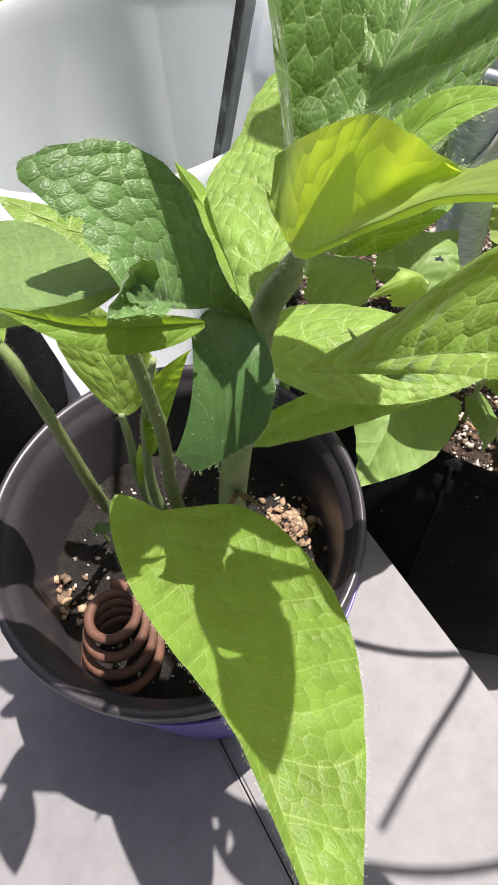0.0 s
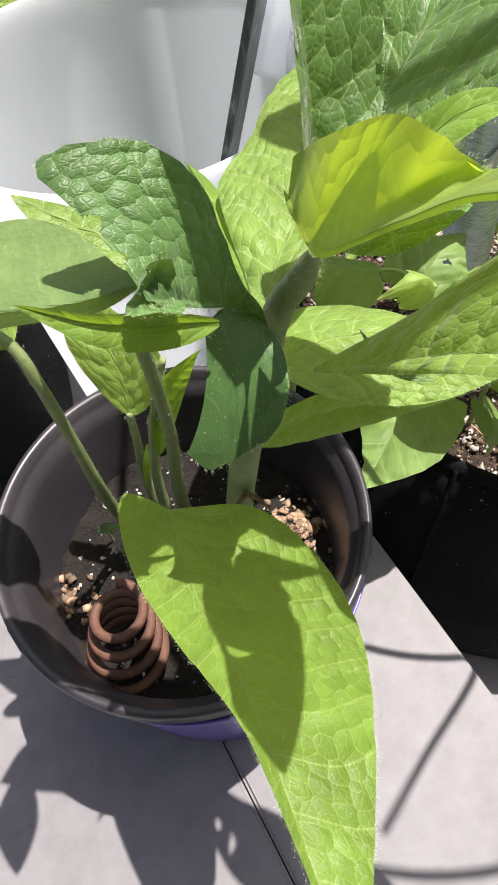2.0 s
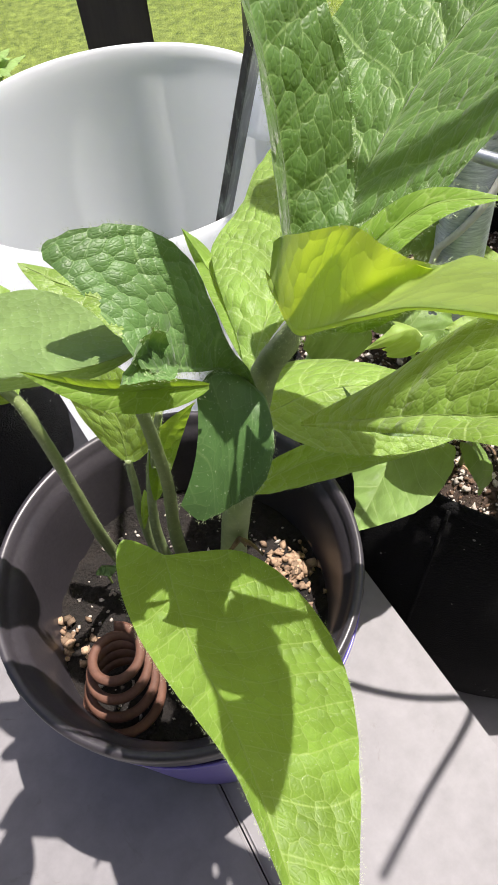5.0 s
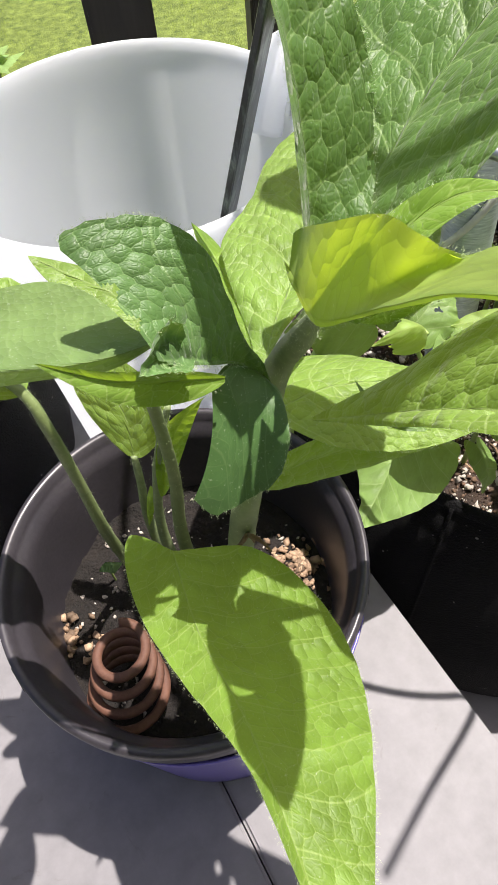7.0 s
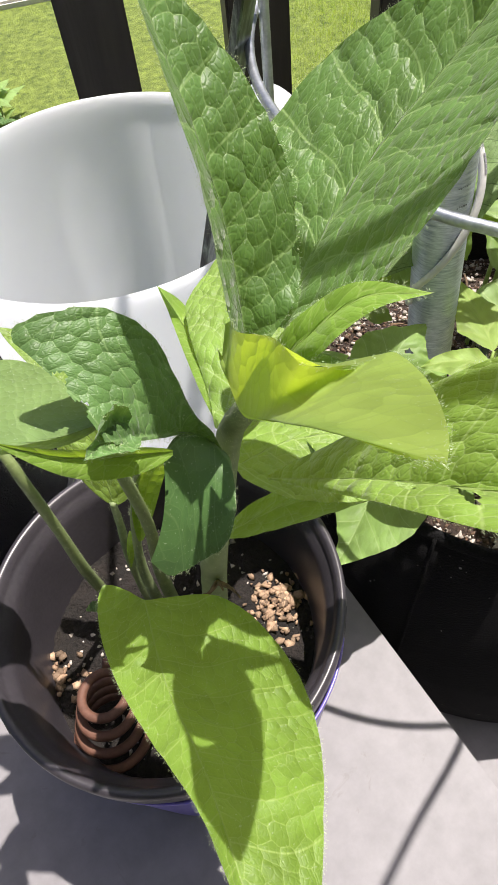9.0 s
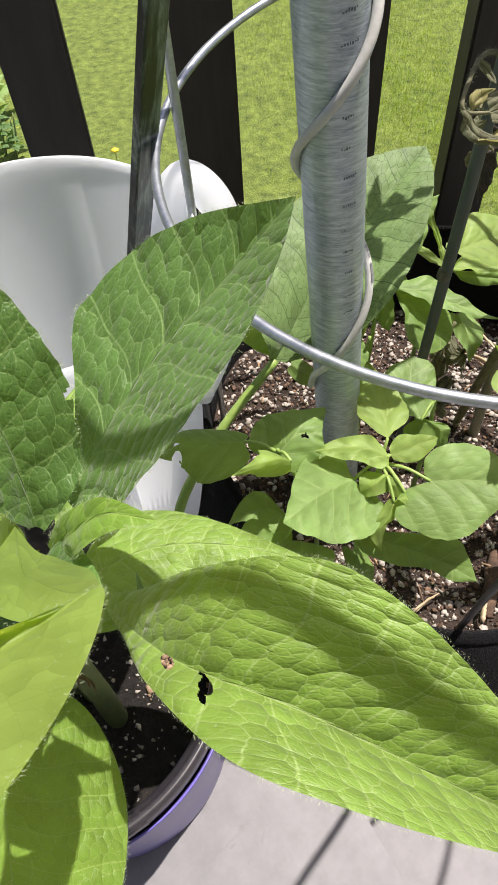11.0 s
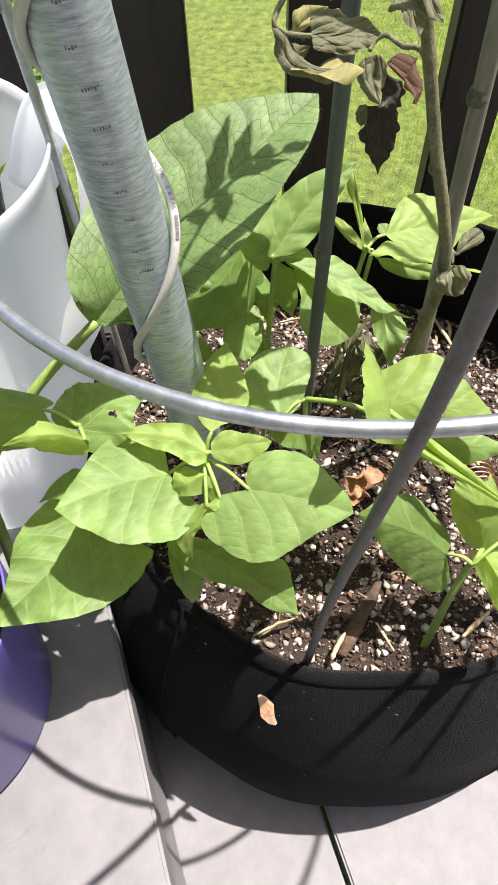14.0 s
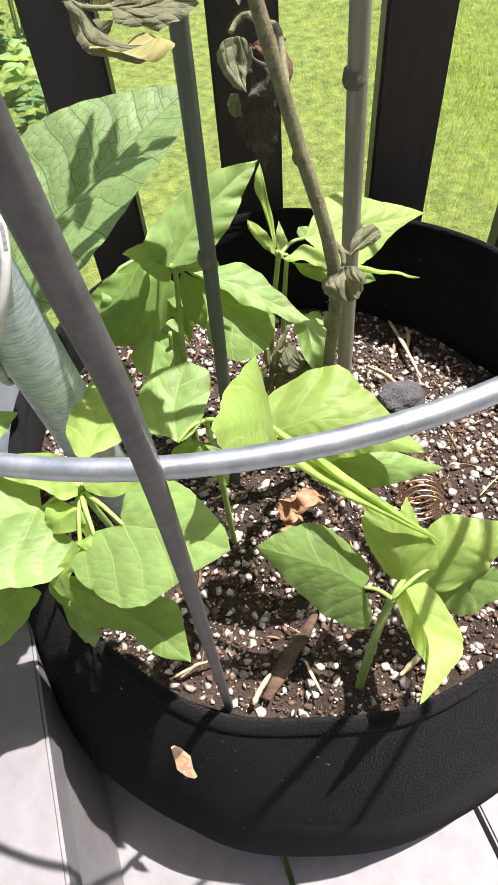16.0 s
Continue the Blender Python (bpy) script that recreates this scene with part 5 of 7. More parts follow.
# shrivelled bits low on the stem
stalk(tomato, M_STEM_DRY, [(0.2794, 0.1128, 0.3876), (0.2813, 0.1098, 0.3855), (0.2817, 0.1066, 0.382)], [0.0013, 0.0011, 0.0009], n=12)
stalk(tomato, M_STEM_DRY, [(0.2793, 0.1111, 0.3864), (0.2816, 0.1109, 0.3851), (0.2841, 0.1112, 0.3829)], [0.0012, 0.001, 0.0008], n=12)
shrivelled(M_WITHERED, [(0.2841, 0.1112, 0.3829), (0.2875, 0.1139, 0.3842), (0.2915, 0.1167, 0.3854), (0.2968, 0.1197, 0.3868)], 20, cup=0.9, crumple=0.0006, edges=[(0.142, (0.2847, 0.1137, 0.3843), (0.2865, 0.1116, 0.3829)), (0.292, (0.2858, 0.1161, 0.3857), (0.2889, 0.1124, 0.3831)), (0.449, (0.2876, 0.1183, 0.3868), (0.2913, 0.1135, 0.3835)), (0.608, (0.29, 0.12, 0.3877), (0.2936, 0.1145, 0.3839)), (0.767, (0.2926, 0.1215, 0.3883), (0.2957, 0.1158, 0.3845)), (0.917, (0.2956, 0.1218, 0.3882), (0.297, 0.1177, 0.3855))])
shrivelled(M_WITHERED, [(0.2817, 0.1066, 0.382), (0.2818, 0.1047, 0.3798), (0.2815, 0.1013, 0.3761), (0.282, 0.0976, 0.3718)], 21, cup=1.3, crumple=0.0006, edges=[(0.091, (0.285, 0.1061, 0.3816), (0.2782, 0.1063, 0.3815)), (0.211, (0.2879, 0.1053, 0.3808), (0.2755, 0.1053, 0.3803)), (0.39, (0.2896, 0.1033, 0.3786), (0.2736, 0.1035, 0.3782)), (0.581, (0.2891, 0.1013, 0.3763), (0.2733, 0.1012, 0.3756)), (0.753, (0.2876, 0.0994, 0.3742), (0.2754, 0.0994, 0.3737)), (0.898, (0.2853, 0.098, 0.3725), (0.2785, 0.0982, 0.3724))])
shrivelled(M_WITHERED, [(0.2882, 0.1097, 0.3769), (0.2871, 0.1079, 0.3754), (0.2849, 0.1056, 0.3733), (0.2821, 0.1026, 0.3706)], 22, cup=-0.9, crumple=0.0006, edges=[(0.114, (0.29, 0.1083, 0.376), (0.2861, 0.1095, 0.3766)), (0.232, (0.2915, 0.107, 0.375), (0.2839, 0.1093, 0.3763)), (0.394, (0.2903, 0.1054, 0.3736), (0.2822, 0.1087, 0.3756)), (0.563, (0.289, 0.1041, 0.3723), (0.2812, 0.1072, 0.3743)), (0.725, (0.2867, 0.1036, 0.3717), (0.2803, 0.1057, 0.373)), (0.864, (0.2844, 0.1031, 0.3711), (0.2811, 0.1042, 0.3718))])
for k, (m, lf, rt) in enumerate((([(0.261, 0.147, 0.3), (0.27, 0.148, 0.285), (0.276, 0.145, 0.26)], (0.264, 0.144, 0.28), (0.281, 0.149, 0.28)),
                                 ([(0.255, 0.156, 0.29), (0.26, 0.15, 0.28), (0.26, 0.149, 0.25)], (0.251, 0.154, 0.275), (0.268, 0.152, 0.275)),
                                 ([(0.25, 0.15, 0.275), (0.249, 0.152, 0.25), (0.252, 0.155, 0.222)], (0.243, 0.15, 0.25), (0.256, 0.154, 0.25)),
                                 ([(0.266, 0.148, 0.262), (0.268, 0.145, 0.24), (0.266, 0.142, 0.218)], (0.26, 0.146, 0.24), (0.275, 0.146, 0.24)))):
    grow(tomato, M_WITHERED, m, lf, rt, kind="bean", roll=1.3, wave=0.03, toothed=0.15, ragged=0.1, quilt=3, crumple=0.0022, seed=23 + k, step=0.0007)
stalk(tomato, M_STEM_DRY, [(0.2648, 0.1552, 0.307), (0.2548, 0.1509, 0.2791), (0.2555, 0.1669, 0.208)], [0.0011, 0.0013, 0.0014], hairy=90, seed=6, n=24)
stalk(tomato, M_STEM_DRY, [(0.2616, 0.1586, 0.2971), (0.246, 0.1482, 0.2647), (0.2474, 0.1691, 0.208)], [0.0009, 0.0011, 0.0012], hairy=90, seed=7, n=24)

# ---- comfrey in the pot ----
comfrey = thing("comfrey_plant", "large hairy comfrey plant with quilted green leaves in the pot", "plant")
stalk(comfrey, M_STEM, [(0.016, -0.016, 0.245), (0.021, -0.022, 0.31), (0.026, -0.029, 0.372), (0.033, -0.029, 0.41), (0.039, -0.030, 0.441), (0.0422, -0.041, 0.463), (0.0422, -0.0475, 0.474)], [0.0056, 0.005, 0.0045, 0.0039, 0.0034, 0.0027, 0.0012], "stem", "thick pale green stem covered in fine hairs", 500, 2, 60, 18)
for k in range(5):
    a = 0.7 * k - 1.2
    shr = tube([(0.026, -0.034, 0.371), (0.026 + 0.004 * math.sin(a), -0.0365, 0.371 + 0.003 * math.cos(a * 1.7)), (0.026 + 0.006 * math.sin(a), -0.037 - 0.001 * k, 0.3695 + 0.005 * math.cos(a))], [0.0009, 0.0006, 0.0003], 10, 6, 0.1, k)
    part("leaf_scar", shr, M_SCAR, comfrey, "brown shrivelled leaf scar")
# broad leaf that reaches to the front
grow(comfrey, M_COMFREY_YOUNG, [(0.002, -0.036, 0.377), (0.005, -0.066, 0.385), (0.013, -0.099, 0.4), (0.019, -0.148, 0.408)], (-0.012, -0.046, 0.383), (0.04, -0.07, 0.388), at=0.13, left2=(0.004, -0.091, 0.4), right2=(0.039, -0.105, 0.399), at2=0.5, base_exp=0.2, tip_exp=0.75, lobe=0.05, cup=0.06, wave=0.004, quilt=0.7, hairy=420, step=0.0006, seed=2, label="long bright green leaf half in shade")
# two upright leaves at the top
grow(comfrey, M_COMFREY, [(0.0523, -0.0349, 0.479), (0.0625, -0.0271, 0.4885), (0.0767, -0.0188, 0.5), (0.0946, -0.013, 0.5134), (0.1104, -0.0119, 0.5292)], edges=[(0, (0.0517, -0.0326, 0.4794), (0.054, -0.0385, 0.4803)), (0.12, (0.0573, -0.0186, 0.4879), (0.0634, -0.0461, 0.4896)), (0.25, (0.0604, -0.001, 0.4974), (0.0725, -0.0473, 0.5017)), (0.42, (0.0672, 0.0048, 0.5032), (0.0796, -0.0461, 0.5097)), (0.58, (0.0799, 0.0058, 0.5123), (0.0895, -0.04, 0.5166)), (0.75, (0.0932, -0.0004, 0.5212), (0.0984, -0.0313, 0.5216)), (0.9, (0.1037, -0.0086, 0.5271), (0.1066, -0.019, 0.526))], cup=-0.05, quilt=0.4, hairy=320, step=0.0005, seed=3, label="broad quilted upright leaf")
grow(comfrey, M_COMFREY, [(0.0449, -0.0387, 0.4778), (0.0456, -0.0306, 0.4976), (0.0438, -0.0253, 0.5137), (0.0407, -0.0175, 0.5278), (0.0374, -0.0071, 0.5425)], edges=[(0, (0.0437, -0.0398, 0.4794), (0.0467, -0.0404, 0.4781)), (0.07, (0.0421, -0.0419, 0.4889), (0.0542, -0.0381, 0.4856)), (0.15, (0.0414, -0.0417, 0.4964), (0.0579, -0.0331, 0.4891)), (0.27, (0.0416, -0.0366, 0.5064), (0.0591, -0.0276, 0.4965)), (0.4, (0.0414, -0.0332, 0.5139), (0.0594, -0.0221, 0.5055)), (0.55, (0.0403, -0.0291, 0.5217), (0.0566, -0.018, 0.5145)), (0.72, (0.0391, -0.0231, 0.5297), (0.0505, -0.0125, 0.5252)), (0.87, (0.0379, -0.0159, 0.5374), (0.0437, -0.0094, 0.5342))], cup=-0.1, quilt=0.4, hairy=320, step=0.0005, seed=4, ragged=0.02, holes=((0.97, 0.2, 0.0016), (0.98, 0.34, 0.0014)), label="upright folded leaf with a nibbled edge")
grow(comfrey, M_COMFREY_YOUNG, [(0.0467, -0.0432, 0.4735), (0.0539, -0.0475, 0.4861), (0.063, -0.051, 0.4959), (0.0731, -0.0569, 0.499)], edges=[(0, (0.0462, -0.0418, 0.4745), (0.048, -0.0455, 0.4744)), (0.2, (0.0504, -0.0424, 0.4832), (0.0526, -0.0514, 0.4832)), (0.5, (0.0588, -0.0453, 0.4933), (0.0586, -0.0552, 0.4936)), (0.8, (0.0675, -0.0515, 0.4986), (0.0678, -0.0565, 0.4987))], cup=0.15, quilt=0.4, hairy=160, step=0.0006, seed=5, label="small narrow young leaf")
grow(comfrey, M_COMFREY, [(0.0448, -0.0491, 0.4764), (0.0515, -0.0559, 0.4835), (0.0599, -0.0623, 0.4897)], (0.0535, -0.0475, 0.4835), (0.0495, -0.0645, 0.4865), at=0.5, cup=0.1, quilt=0.4, hairy=60, step=0.0007, seed=25, label="small leaf below the narrow one")
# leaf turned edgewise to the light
grow(comfrey, M_COMFREY_BACKLIT, [(0.0393, -0.0421, 0.4818), (0.0391, -0.0583, 0.4844), (0.041, -0.0783, 0.5041), (0.0431, -0.0888, 0.5144), (0.0514, -0.1006, 0.5204)], edges=[(0, (0.0389, -0.0405, 0.4822), (0.0414, -0.0378, 0.4856)), (0.06, (0.0385, -0.0441, 0.4815), (0.0425, -0.0395, 0.4876)), (0.13, (0.0389, -0.0478, 0.4808), (0.0407, -0.0538, 0.4986)), (0.25, (0.0393, -0.0578, 0.4824), (0.0434, -0.0688, 0.5098)), (0.36, (0.0405, -0.0677, 0.4921), (0.0451, -0.076, 0.5115)), (0.46, (0.0414, -0.0747, 0.4996), (0.0496, -0.0737, 0.5069)), (0.55, (0.0424, -0.079, 0.5041), (0.0567, -0.0687, 0.5002)), (0.65, (0.0433, -0.0833, 0.5085), (0.0617, -0.0673, 0.4994)), (0.76, (0.0446, -0.0871, 0.5121), (0.0614, -0.0762, 0.5046)), (0.88, (0.0489, -0.0976, 0.5185), (0.058, -0.088, 0.5118)), (0.95, (0.0506, -0.0996, 0.5198), (0.0543, -0.0961, 0.5172))], cup=0.0, quilt=0.1, hairy=260, step=0.0006, seed=6, label="yellow-green leaf lit from behind")
# flap added behind it to complete the shadow on the front leaf
grow(comfrey, M_COMFREY_BACKLIT, [(0.0425, -0.0420, 0.4850), (0.047, -0.058, 0.495), (0.0498, -0.0615, 0.496), (0.0560, -0.066, 0.4975), (0.0617, -0.0673, 0.4994)], edges=[(0.3, (0.0436, -0.0675, 0.508), (0.0478, -0.0500, 0.4855)), (0.55, (0.0496, -0.073, 0.506), (0.0520, -0.0525, 0.4850)), (0.8, (0.0567, -0.0687, 0.4998), (0.0580, -0.0585, 0.4900))], cup=0.0, quilt=0.1, step=0.0007, seed=7, label="added far flap of the backlit leaf, filling out its shadow")
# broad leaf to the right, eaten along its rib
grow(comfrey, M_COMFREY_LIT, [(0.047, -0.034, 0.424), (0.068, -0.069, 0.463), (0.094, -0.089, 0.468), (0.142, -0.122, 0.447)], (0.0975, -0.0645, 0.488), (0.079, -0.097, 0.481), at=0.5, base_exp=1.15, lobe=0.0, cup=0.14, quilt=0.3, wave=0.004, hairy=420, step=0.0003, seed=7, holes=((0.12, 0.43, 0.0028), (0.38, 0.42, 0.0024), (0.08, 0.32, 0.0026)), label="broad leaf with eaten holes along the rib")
grow(comfrey, M_COMFREY, [(0.069, -0.052, 0.434), (0.063, -0.048, 0.434), (0.06, -0.041, 0.433), (0.059, -0.031, 0.432)], (0.061, -0.048, 0.434), (0.064, -0.045, 0.433), at=0.4, quilt=0.3, hairy=60, cup=0.3, step=0.0006, seed=8, label="small folded bract")
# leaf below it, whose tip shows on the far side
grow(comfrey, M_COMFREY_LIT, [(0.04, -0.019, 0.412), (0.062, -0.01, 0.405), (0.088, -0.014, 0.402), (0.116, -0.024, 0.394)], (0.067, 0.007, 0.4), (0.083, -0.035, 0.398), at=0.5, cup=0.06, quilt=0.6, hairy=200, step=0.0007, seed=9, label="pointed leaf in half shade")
grow(comfrey, M_COMFREY_YOUNG, [(0.032, -0.024, 0.383), (0.054, -0.017, 0.378), (0.079, -0.016, 0.375), (0.105, -0.019, 0.373)], (0.063, -0.015, 0.386), (0.065, -0.018, 0.366), at=0.5, cup=0.1, quilt=0.6, hairy=120, step=0.0008, seed=10, label="low leaf seen from its edge")
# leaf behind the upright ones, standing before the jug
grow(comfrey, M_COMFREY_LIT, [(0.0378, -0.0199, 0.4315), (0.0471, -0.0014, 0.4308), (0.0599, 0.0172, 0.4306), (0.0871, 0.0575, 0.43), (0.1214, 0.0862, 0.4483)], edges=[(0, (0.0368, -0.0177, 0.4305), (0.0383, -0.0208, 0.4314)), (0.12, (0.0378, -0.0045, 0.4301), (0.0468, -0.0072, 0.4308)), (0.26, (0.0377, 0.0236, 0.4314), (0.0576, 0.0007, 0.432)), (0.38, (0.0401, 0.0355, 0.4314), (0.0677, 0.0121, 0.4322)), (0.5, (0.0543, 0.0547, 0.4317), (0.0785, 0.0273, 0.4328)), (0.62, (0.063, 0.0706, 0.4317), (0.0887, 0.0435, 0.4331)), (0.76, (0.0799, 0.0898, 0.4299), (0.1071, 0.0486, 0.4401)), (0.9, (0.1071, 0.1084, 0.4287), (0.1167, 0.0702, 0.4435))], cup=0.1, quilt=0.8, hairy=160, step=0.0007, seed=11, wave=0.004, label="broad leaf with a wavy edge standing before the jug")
grow(comfrey, M_COMFREY_YOUNG, [(0.039, -0.0156, 0.4298), (0.0389, 0.0065, 0.4293), (0.0366, 0.0305, 0.4275), (0.0317, 0.0425, 0.435)], edges=[(0, (0.0374, -0.0152, 0.4299), (0.0408, -0.016, 0.4297)), (0.3, (0.0354, 0.0025, 0.4286), (0.0419, 0.0022, 0.4291)), (0.55, (0.0338, 0.0258, 0.4276), (0.041, 0.0223, 0.4284)), (0.8, (0.0328, 0.0434, 0.4264), (0.038, 0.0429, 0.4266))], cup=0.06, quilt=0.7, hairy=90, step=0.0008, seed=13, label="narrow pointed leaf")
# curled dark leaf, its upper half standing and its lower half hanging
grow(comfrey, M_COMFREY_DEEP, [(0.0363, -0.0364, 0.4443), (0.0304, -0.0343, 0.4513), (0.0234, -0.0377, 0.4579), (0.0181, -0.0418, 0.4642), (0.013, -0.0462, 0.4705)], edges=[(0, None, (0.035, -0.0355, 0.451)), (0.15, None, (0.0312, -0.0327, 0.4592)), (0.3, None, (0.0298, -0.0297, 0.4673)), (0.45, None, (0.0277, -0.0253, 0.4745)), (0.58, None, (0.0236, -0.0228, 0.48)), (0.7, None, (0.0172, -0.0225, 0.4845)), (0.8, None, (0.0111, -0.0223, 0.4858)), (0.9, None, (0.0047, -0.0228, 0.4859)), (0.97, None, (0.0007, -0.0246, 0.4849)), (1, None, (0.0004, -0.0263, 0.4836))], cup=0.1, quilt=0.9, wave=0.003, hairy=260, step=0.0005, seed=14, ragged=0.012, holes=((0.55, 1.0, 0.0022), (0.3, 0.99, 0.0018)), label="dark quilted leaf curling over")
grow(comfrey, M_COMFREY_SHADE, [(0.0359, -0.0359, 0.4448), (0.0331, -0.0342, 0.4484), (0.0298, -0.0341, 0.4507), (0.0261, -0.0356, 0.4521), (0.0222, -0.0391, 0.4513)], edges=[(0, None, (0.0373, -0.0414, 0.4458)), (0.12, None, (0.0364, -0.0495, 0.4474)), (0.27, None, (0.0351, -0.0544, 0.4463)), (0.45, None, (0.0325, -0.0579, 0.4417)), (0.62, None, (0.0277, -0.0586, 0.4364)), (0.78, None, (0.0212, -0.0577, 0.432)), (0.92, None, (0.0155, -0.0566, 0.429)), (1, None, (0.0127, -0.0532, 0.4317))], cup=-0.18, quilt=0.15, wave=0.003, hairy=220, step=0.0005, seed=15, ragged=0.012, label="drooping half of the curled leaf with its shade painted in")
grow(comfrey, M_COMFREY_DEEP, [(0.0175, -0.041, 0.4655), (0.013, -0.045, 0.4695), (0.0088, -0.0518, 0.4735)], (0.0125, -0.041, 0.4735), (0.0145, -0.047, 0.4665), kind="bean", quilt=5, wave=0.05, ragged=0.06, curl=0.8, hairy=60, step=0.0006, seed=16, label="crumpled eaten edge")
# pale leaf that reaches out of the plant
grow(comfrey, M_COMFREY_SILK, [(0.0133, -0.0389, 0.4682), (0.002, -0.0375, 0.4655), (-0.0093, -0.0354, 0.4645), (-0.0253, -0.0306, 0.4636), (-0.0443, -0.022, 0.4627)], edges=[(0, (0.0132, -0.0376, 0.4679), (0.0129, -0.0379, 0.4664)), (0.12, (0.0089, -0.0294, 0.4646), (0.0071, -0.0362, 0.462)), (0.25, (0.0046, -0.0201, 0.4639), (0.0007, -0.0345, 0.4589)), (0.42, (-0.0018, -0.0117, 0.4636), (-0.0104, -0.0308, 0.4566)), (0.6, (-0.0118, -0.006, 0.4628), (-0.0214, -0.0286, 0.4556)), (0.8, (-0.0301, -0.0068, 0.4614), (-0.0344, -0.0258, 0.4562))], cup=0.06, quilt=0.25, hairy=260, step=0.0006, seed=17, label="pale silky leaf lit from the side")
# out-of-view leaf, added for the shadow it throws on the deck
grow(comfrey, M_COMFREY_LIT, [(-0.036, -0.022, 0.45), (-0.0385, -0.04, 0.452), (-0.0405, -0.054, 0.45), (-0.043, -0.069, 0.443)], (-0.051, -0.044, 0.45), (-0.0285, -0.046, 0.45), at=0.45, cup=0.05, quilt=0.5, step=0.0009, seed=27, label="unseen leaf added over the pot's side to shade the deck")
grow(comfrey, M_COMFREY_YOUNG, [(0.025, -0.043, 0.458), (0.014, -0.042, 0.46), (0.002, -0.04, 0.462), (-0.011, -0.035, 0.466)], (0.009, -0.045, 0.457), (0.011, -0.042, 0.464), at=0.45, cup=0.1, quilt=0.5, hairy=80, step=0.0008, seed=18, label="yellow-green underside of a leaf")
grow(comfrey, M_COMFREY_LIT, [(0.015, -0.01, 0.44), (0.006, 0.004, 0.445), (-0.003, 0.012, 0.447), (-0.015, 0.022, 0.45)], (-0.006, 0.005, 0.445), (0.005, 0.013, 0.446), at=0.6, quilt=0.8, hairy=60, step=0.0009, seed=19, label="light green leaf before the jug")
# hanging leaf on its own stalk
grow(comfrey, M_COMFREY_LIT, [(-0.007, 0.02, 0.354), (-0.006, 0.027, 0.369), (-0.008, 0.036, 0.382), (-0.014, 0.047, 0.397)], (-0.021, 0.036, 0.376), (0.01, 0.023, 0.37), at=0.36, lobe=0.02, cup=0.08, quilt=0.6, hairy=120, step=0.0008, seed=20, label="leaf on a long stalk in front of the jug")
stalk(comfrey, M_STEM_PALE, [(-0.008, 0.008, 0.247), (-0.01, 0.016, 0.308), (-0.008, 0.019, 0.338), (-0.007, 0.02, 0.354)], [0.0034, 0.0022, 0.0017, 0.0014], hairy=260, seed=4)
stalk(comfrey, M_STEM, [(0.004, -0.002, 0.247), (0.003, 0.001, 0.317), (0.007, -0.005, 0.369), (0.008, -0.019, 0.424), (0.008, -0.03, 0.446), (0.014, -0.04, 0.459)], [0.0036, 0.0028, 0.0023, 0.0018, 0.0015, 0.0012], hairy=520, seed=5, n=40)
stalk(comfrey, M_STEM_PALE, [(-0.002, 0.002, 0.247), (-0.005, 0.007, 0.309), (-0.001, 0.009, 0.347), (0.005, 0.009, 0.374), (0.011, 0.006, 0.395)], [0.0032, 0.0023, 0.0018, 0.0014, 0.0011], hairy=260, seed=6)
grow(comfrey, M_COMFREY_YOUNG, [(0, 0.005, 0.344), (0.007, 0.01, 0.365), (0.014, 0.007, 0.384), (0.023, 0.002, 0.4)], (0.006, 0.007, 0.38), (0.019, 0.004, 0.389), at=0.5, quilt=0.5, step=0.0009, seed=21, label="young inner leaf")
grow(comfrey, M_COMFREY_YOUNG, [(-0.01, 0.01, 0.316), (-0.007, 0.009, 0.332), (-0.004, 0.012, 0.343)], (-0.008, 0.01, 0.332), (-0.004, 0.009, 0.335), quilt=0.2, step=0.0009, seed=22, label="pale leaf sheath")
# stalk that leans out over the rim
stalk(comfrey, M_STEM, [(-0.022, 0.014, 0.245), (-0.0278, 0.014, 0.3), (-0.0276, 0.0095, 0.3296), (-0.0275, 0.0089, 0.3611), (-0.0281, 0.0084, 0.395), (-0.0314, 0.0136, 0.4081), (-0.0434, 0.0229, 0.417)], [0.003, 0.0026, 0.0024, 0.0021, 0.002, 0.0018, 0.0016], hairy=520, seed=7, n=40)
grow(comfrey, M_COMFREY_LIT, [(-0.0312, 0.0134, 0.408), (-0.035, 0.018, 0.413), (-0.045, 0.026, 0.418), (-0.063, 0.04, 0.424)], (-0.03, 0.03, 0.41), (-0.046, 0.014, 0.412), at=0.35, quilt=0.8, hairy=80, step=0.0009, seed=23, label="leaf on the leaning stalk")
grow(comfrey, M_COMFREY_LIT, [(-0.047, 0.01, 0.441), (-0.033, 0.014, 0.445), (-0.023, 0.019, 0.447), (-0.019, 0.019, 0.444)], (-0.03, 0.022, 0.445), (-0.026, 0.012, 0.445), at=0.6, quilt=0.9, step=0.0009, seed=24, label="leaf tip reaching in beside the jug")
# seedling in the soil
seedling = thing("seedling", "tiny grey-green seedling in the pot", "seedling")
sp_ = np.array((-0.0385, 0.022, 0.272))
stalk(seedling, M_STEM_YOUNG, [(sp_[0], sp_[1], 0.246), (sp_[0], sp_[1], sp_[2] - 0.001)], [0.0006, 0.0005], "stem")
grow(seedling, M_WEED, [tuple(sp_), (sp_[0] + 0.003, sp_[1] - 0.003, sp_[2] + 0.002), (sp_[0] + 0.004, sp_[1] - 0.008, sp_[2] + 0.001)], (sp_[0] - 0.002, sp_[1] - 0.005, sp_[2]), (sp_[0] + 0.008, sp_[1] - 0.003, sp_[2]), kind="bean", step=0.0008, seed=3)

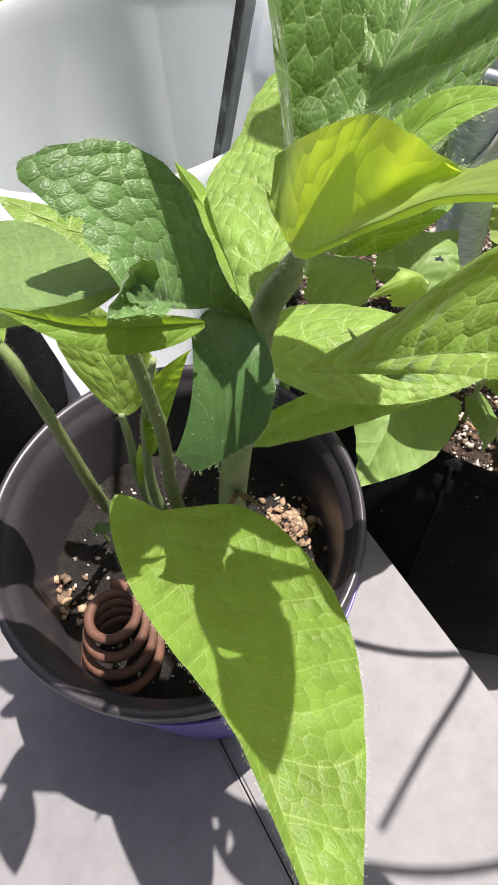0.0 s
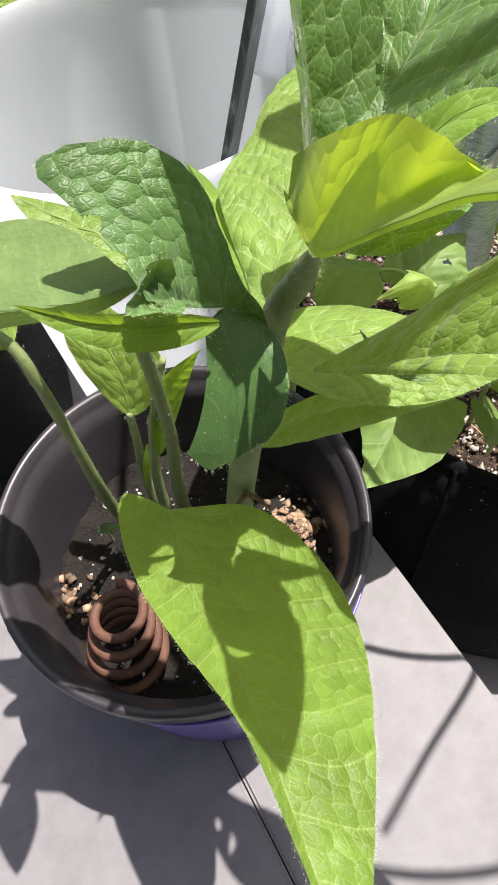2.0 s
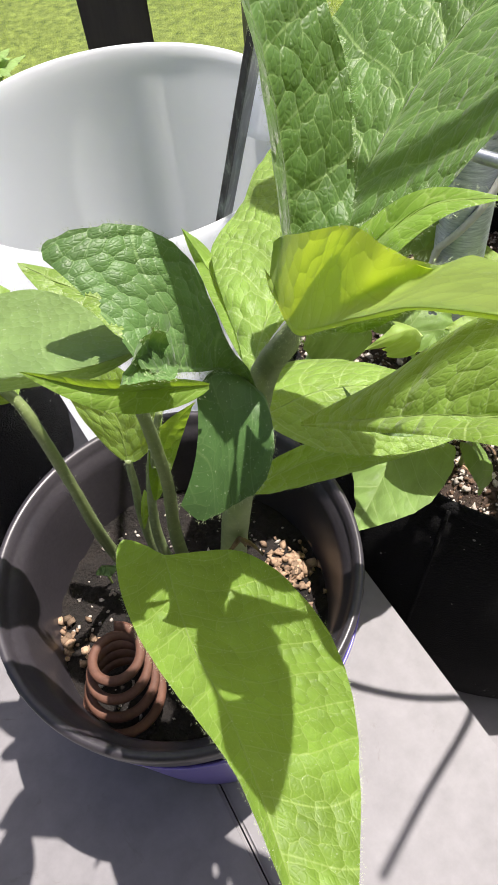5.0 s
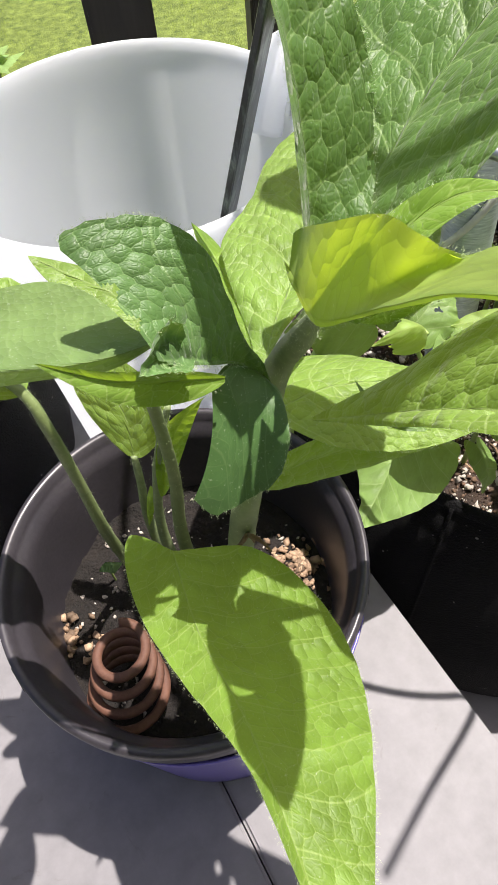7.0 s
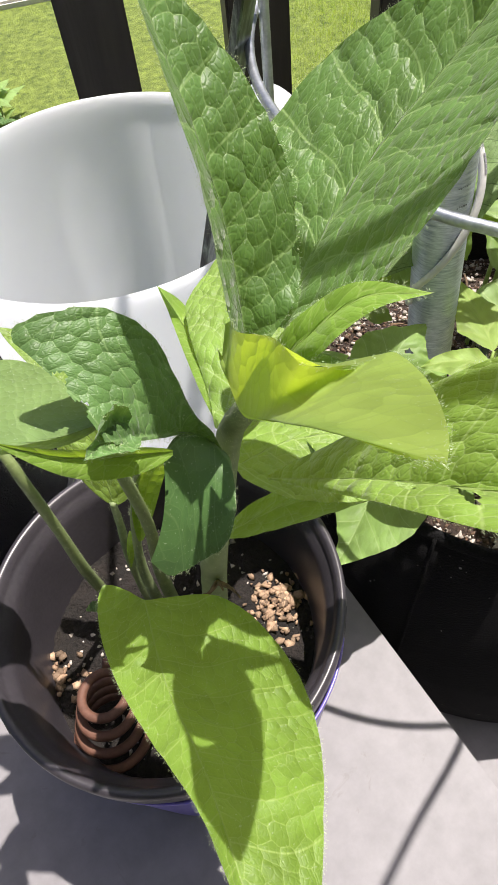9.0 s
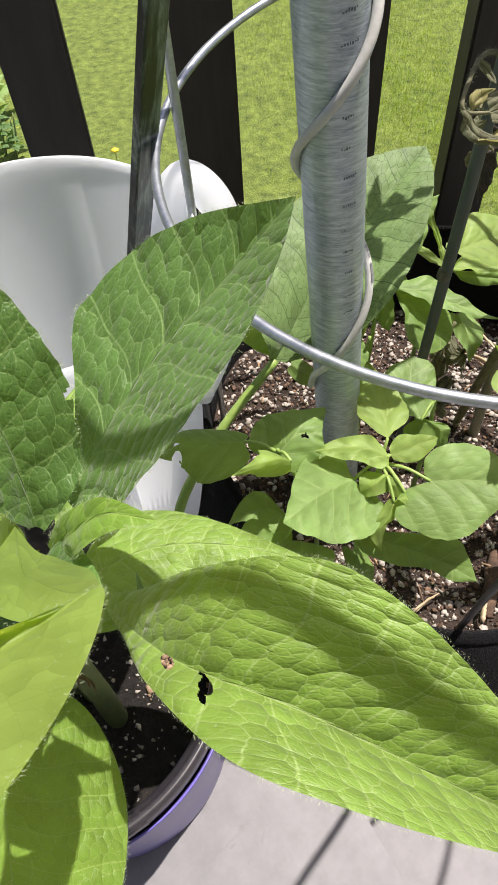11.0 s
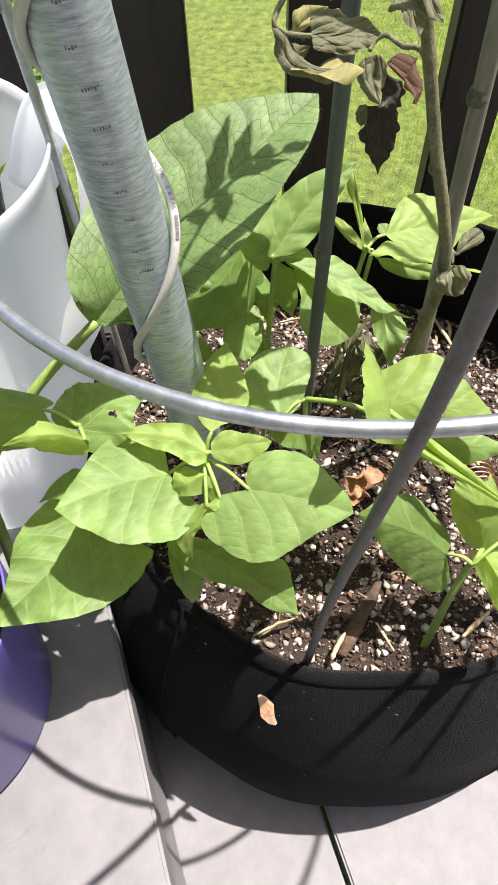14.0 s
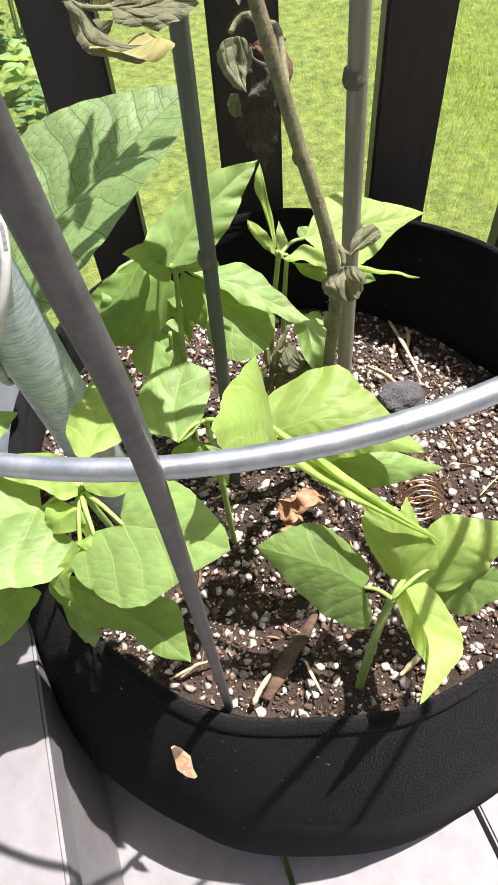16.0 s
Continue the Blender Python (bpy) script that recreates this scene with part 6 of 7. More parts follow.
# ---- comfrey offshoot between jug and bag ----
offshoot = thing("comfrey_offshoot", "comfrey leaf on a hairy stalk behind the conduit pole", "plant")
stalk(offshoot, M_STEM_YOUNG, [(0.055, 0.045, 0.166), (0.062, 0.055, 0.25), (0.070, 0.063, 0.306), (0.098, 0.080, 0.342), (0.1318, 0.0958, 0.3699)], [0.0032, 0.003, 0.0027, 0.0025, 0.0022], hairy=420, seed=9, n=40)
grow(offshoot, M_OFFSHOOT, [(0.1318, 0.0956, 0.3697), (0.1546, 0.1173, 0.3851), (0.184, 0.1374, 0.4017), (0.2081, 0.1538, 0.4133), (0.2303, 0.1702, 0.4224)], edges=[(0, (0.1288, 0.0958, 0.3698), (0.1361, 0.0925, 0.3698)), (0.06, (0.1272, 0.091, 0.3836), (0.1477, 0.0902, 0.3742)), (0.14, (0.1246, 0.0996, 0.3924), (0.1661, 0.0892, 0.3819)), (0.3, (0.1338, 0.1315, 0.403), (0.1846, 0.092, 0.3973)), (0.45, (0.1539, 0.1536, 0.4113), (0.1984, 0.1026, 0.406)), (0.6, (0.179, 0.1658, 0.4199), (0.2114, 0.1199, 0.4134)), (0.75, (0.2022, 0.1696, 0.4223), (0.2233, 0.1413, 0.4165)), (0.9, (0.2207, 0.1708, 0.423), (0.2294, 0.1592, 0.4194))], cup=0.08, quilt=0.8, hairy=160, step=0.0007, seed=31, label="broad grey-green quilted leaf with shadows on it")
grow(offshoot, M_COMFREY_YOUNG, [(0.151, 0.115, 0.349), (0.138, 0.126, 0.356), (0.13, 0.134, 0.355), (0.112, 0.145, 0.354)], (0.129, 0.121, 0.351), (0.134, 0.137, 0.357), quilt=0.5, step=0.0009, seed=32, label="small young leaf")

# ---- bean plants in the grow bag ----
def bean_plant(label):
    return thing("bean_plant", label, "bean plant", "bean plants in the bag")


def bean_leaf(parent, mat, mid, left, right, seed, stalk_from=None, **more):
    opts = dict(kind="bean", base_exp=0.13, tip_exp=0.8, at=0.3, lobe=0.16, cup=0.1, wave=0.018, ragged=0.018, quilt=1.6, step=0.0008)
    opts.update(more)
    c = np.array(mid[0]) + (np.array(mid[-1]) - np.array(mid[0])) * opts["at"]
    if left is not None:
        left, right = (tuple(c + (np.array(q) - c) * 1.08) for q in (left, right))
    else:
        opts["lobe"] = 0.0
    ob = grow(parent, mat, mid, left, right, seed=seed, **opts)
    if stalk_from is not None:
        a, b = np.array(stalk_from), np.array(mid[0])
        stalk(parent, M_STEM_YOUNG, [tuple(a), tuple((a + b) / 2 + np.array((0, 0, 0.003))), tuple(b)], [0.0011, 0.0009, 0.0008], seed=seed, n=12, seg=8)
    return ob


p1 = bean_plant("bean plant with wide pale green leaves over the bag's front rim")
hub1 = (0.174, 0.050, 0.330)
stalk(p1, M_STEM_YOUNG, [(0.180, 0.062, 0.19), (0.178, 0.056, 0.27), hub1], [0.0018, 0.0016, 0.0013], "stem")
bean_leaf(p1, M_BEAN, [(0.1583, 0.0451, 0.328), (0.143, 0.0388, 0.3341), (0.1297, 0.031, 0.3387), (0.1161, 0.0218, 0.3429)], None, None, 1, hub1, edges=[(0, (0.1577, 0.0514, 0.3304), (0.1641, 0.039, 0.323)), (0.1, (0.1547, 0.06, 0.3348), (0.1709, 0.0318, 0.3171)), (0.28, (0.1436, 0.0613, 0.3411), (0.1615, 0.0196, 0.3181)), (0.5, (0.1319, 0.05, 0.3437), (0.1435, 0.0136, 0.3257)), (0.75, (0.1221, 0.0339, 0.3436), (0.1274, 0.0159, 0.335))])
bean_leaf(p1, M_BEAN, [(0.1921, 0.0315, 0.3335), (0.2058, 0.0262, 0.3367), (0.2184, 0.0204, 0.3394), (0.2315, 0.0133, 0.3419)], None, None, 2, hub1, edges=[(0, (0.1904, 0.0363, 0.3342), (0.179, 0.0323, 0.3292)), (0.1, (0.1929, 0.042, 0.3367), (0.1723, 0.0228, 0.3242)), (0.27, (0.2034, 0.0452, 0.3412), (0.1809, 0.0096, 0.3235)), (0.47, (0.2165, 0.0392, 0.344), (0.1976, 0.0018, 0.327)), (0.68, (0.2253, 0.028, 0.3439), (0.2115, 0.0067, 0.3332)), (0.88, (0.2308, 0.019, 0.3433), (0.2239, 0.0106, 0.3386))])
bean_leaf(p1, M_BEAN_YOUNG, [(0.1756, 0.0463, 0.3395), (0.1654, 0.0517, 0.3432), (0.1533, 0.0539, 0.3452), (0.1406, 0.0542, 0.3461)], None, None, 3, hub1, quilt=1.8, wave=0.02, edges=[(0, (0.1749, 0.0497, 0.3414), (0.175, 0.0432, 0.3378)), (0.15, (0.1712, 0.0551, 0.3447), (0.1701, 0.0419, 0.3374)), (0.45, (0.1612, 0.0579, 0.3469), (0.1607, 0.0467, 0.3406)), (0.75, (0.1489, 0.0572, 0.3473), (0.1498, 0.0497, 0.343))])
bean_leaf(p1, M_BEAN_YOUNG, [(0.1771, 0.0472, 0.3388), (0.1864, 0.0484, 0.3393), (0.1945, 0.0499, 0.3401), (0.2028, 0.0504, 0.3401)], None, None, 4, hub1, quilt=1.8, wave=0.015, edges=[(0, (0.1772, 0.0504, 0.3413), (0.1781, 0.0454, 0.3373)), (0.2, (0.182, 0.0542, 0.3441), (0.1833, 0.0435, 0.3355)), (0.5, (0.1914, 0.0534, 0.343), (0.1917, 0.0436, 0.3352)), (0.8, (0.1998, 0.0519, 0.3414), (0.1999, 0.0474, 0.3379))])
bean_leaf(p1, M_BEAN_YOUNG, [(0.1777, 0.0547, 0.343), (0.1815, 0.0711, 0.3427), (0.1836, 0.0883, 0.3424), (0.1854, 0.1073, 0.342)], None, None, 5, hub1, quilt=1.8, wave=0.012, edges=[(0, (0.1742, 0.0584, 0.3429), (0.1822, 0.0578, 0.3429)), (0.2, (0.169, 0.0713, 0.3426), (0.1909, 0.0629, 0.3428)), (0.5, (0.1731, 0.086, 0.3424), (0.1943, 0.0747, 0.3426)), (0.8, (0.1794, 0.1005, 0.3421), (0.1909, 0.0917, 0.3423))])
bean_leaf(p1, M_BEAN_YOUNG, [(0.178, 0.036, 0.33), (0.174, 0.041, 0.332), (0.166, 0.038, 0.33), (0.161, 0.038, 0.322)], (0.165, 0.047, 0.33), (0.174, 0.035, 0.325), 6, hub1, quilt=2)
bean_leaf(p1, M_BEAN_YOUNG, [(0.174, 0.029, 0.325), (0.17, 0.024, 0.32), (0.165, 0.021, 0.315), (0.166, 0.017, 0.3)], (0.163, 0.023, 0.315), (0.175, 0.025, 0.32), 7, hub1, quilt=1.8, wave=0.02)
bean_leaf(p1, M_BEAN_YOUNG, [(0.18, 0.031, 0.328), (0.178, 0.028, 0.33), (0.178, 0.025, 0.328)], (0.175, 0.028, 0.33), (0.182, 0.026, 0.328), 8, hub1, step=0.001)
bean_leaf(p1, M_BEAN_SHADED, [(0.1558, 0.0285, 0.3012), (0.1746, 0.019, 0.2981), (0.1933, 0.0079, 0.294), (0.2106, -0.0061, 0.2881)], None, None, 9, hub1, edges=[(0, (0.1579, 0.0304, 0.3025), (0.1539, 0.0256, 0.2993)), (0.2, (0.1725, 0.0258, 0.3017), (0.1593, 0.0188, 0.2961)), (0.45, (0.1929, 0.0197, 0.3007), (0.1741, 0.01, 0.2929)), (0.7, (0.2068, 0.0133, 0.2988), (0.1895, 0.0042, 0.2914)), (0.85, (0.2093, 0.005, 0.2943), (0.1979, -0.0026, 0.2885))])
bean_leaf(p1, M_BEAN_SHADED, [(0.157, 0.03, 0.28), (0.159, 0.023, 0.275), (0.161, 0.018, 0.265), (0.161, 0.017, 0.25)], (0.154, 0.023, 0.27), (0.167, 0.024, 0.268), 10)

p2 = bean_plant("bean plant with dark crinkled leaves beside the conduit pole")
hub2 = (0.123, 0.059, 0.345)
stalk(p2, M_STEM_YOUNG, [(0.150, 0.062, 0.19), (0.142, 0.058, 0.29), hub2], [0.0017, 0.0014, 0.0011], "stem")
bean_leaf(p2, M_BEAN_SHADED, [(0.123, 0.058, 0.345), (0.132, 0.063, 0.35), (0.139, 0.068, 0.352), (0.152, 0.076, 0.35)], (0.12, 0.075, 0.352), (0.143, 0.055, 0.345), 11, hub2, holes=((0.3, 0.42, 0.0017),), wave=0.02, quilt=1.8, step=0.0003)
bean_leaf(p2, M_BEAN_YOUNG, [(0.127, 0.049, 0.35), (0.12, 0.044, 0.362), (0.111, 0.041, 0.365), (0.098, 0.043, 0.358)], (0.114, 0.041, 0.352), (0.117, 0.048, 0.362), 12, hub2, quilt=1.8, wave=0.03, curl=0.6)
bean_leaf(p2, M_BEAN_SHADED, [(0.108, 0.066, 0.35), (0.095, 0.063, 0.358), (0.081, 0.064, 0.362), (0.066, 0.064, 0.356)], (0.088, 0.051, 0.345), (0.091, 0.07, 0.36), 13, hub2, quilt=1.8, wave=0.02, curl=0.5, holes=((-0.8, 0.75, 0.0035),), step=0.0003)
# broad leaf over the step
bean_leaf(p2, M_BEAN_SHADED, [(0.1199, 0.0353, 0.3005), (0.107, 0.022, 0.2986), (0.0928, 0.0068, 0.2961), (0.0789, -0.0063, 0.2948)], None, None, 14, (0.142, 0.058, 0.29), edges=[(0, (0.1124, 0.0401, 0.3063), (0.1279, 0.0345, 0.2967)), (0.1, (0.1067, 0.0451, 0.3115), (0.1425, 0.0314, 0.2887)), (0.28, (0.0918, 0.0322, 0.3106), (0.1439, 0.0239, 0.284)), (0.5, (0.0868, 0.0153, 0.3034), (0.1278, 0.0072, 0.2816)), (0.75, (0.083, 0.0032, 0.2984), (0.1027, -0.0021, 0.2871))])
bean_leaf(p2, M_BEAN_SHADED, [(0.126, 0.044, 0.3), (0.121, 0.051, 0.302), (0.109, 0.056, 0.302), (0.093, 0.052, 0.298)], (0.111, 0.042, 0.3), (0.116, 0.062, 0.305), 15)

p3 = bean_plant("bean plant with pointed green leaves near the dark cane")
hub3 = (0.212, 0.160, 0.343)
stalk(p3, M_STEM_YOUNG, [(0.205, 0.15, 0.19), (0.208, 0.155, 0.28), hub3], [0.0018, 0.0016, 0.0013], "stem")
stalk(p3, M_STEM_YOUNG, [(0.198, 0.15, 0.19), (0.2, 0.15, 0.27), (0.205, 0.15, 0.315)], [0.0015, 0.0013, 0.001], "stem")
bean_leaf(p3, M_BEAN, [(0.2102, 0.1578, 0.348), (0.2208, 0.1676, 0.3579), (0.2354, 0.1793, 0.369), (0.2552, 0.1908, 0.3779)], None, None, 16, hub3, edges=[(0, (0.2049, 0.1584, 0.3507), (0.2144, 0.1583, 0.3473)), (0.15, (0.1986, 0.1614, 0.3568), (0.2252, 0.1619, 0.3486)), (0.4, (0.2119, 0.173, 0.3683), (0.2398, 0.1723, 0.3579)), (0.7, (0.2331, 0.1847, 0.3771), (0.2482, 0.1825, 0.369))])
bean_leaf(p3, M_BEAN, [(0.2162, 0.1609, 0.3434), (0.236, 0.1554, 0.3386), (0.2545, 0.146, 0.3329), (0.2825, 0.1326, 0.3244)], None, None, 17, hub3, quilt=1.8, edges=[(0.141, (0.2279, 0.1637, 0.3425), (0.2256, 0.1565, 0.3406)), (0.282, (0.2397, 0.1654, 0.3413), (0.234, 0.1505, 0.3374)), (0.426, (0.2503, 0.1619, 0.3387), (0.2426, 0.145, 0.3343)), (0.57, (0.2578, 0.1537, 0.3349), (0.2521, 0.1408, 0.3316)), (0.712, (0.2649, 0.1452, 0.3311), (0.2618, 0.1372, 0.329)), (0.855, (0.2729, 0.1378, 0.3275), (0.2719, 0.1344, 0.3265))])
bean_leaf(p3, M_BEAN, [(0.21, 0.161, 0.344), (0.205, 0.159, 0.352), (0.199, 0.16, 0.355), (0.189, 0.162, 0.355)], (0.199, 0.16, 0.345), (0.205, 0.16, 0.36), 18, hub3)
bean_leaf(p3, M_BEAN_SHADED, [(0.222, 0.1623, 0.3396), (0.2309, 0.1549, 0.3308), (0.2395, 0.1466, 0.3216), (0.2536, 0.1383, 0.3107)], None, None, 19, hub3, quilt=1.8, wave=0.018, edges=[(0.147, (0.2299, 0.1617, 0.3365), (0.2235, 0.1552, 0.3335)), (0.296, (0.2374, 0.1601, 0.3328), (0.2248, 0.1481, 0.3275)), (0.443, (0.2444, 0.1576, 0.3286), (0.2239, 0.1404, 0.3219)), (0.601, (0.2516, 0.1552, 0.3244), (0.2269, 0.1338, 0.3157)), (0.761, (0.2569, 0.1515, 0.3199), (0.2351, 0.1311, 0.311)), (0.898, (0.2569, 0.145, 0.3148), (0.2449, 0.1329, 0.3092))])
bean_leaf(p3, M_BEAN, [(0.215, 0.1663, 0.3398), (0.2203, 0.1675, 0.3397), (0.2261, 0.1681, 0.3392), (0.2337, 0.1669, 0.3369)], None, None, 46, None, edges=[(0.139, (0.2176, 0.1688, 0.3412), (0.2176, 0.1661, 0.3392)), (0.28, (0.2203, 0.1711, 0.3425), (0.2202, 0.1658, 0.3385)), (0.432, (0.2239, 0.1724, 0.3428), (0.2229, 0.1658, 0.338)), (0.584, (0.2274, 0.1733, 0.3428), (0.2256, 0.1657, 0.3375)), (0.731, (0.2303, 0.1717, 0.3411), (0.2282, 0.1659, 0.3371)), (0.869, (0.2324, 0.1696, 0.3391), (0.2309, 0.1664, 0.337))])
bean_leaf(p3, M_BEAN_SHADED, [(0.2142, 0.1666, 0.3388), (0.2168, 0.1649, 0.3303), (0.2188, 0.1627, 0.3205), (0.2223, 0.1592, 0.3066)], None, None, 47, None, edges=[(0.13, (0.2184, 0.1664, 0.3355), (0.2125, 0.1654, 0.3343)), (0.264, (0.2227, 0.1661, 0.3321), (0.2116, 0.1641, 0.3296)), (0.413, (0.2241, 0.1651, 0.327), (0.2119, 0.1629, 0.3244)), (0.565, (0.2252, 0.1638, 0.3217), (0.2126, 0.1616, 0.3192)), (0.717, (0.2252, 0.1623, 0.3163), (0.2149, 0.1605, 0.3142)), (0.866, (0.2246, 0.1608, 0.3111), (0.2178, 0.1596, 0.3097))])
bean_leaf(p3, M_BEAN_SHADED, [(0.1962, 0.1703, 0.3457), (0.188, 0.1631, 0.3361), (0.1775, 0.1557, 0.3258), (0.1634, 0.1446, 0.3109)], None, None, 48, hub3, edges=[(0.127, (0.1878, 0.1693, 0.3428), (0.1985, 0.1644, 0.3398)), (0.268, (0.18, 0.1672, 0.3389), (0.1977, 0.1589, 0.3334)), (0.416, (0.1723, 0.1649, 0.3347), (0.194, 0.154, 0.3273)), (0.57, (0.1662, 0.1613, 0.3295), (0.1885, 0.1497, 0.3215)), (0.724, (0.1614, 0.1566, 0.3235), (0.1808, 0.147, 0.3171)), (0.87, (0.1606, 0.1507, 0.3169), (0.1726, 0.145, 0.3132))])
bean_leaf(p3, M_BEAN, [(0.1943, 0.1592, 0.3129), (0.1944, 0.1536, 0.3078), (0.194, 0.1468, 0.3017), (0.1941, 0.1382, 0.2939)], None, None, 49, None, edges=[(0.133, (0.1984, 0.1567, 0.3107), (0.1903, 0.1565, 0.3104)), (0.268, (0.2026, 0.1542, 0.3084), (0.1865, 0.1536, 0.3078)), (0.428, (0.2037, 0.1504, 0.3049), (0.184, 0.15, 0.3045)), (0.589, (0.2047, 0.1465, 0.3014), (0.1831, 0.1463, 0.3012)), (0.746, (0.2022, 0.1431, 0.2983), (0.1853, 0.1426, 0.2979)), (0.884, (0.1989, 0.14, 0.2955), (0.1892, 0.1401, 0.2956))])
bean_leaf(p3, M_BEAN_SHADED, [(0.201, 0.179, 0.33), (0.192, 0.168, 0.328), (0.182, 0.158, 0.322), (0.161, 0.154, 0.305)], (0.193, 0.163, 0.3), (0.177, 0.168, 0.335), 20, hub3)
bean_leaf(p3, M_BEAN_SHADED, [(0.196, 0.182, 0.29), (0.197, 0.167, 0.288), (0.201, 0.158, 0.285), (0.211, 0.158, 0.27)], (0.185, 0.165, 0.285), (0.207, 0.167, 0.285), 21)
bean_leaf(p3, M_BEAN_SHADED, [(0.198, 0.182, 0.32), (0.206, 0.173, 0.31), (0.209, 0.175, 0.3), (0.21, 0.176, 0.28)], (0.198, 0.183, 0.3), (0.215, 0.178, 0.305), 22)
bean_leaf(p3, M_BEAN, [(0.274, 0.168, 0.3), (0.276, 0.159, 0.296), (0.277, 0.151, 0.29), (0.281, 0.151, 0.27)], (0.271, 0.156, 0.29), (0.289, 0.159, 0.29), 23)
bean_leaf(p3, M_BEAN_SHADED, [(0.161, 0.172, 0.28), (0.166, 0.164, 0.28), (0.171, 0.161, 0.278), (0.177, 0.159, 0.272)], (0.164, 0.158, 0.275), (0.171, 0.168, 0.282), 24)

p4 = bean_plant("bean plant with broad leaves in the middle of the bag")
hub4 = (0.222, 0.09, 0.318)
stalk(p4, M_STEM_YOUNG, [(0.225, 0.092, 0.19), (0.224, 0.09, 0.27), hub4], [0.0018, 0.0016, 0.0012], "stem")
bean_leaf(p4, M_BEAN, [(0.2095, 0.0791, 0.3172), (0.2082, 0.0917, 0.3223), (0.211, 0.1031, 0.3268), (0.2156, 0.1137, 0.3311)], None, None, 25, hub4, edges=[(0, (0.2057, 0.0819, 0.3183), (0.2134, 0.0801, 0.3177)), (0.2, (0.1956, 0.0851, 0.3194), (0.2189, 0.0852, 0.3198)), (0.5, (0.1917, 0.0967, 0.324), (0.2242, 0.097, 0.3245)), (0.8, (0.2008, 0.1103, 0.3295), (0.2245, 0.1086, 0.3292))])
bean_leaf(p4, M_BEAN_SHADED, [(0.212, 0.089, 0.305), (0.218, 0.086, 0.303), (0.223, 0.081, 0.3), (0.228, 0.076, 0.285)], (0.212, 0.079, 0.295), (0.229, 0.084, 0.3), 26, hub4)
bean_leaf(p4, M_BEAN_YOUNG, [(0.25, 0.064, 0.338), (0.2486, 0.0724, 0.3457), (0.2472, 0.0808, 0.3523), (0.246, 0.088, 0.357)], (0.234, 0.040, 0.386), (0.2485, 0.073, 0.3525), 27, (0.251, 0.067, 0.333), cup=0.2, at=0.45)
bean_leaf(p4, M_BEAN_YOUNG, [(0.251, 0.069, 0.333), (0.268, 0.069, 0.338), (0.285, 0.065, 0.335), (0.31, 0.058, 0.325)], (0.276, 0.09, 0.343), (0.276, 0.059, 0.325), 28, (0.251, 0.067, 0.333))
bean_leaf(p4, M_BEAN, [(0.268, 0.068, 0.315), (0.284, 0.065, 0.312), (0.301, 0.064, 0.308), (0.324, 0.066, 0.3)], (0.295, 0.072, 0.312), (0.297, 0.06, 0.3), 29, (0.251, 0.067, 0.333), at=0.5)
stalk(p4, M_STEM_YOUNG, [hub4, (0.238, 0.078, 0.328), (0.251, 0.067, 0.333)], [0.0013, 0.0012, 0.0011])

p5 = bean_plant("young bean plant with bright lime leaves against the bag's wall")
hub5 = (0.262, 0.1763, 0.3344)
stalk(p5, M_STEM_YOUNG, [(0.254, 0.184, 0.185), (0.2575, 0.182, 0.28), hub5], [0.0018, 0.0016, 0.0013], "stem")
stalk(p5, M_STEM_YOUNG, [(0.263, 0.184, 0.185), (0.264, 0.182, 0.28), (0.266, 0.177, 0.33)], [0.0018, 0.0015, 0.0012], "stem")
bean_leaf(p5, M_BEAN_YOUNG, [(0.2769, 0.1944, 0.3304), (0.2934, 0.1996, 0.3294), (0.3136, 0.2047, 0.3276), (0.3445, 0.2135, 0.3257)], None, None, 30, hub5, quilt=1.8, wave=0.006, edges=[(0.115, (0.2821, 0.2051, 0.3343), (0.284, 0.1878, 0.3259)), (0.246, (0.2888, 0.2153, 0.3377), (0.2935, 0.1837, 0.322)), (0.394, (0.2997, 0.2205, 0.3379), (0.304, 0.1823, 0.3192)), (0.543, (0.3108, 0.219, 0.335), (0.3139, 0.1893, 0.3204)), (0.692, (0.3221, 0.2176, 0.332), (0.3229, 0.1985, 0.3229)), (0.845, (0.3333, 0.2158, 0.329), (0.3331, 0.2066, 0.3247))])
bean_leaf(p5, M_BEAN_YOUNG, [(0.2608, 0.175, 0.3359), (0.2597, 0.1845, 0.3448), (0.2579, 0.1939, 0.3536), (0.2565, 0.2077, 0.3666)], None, None, 31, hub5, cup=0.5, edges=[(0.146, (0.2598, 0.1799, 0.3404), (0.2613, 0.1797, 0.3403)), (0.291, (0.2586, 0.1847, 0.345), (0.2612, 0.1845, 0.3448)), (0.435, (0.257, 0.1895, 0.3495), (0.2606, 0.1892, 0.3492)), (0.579, (0.2553, 0.1942, 0.3539), (0.2595, 0.1938, 0.3536)), (0.722, (0.253, 0.1988, 0.3582), (0.2585, 0.1985, 0.3579)), (0.862, (0.2538, 0.2034, 0.3625), (0.2577, 0.2031, 0.3623))])
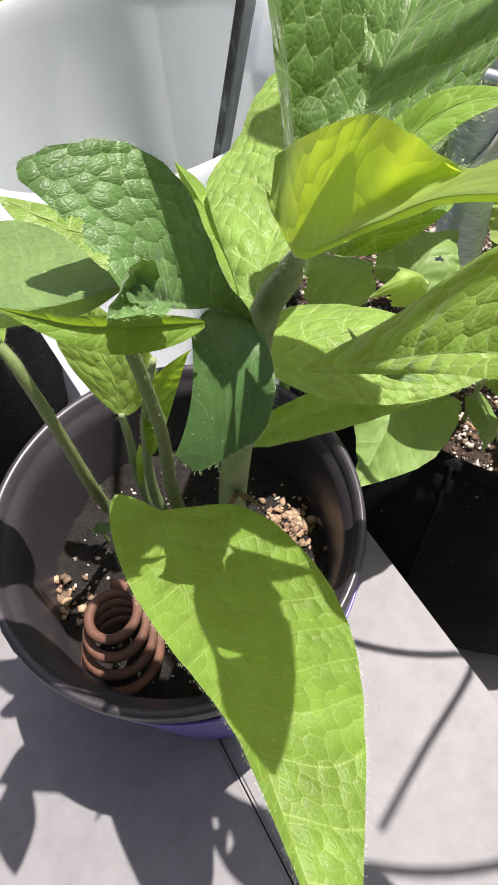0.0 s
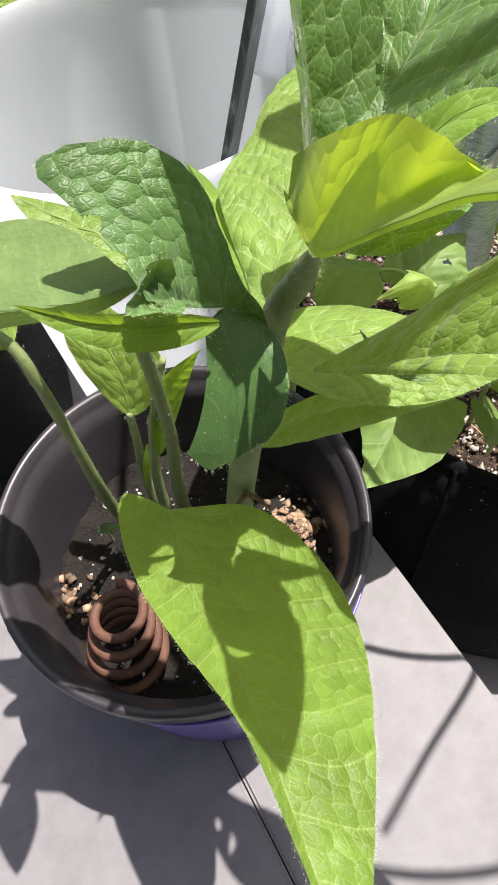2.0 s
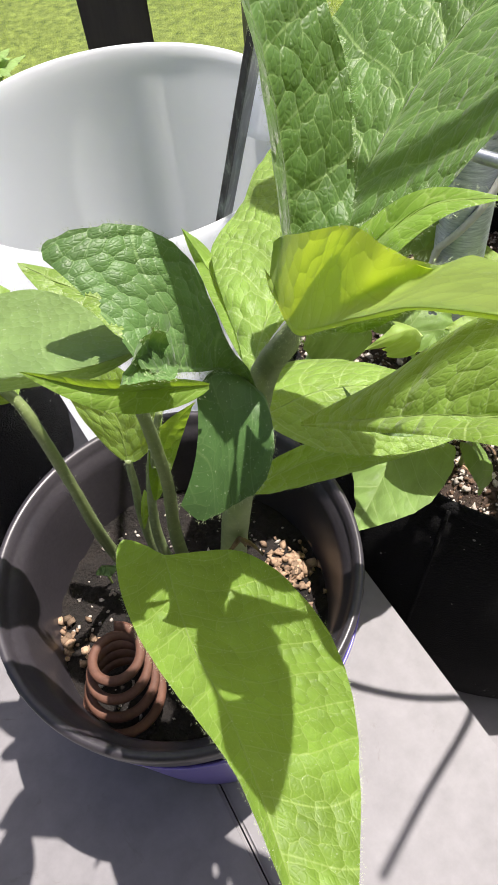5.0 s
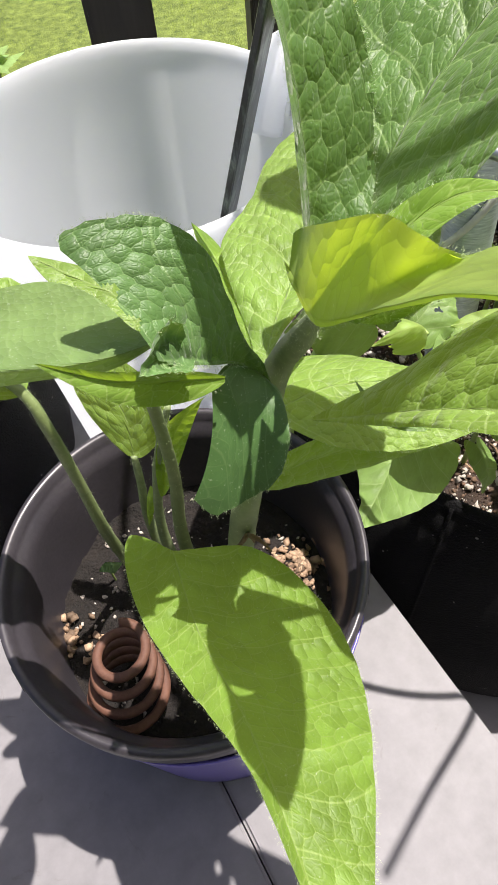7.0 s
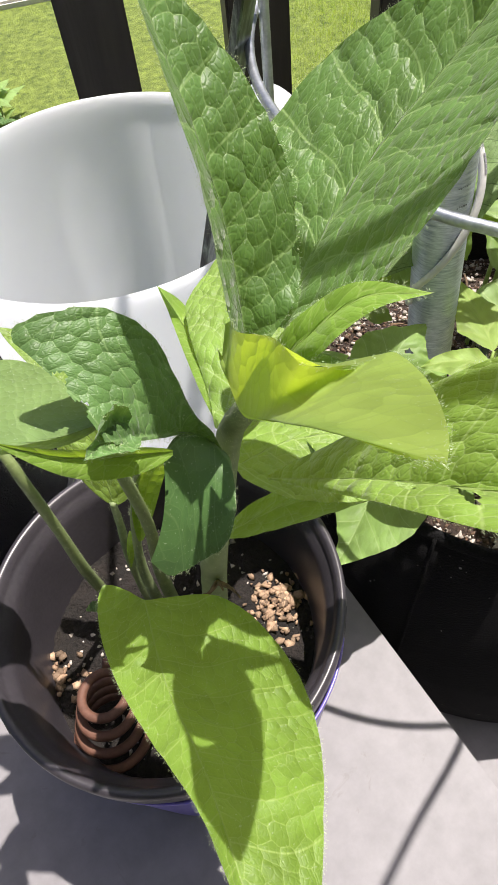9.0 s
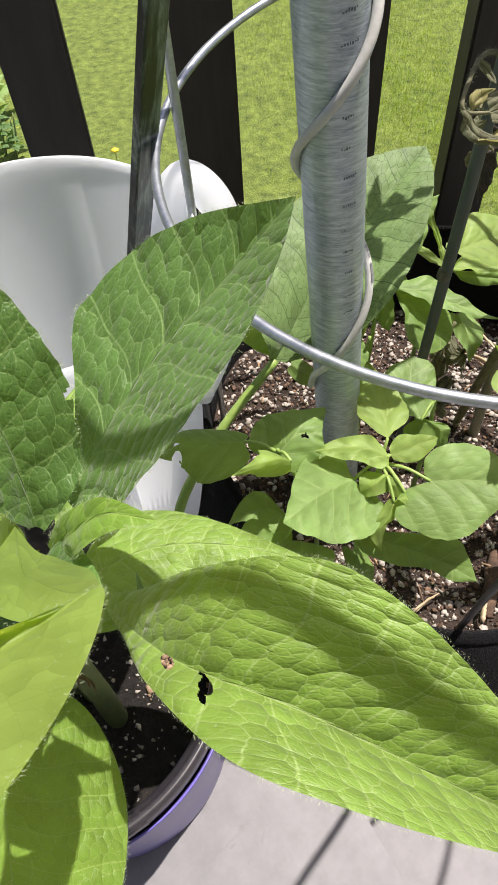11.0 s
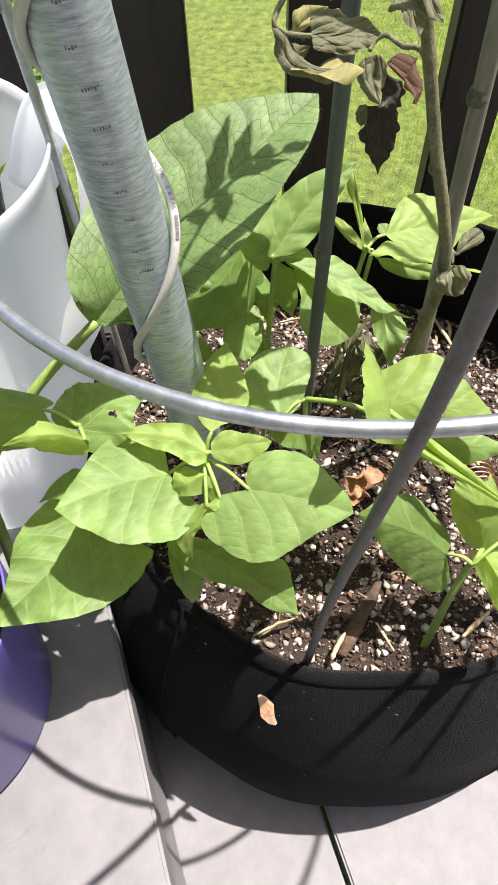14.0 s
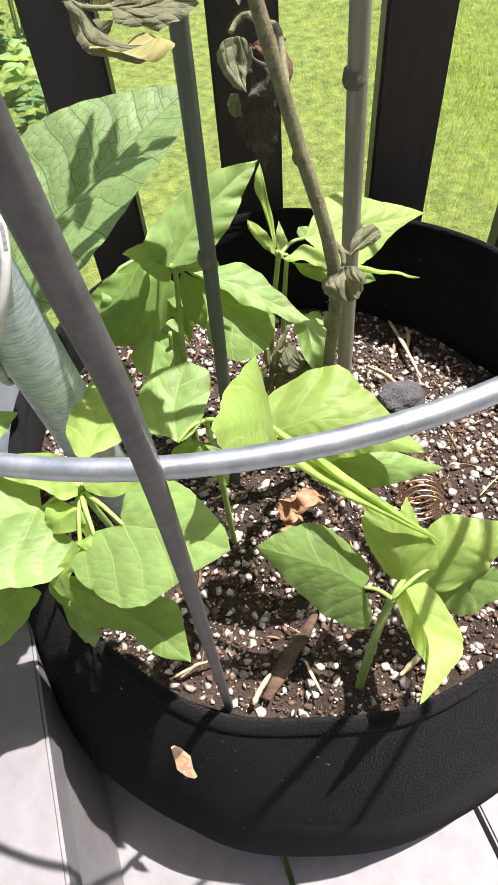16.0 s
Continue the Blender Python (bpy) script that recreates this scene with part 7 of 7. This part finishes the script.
bean_leaf(p5, M_BEAN_YOUNG, [(0.2614, 0.1773, 0.3339), (0.258, 0.1853, 0.3347), (0.2542, 0.1936, 0.3355), (0.2483, 0.2058, 0.3368)], None, None, 32, hub5, edges=[(0.137, (0.2587, 0.1807, 0.3338), (0.2614, 0.1819, 0.3349)), (0.276, (0.2559, 0.1842, 0.3338), (0.2606, 0.1864, 0.3357)), (0.421, (0.2537, 0.1882, 0.334), (0.2587, 0.1907, 0.3362)), (0.567, (0.2516, 0.1922, 0.3344), (0.2569, 0.1951, 0.3367)), (0.713, (0.2498, 0.1966, 0.3349), (0.2543, 0.1989, 0.3368)), (0.859, (0.2483, 0.2011, 0.3356), (0.2515, 0.2025, 0.3369))])
bean_leaf(p5, M_BEAN_YOUNG, [(0.2637, 0.173, 0.3357), (0.2828, 0.171, 0.3338), (0.301, 0.1642, 0.3323), (0.3291, 0.1563, 0.3299)], None, None, 33, hub5, cup=0.3, edges=[(0.139, (0.2737, 0.1827, 0.334), (0.2725, 0.1691, 0.335)), (0.285, (0.2839, 0.1804, 0.3331), (0.2821, 0.1675, 0.3341)), (0.428, (0.2922, 0.1733, 0.3326), (0.2918, 0.1658, 0.3332)), (0.571, (0.3006, 0.1671, 0.3322), (0.301, 0.1631, 0.3324)), (0.714, (0.3103, 0.1637, 0.3314), (0.31, 0.1599, 0.3317)), (0.857, (0.3197, 0.16, 0.3306), (0.3196, 0.1581, 0.3308))])
bean_leaf(p5, M_BEAN_SHADED, [(0.2699, 0.178, 0.3283), (0.2814, 0.1767, 0.3238), (0.2939, 0.1759, 0.32), (0.3123, 0.1749, 0.3147)], None, None, 34, hub5, cup=0.3, edges=[(0.134, (0.2762, 0.1782, 0.3272), (0.2733, 0.1752, 0.3234)), (0.278, (0.2826, 0.1783, 0.3261), (0.2792, 0.174, 0.3202)), (0.423, (0.289, 0.1783, 0.3246), (0.2855, 0.1731, 0.3175)), (0.57, (0.2955, 0.1782, 0.3231), (0.2922, 0.1729, 0.3158)), (0.716, (0.3019, 0.178, 0.3215), (0.299, 0.1731, 0.3147)), (0.863, (0.3083, 0.1775, 0.3194), (0.3058, 0.1737, 0.3142))])
bean_leaf(p5, M_BEAN_YOUNG, [(0.2624, 0.1797, 0.3319), (0.2636, 0.1841, 0.3344), (0.2639, 0.1889, 0.3371), (0.2641, 0.1961, 0.3412)], None, None, 44, hub5, edges=[(0.133, (0.2621, 0.1821, 0.3332), (0.265, 0.1812, 0.3327)), (0.273, (0.2618, 0.1844, 0.3346), (0.2667, 0.1832, 0.3339)), (0.42, (0.2618, 0.1868, 0.3359), (0.2676, 0.1858, 0.3354)), (0.565, (0.262, 0.1892, 0.3373), (0.2668, 0.1884, 0.3369)), (0.711, (0.2624, 0.1915, 0.3386), (0.266, 0.191, 0.3383)), (0.855, (0.2633, 0.1938, 0.3399), (0.265, 0.1935, 0.3398))])
bean_leaf(p5, M_BEAN_SHADED, [(0.2778, 0.1972, 0.3275), (0.2775, 0.1993, 0.3284), (0.2768, 0.2018, 0.3293), (0.275, 0.2046, 0.3303)], None, None, 45, None, edges=[(0.136, (0.2767, 0.1979, 0.3277), (0.2792, 0.1986, 0.3283)), (0.272, (0.2756, 0.1987, 0.3278), (0.2805, 0.2, 0.329)), (0.43, (0.2746, 0.1996, 0.3281), (0.2811, 0.2019, 0.3299)), (0.592, (0.2742, 0.2009, 0.3286), (0.2807, 0.2034, 0.3305)), (0.75, (0.2738, 0.2022, 0.3291), (0.2789, 0.2042, 0.3306)), (0.876, (0.2744, 0.2034, 0.3297), (0.277, 0.2044, 0.3305))])

p6 = bean_plant("small bean plant with lime leaves at the bag's front rim")
hub6 = (0.2935, 0.015, 0.283)
stalk(p6, M_STEM_YOUNG, [(0.283, 0.001, 0.208), (0.289, 0.011, 0.25), (0.294, 0.017, 0.274), hub6], [0.0022, 0.002, 0.0018, 0.0014], "stem")
bean_leaf(p6, M_BEAN_SHADED, [(0.283, 0.021, 0.283), (0.27, 0.023, 0.298), (0.255, 0.026, 0.306), (0.24, 0.031, 0.308)], (0.269, 0.014, 0.272), (0.268, 0.038, 0.305), 35, hub6, at=0.28, cup=0.05)
bean_leaf(p6, M_BEAN_YOUNG, [(0.3, 0.022, 0.284), (0.296, 0.027, 0.3), (0.293, 0.035, 0.31), (0.286, 0.044, 0.317)], (0.284, 0.037, 0.305), (0.311, 0.029, 0.298), 36, hub6)
bean_leaf(p6, M_BEAN_YOUNG, [(0.299, 0.022, 0.284), (0.301, 0.005, 0.29), (0.302, -0.009, 0.291), (0.295, -0.028, 0.287)], (0.298, -0.004, 0.284), (0.315, -0.003, 0.288), 37, hub6)
bean_leaf(p6, M_BEAN_YOUNG, [(0.312, 0.026, 0.288), (0.322, 0.029, 0.296), (0.333, 0.031, 0.298), (0.357, 0.037, 0.295)], (0.319, 0.041, 0.3), (0.332, 0.023, 0.285), 38, hub6)
bean_leaf(p6, M_BEAN_SHADED, [(0.315, 0.029, 0.28), (0.327, 0.025, 0.276), (0.337, 0.024, 0.272), (0.356, 0.024, 0.265)], (0.335, 0.031, 0.28), (0.328, 0.015, 0.26), 39, hub6)
bean_leaf(p6, M_BEAN_YOUNG, [(0.262, 0.049, 0.34), (0.281, 0.037, 0.33), (0.298, 0.031, 0.318), (0.315, 0.03, 0.3)], (0.282, 0.04, 0.332), (0.28, 0.036, 0.327), 40, at=0.5, cup=0.3)
bean_leaf(p6, M_BEAN_YOUNG, [(0.304, 0.031, 0.3), (0.302, 0.038, 0.308), (0.302, 0.042, 0.31), (0.302, 0.046, 0.312)], (0.299, 0.039, 0.308), (0.306, 0.036, 0.304), 41)

# ---- weeds on the lawn ----
def weed(name, label, centre, spread, count, size, seed, mat=None, tall=0.2):
    g = np.random.default_rng(seed)
    w = thing(name, label, "weed", "weeds in the lawn")
    for k in range(count):
        a = g.uniform(0, 6.283)
        r = spread * math.sqrt(g.random())
        b = np.array((centre[0] + r * math.cos(a), centre[1] + r * math.sin(a), LAWN + g.uniform(0.02, tall)))
        d = np.array((math.cos(a + g.normal(0, 0.6)), math.sin(a + g.normal(0, 0.6)), g.uniform(-0.2, 0.4))) * size * g.uniform(0.6, 1.2)
        s = np.cross(d, (0, 0, 1)); s = s / np.linalg.norm(s) * size * 0.33
        grow(w, mat or M_WEED, [tuple(b), tuple(b + d * 0.5 + np.array((0, 0, size * 0.12))), tuple(b + d)], tuple(b + d * 0.4 - s), tuple(b + d * 0.4 + s), kind="bean", step=0.012, seed=k + seed, toothed=0.2)
    for k in range(max(3, count // 8)):
        a = g.uniform(0, 6.283); r = spread * 0.7 * math.sqrt(g.random())
        x, y = centre[0] + r * math.cos(a), centre[1] + r * math.sin(a)
        stalk(w, M_STEM, [(x, y, LAWN - 0.01), (x + 0.01, y, LAWN + tall * 0.5), (x + 0.02, y + 0.01, LAWN + tall)], [0.004, 0.003, 0.002], "stem", n=8, seg=6)
    return w


weed("leafy_weed", "bushy dark green weeds at the lawn's edge", (-0.46, 2.42), 0.11, 70, 0.055, 1, None, 0.3)
weed("leafy_weed", "broad-leaved pale green weed in the lawn", (-0.33, 2.08), 0.07, 26, 0.075, 2, M_BEAN, 0.14)
weed("leafy_weed", "low dark green weed in the lawn", (-0.275, 1.85), 0.075, 44, 0.045, 5, None, 0.12)
for k, (x, y) in enumerate(((-0.15, 1.96), (0.06, 1.7), (-0.5, 2.0))):
    fl = thing("dandelion", "yellow dandelion flower in the lawn", "flower", "dandelions")
    bmf = bmesh.new()
    bmesh.ops.create_uvsphere(bmf, u_segments=14, v_segments=8, radius=0.011)
    for v in bmf.verts:
        v.co.z = v.co.z * 0.45 + 0.0015 * math.sin(9 * math.atan2(v.co.y, v.co.x))
        v.co += Vector((x, y, LAWN + 0.05))
    part("petals", bmf, M_FLOWER, fl)
    stalk(fl, M_STEM, [(x, y, LAWN - 0.01), (x, y, LAWN + 0.05)], [0.0015, 0.0012], "stem", n=4, seg=6)
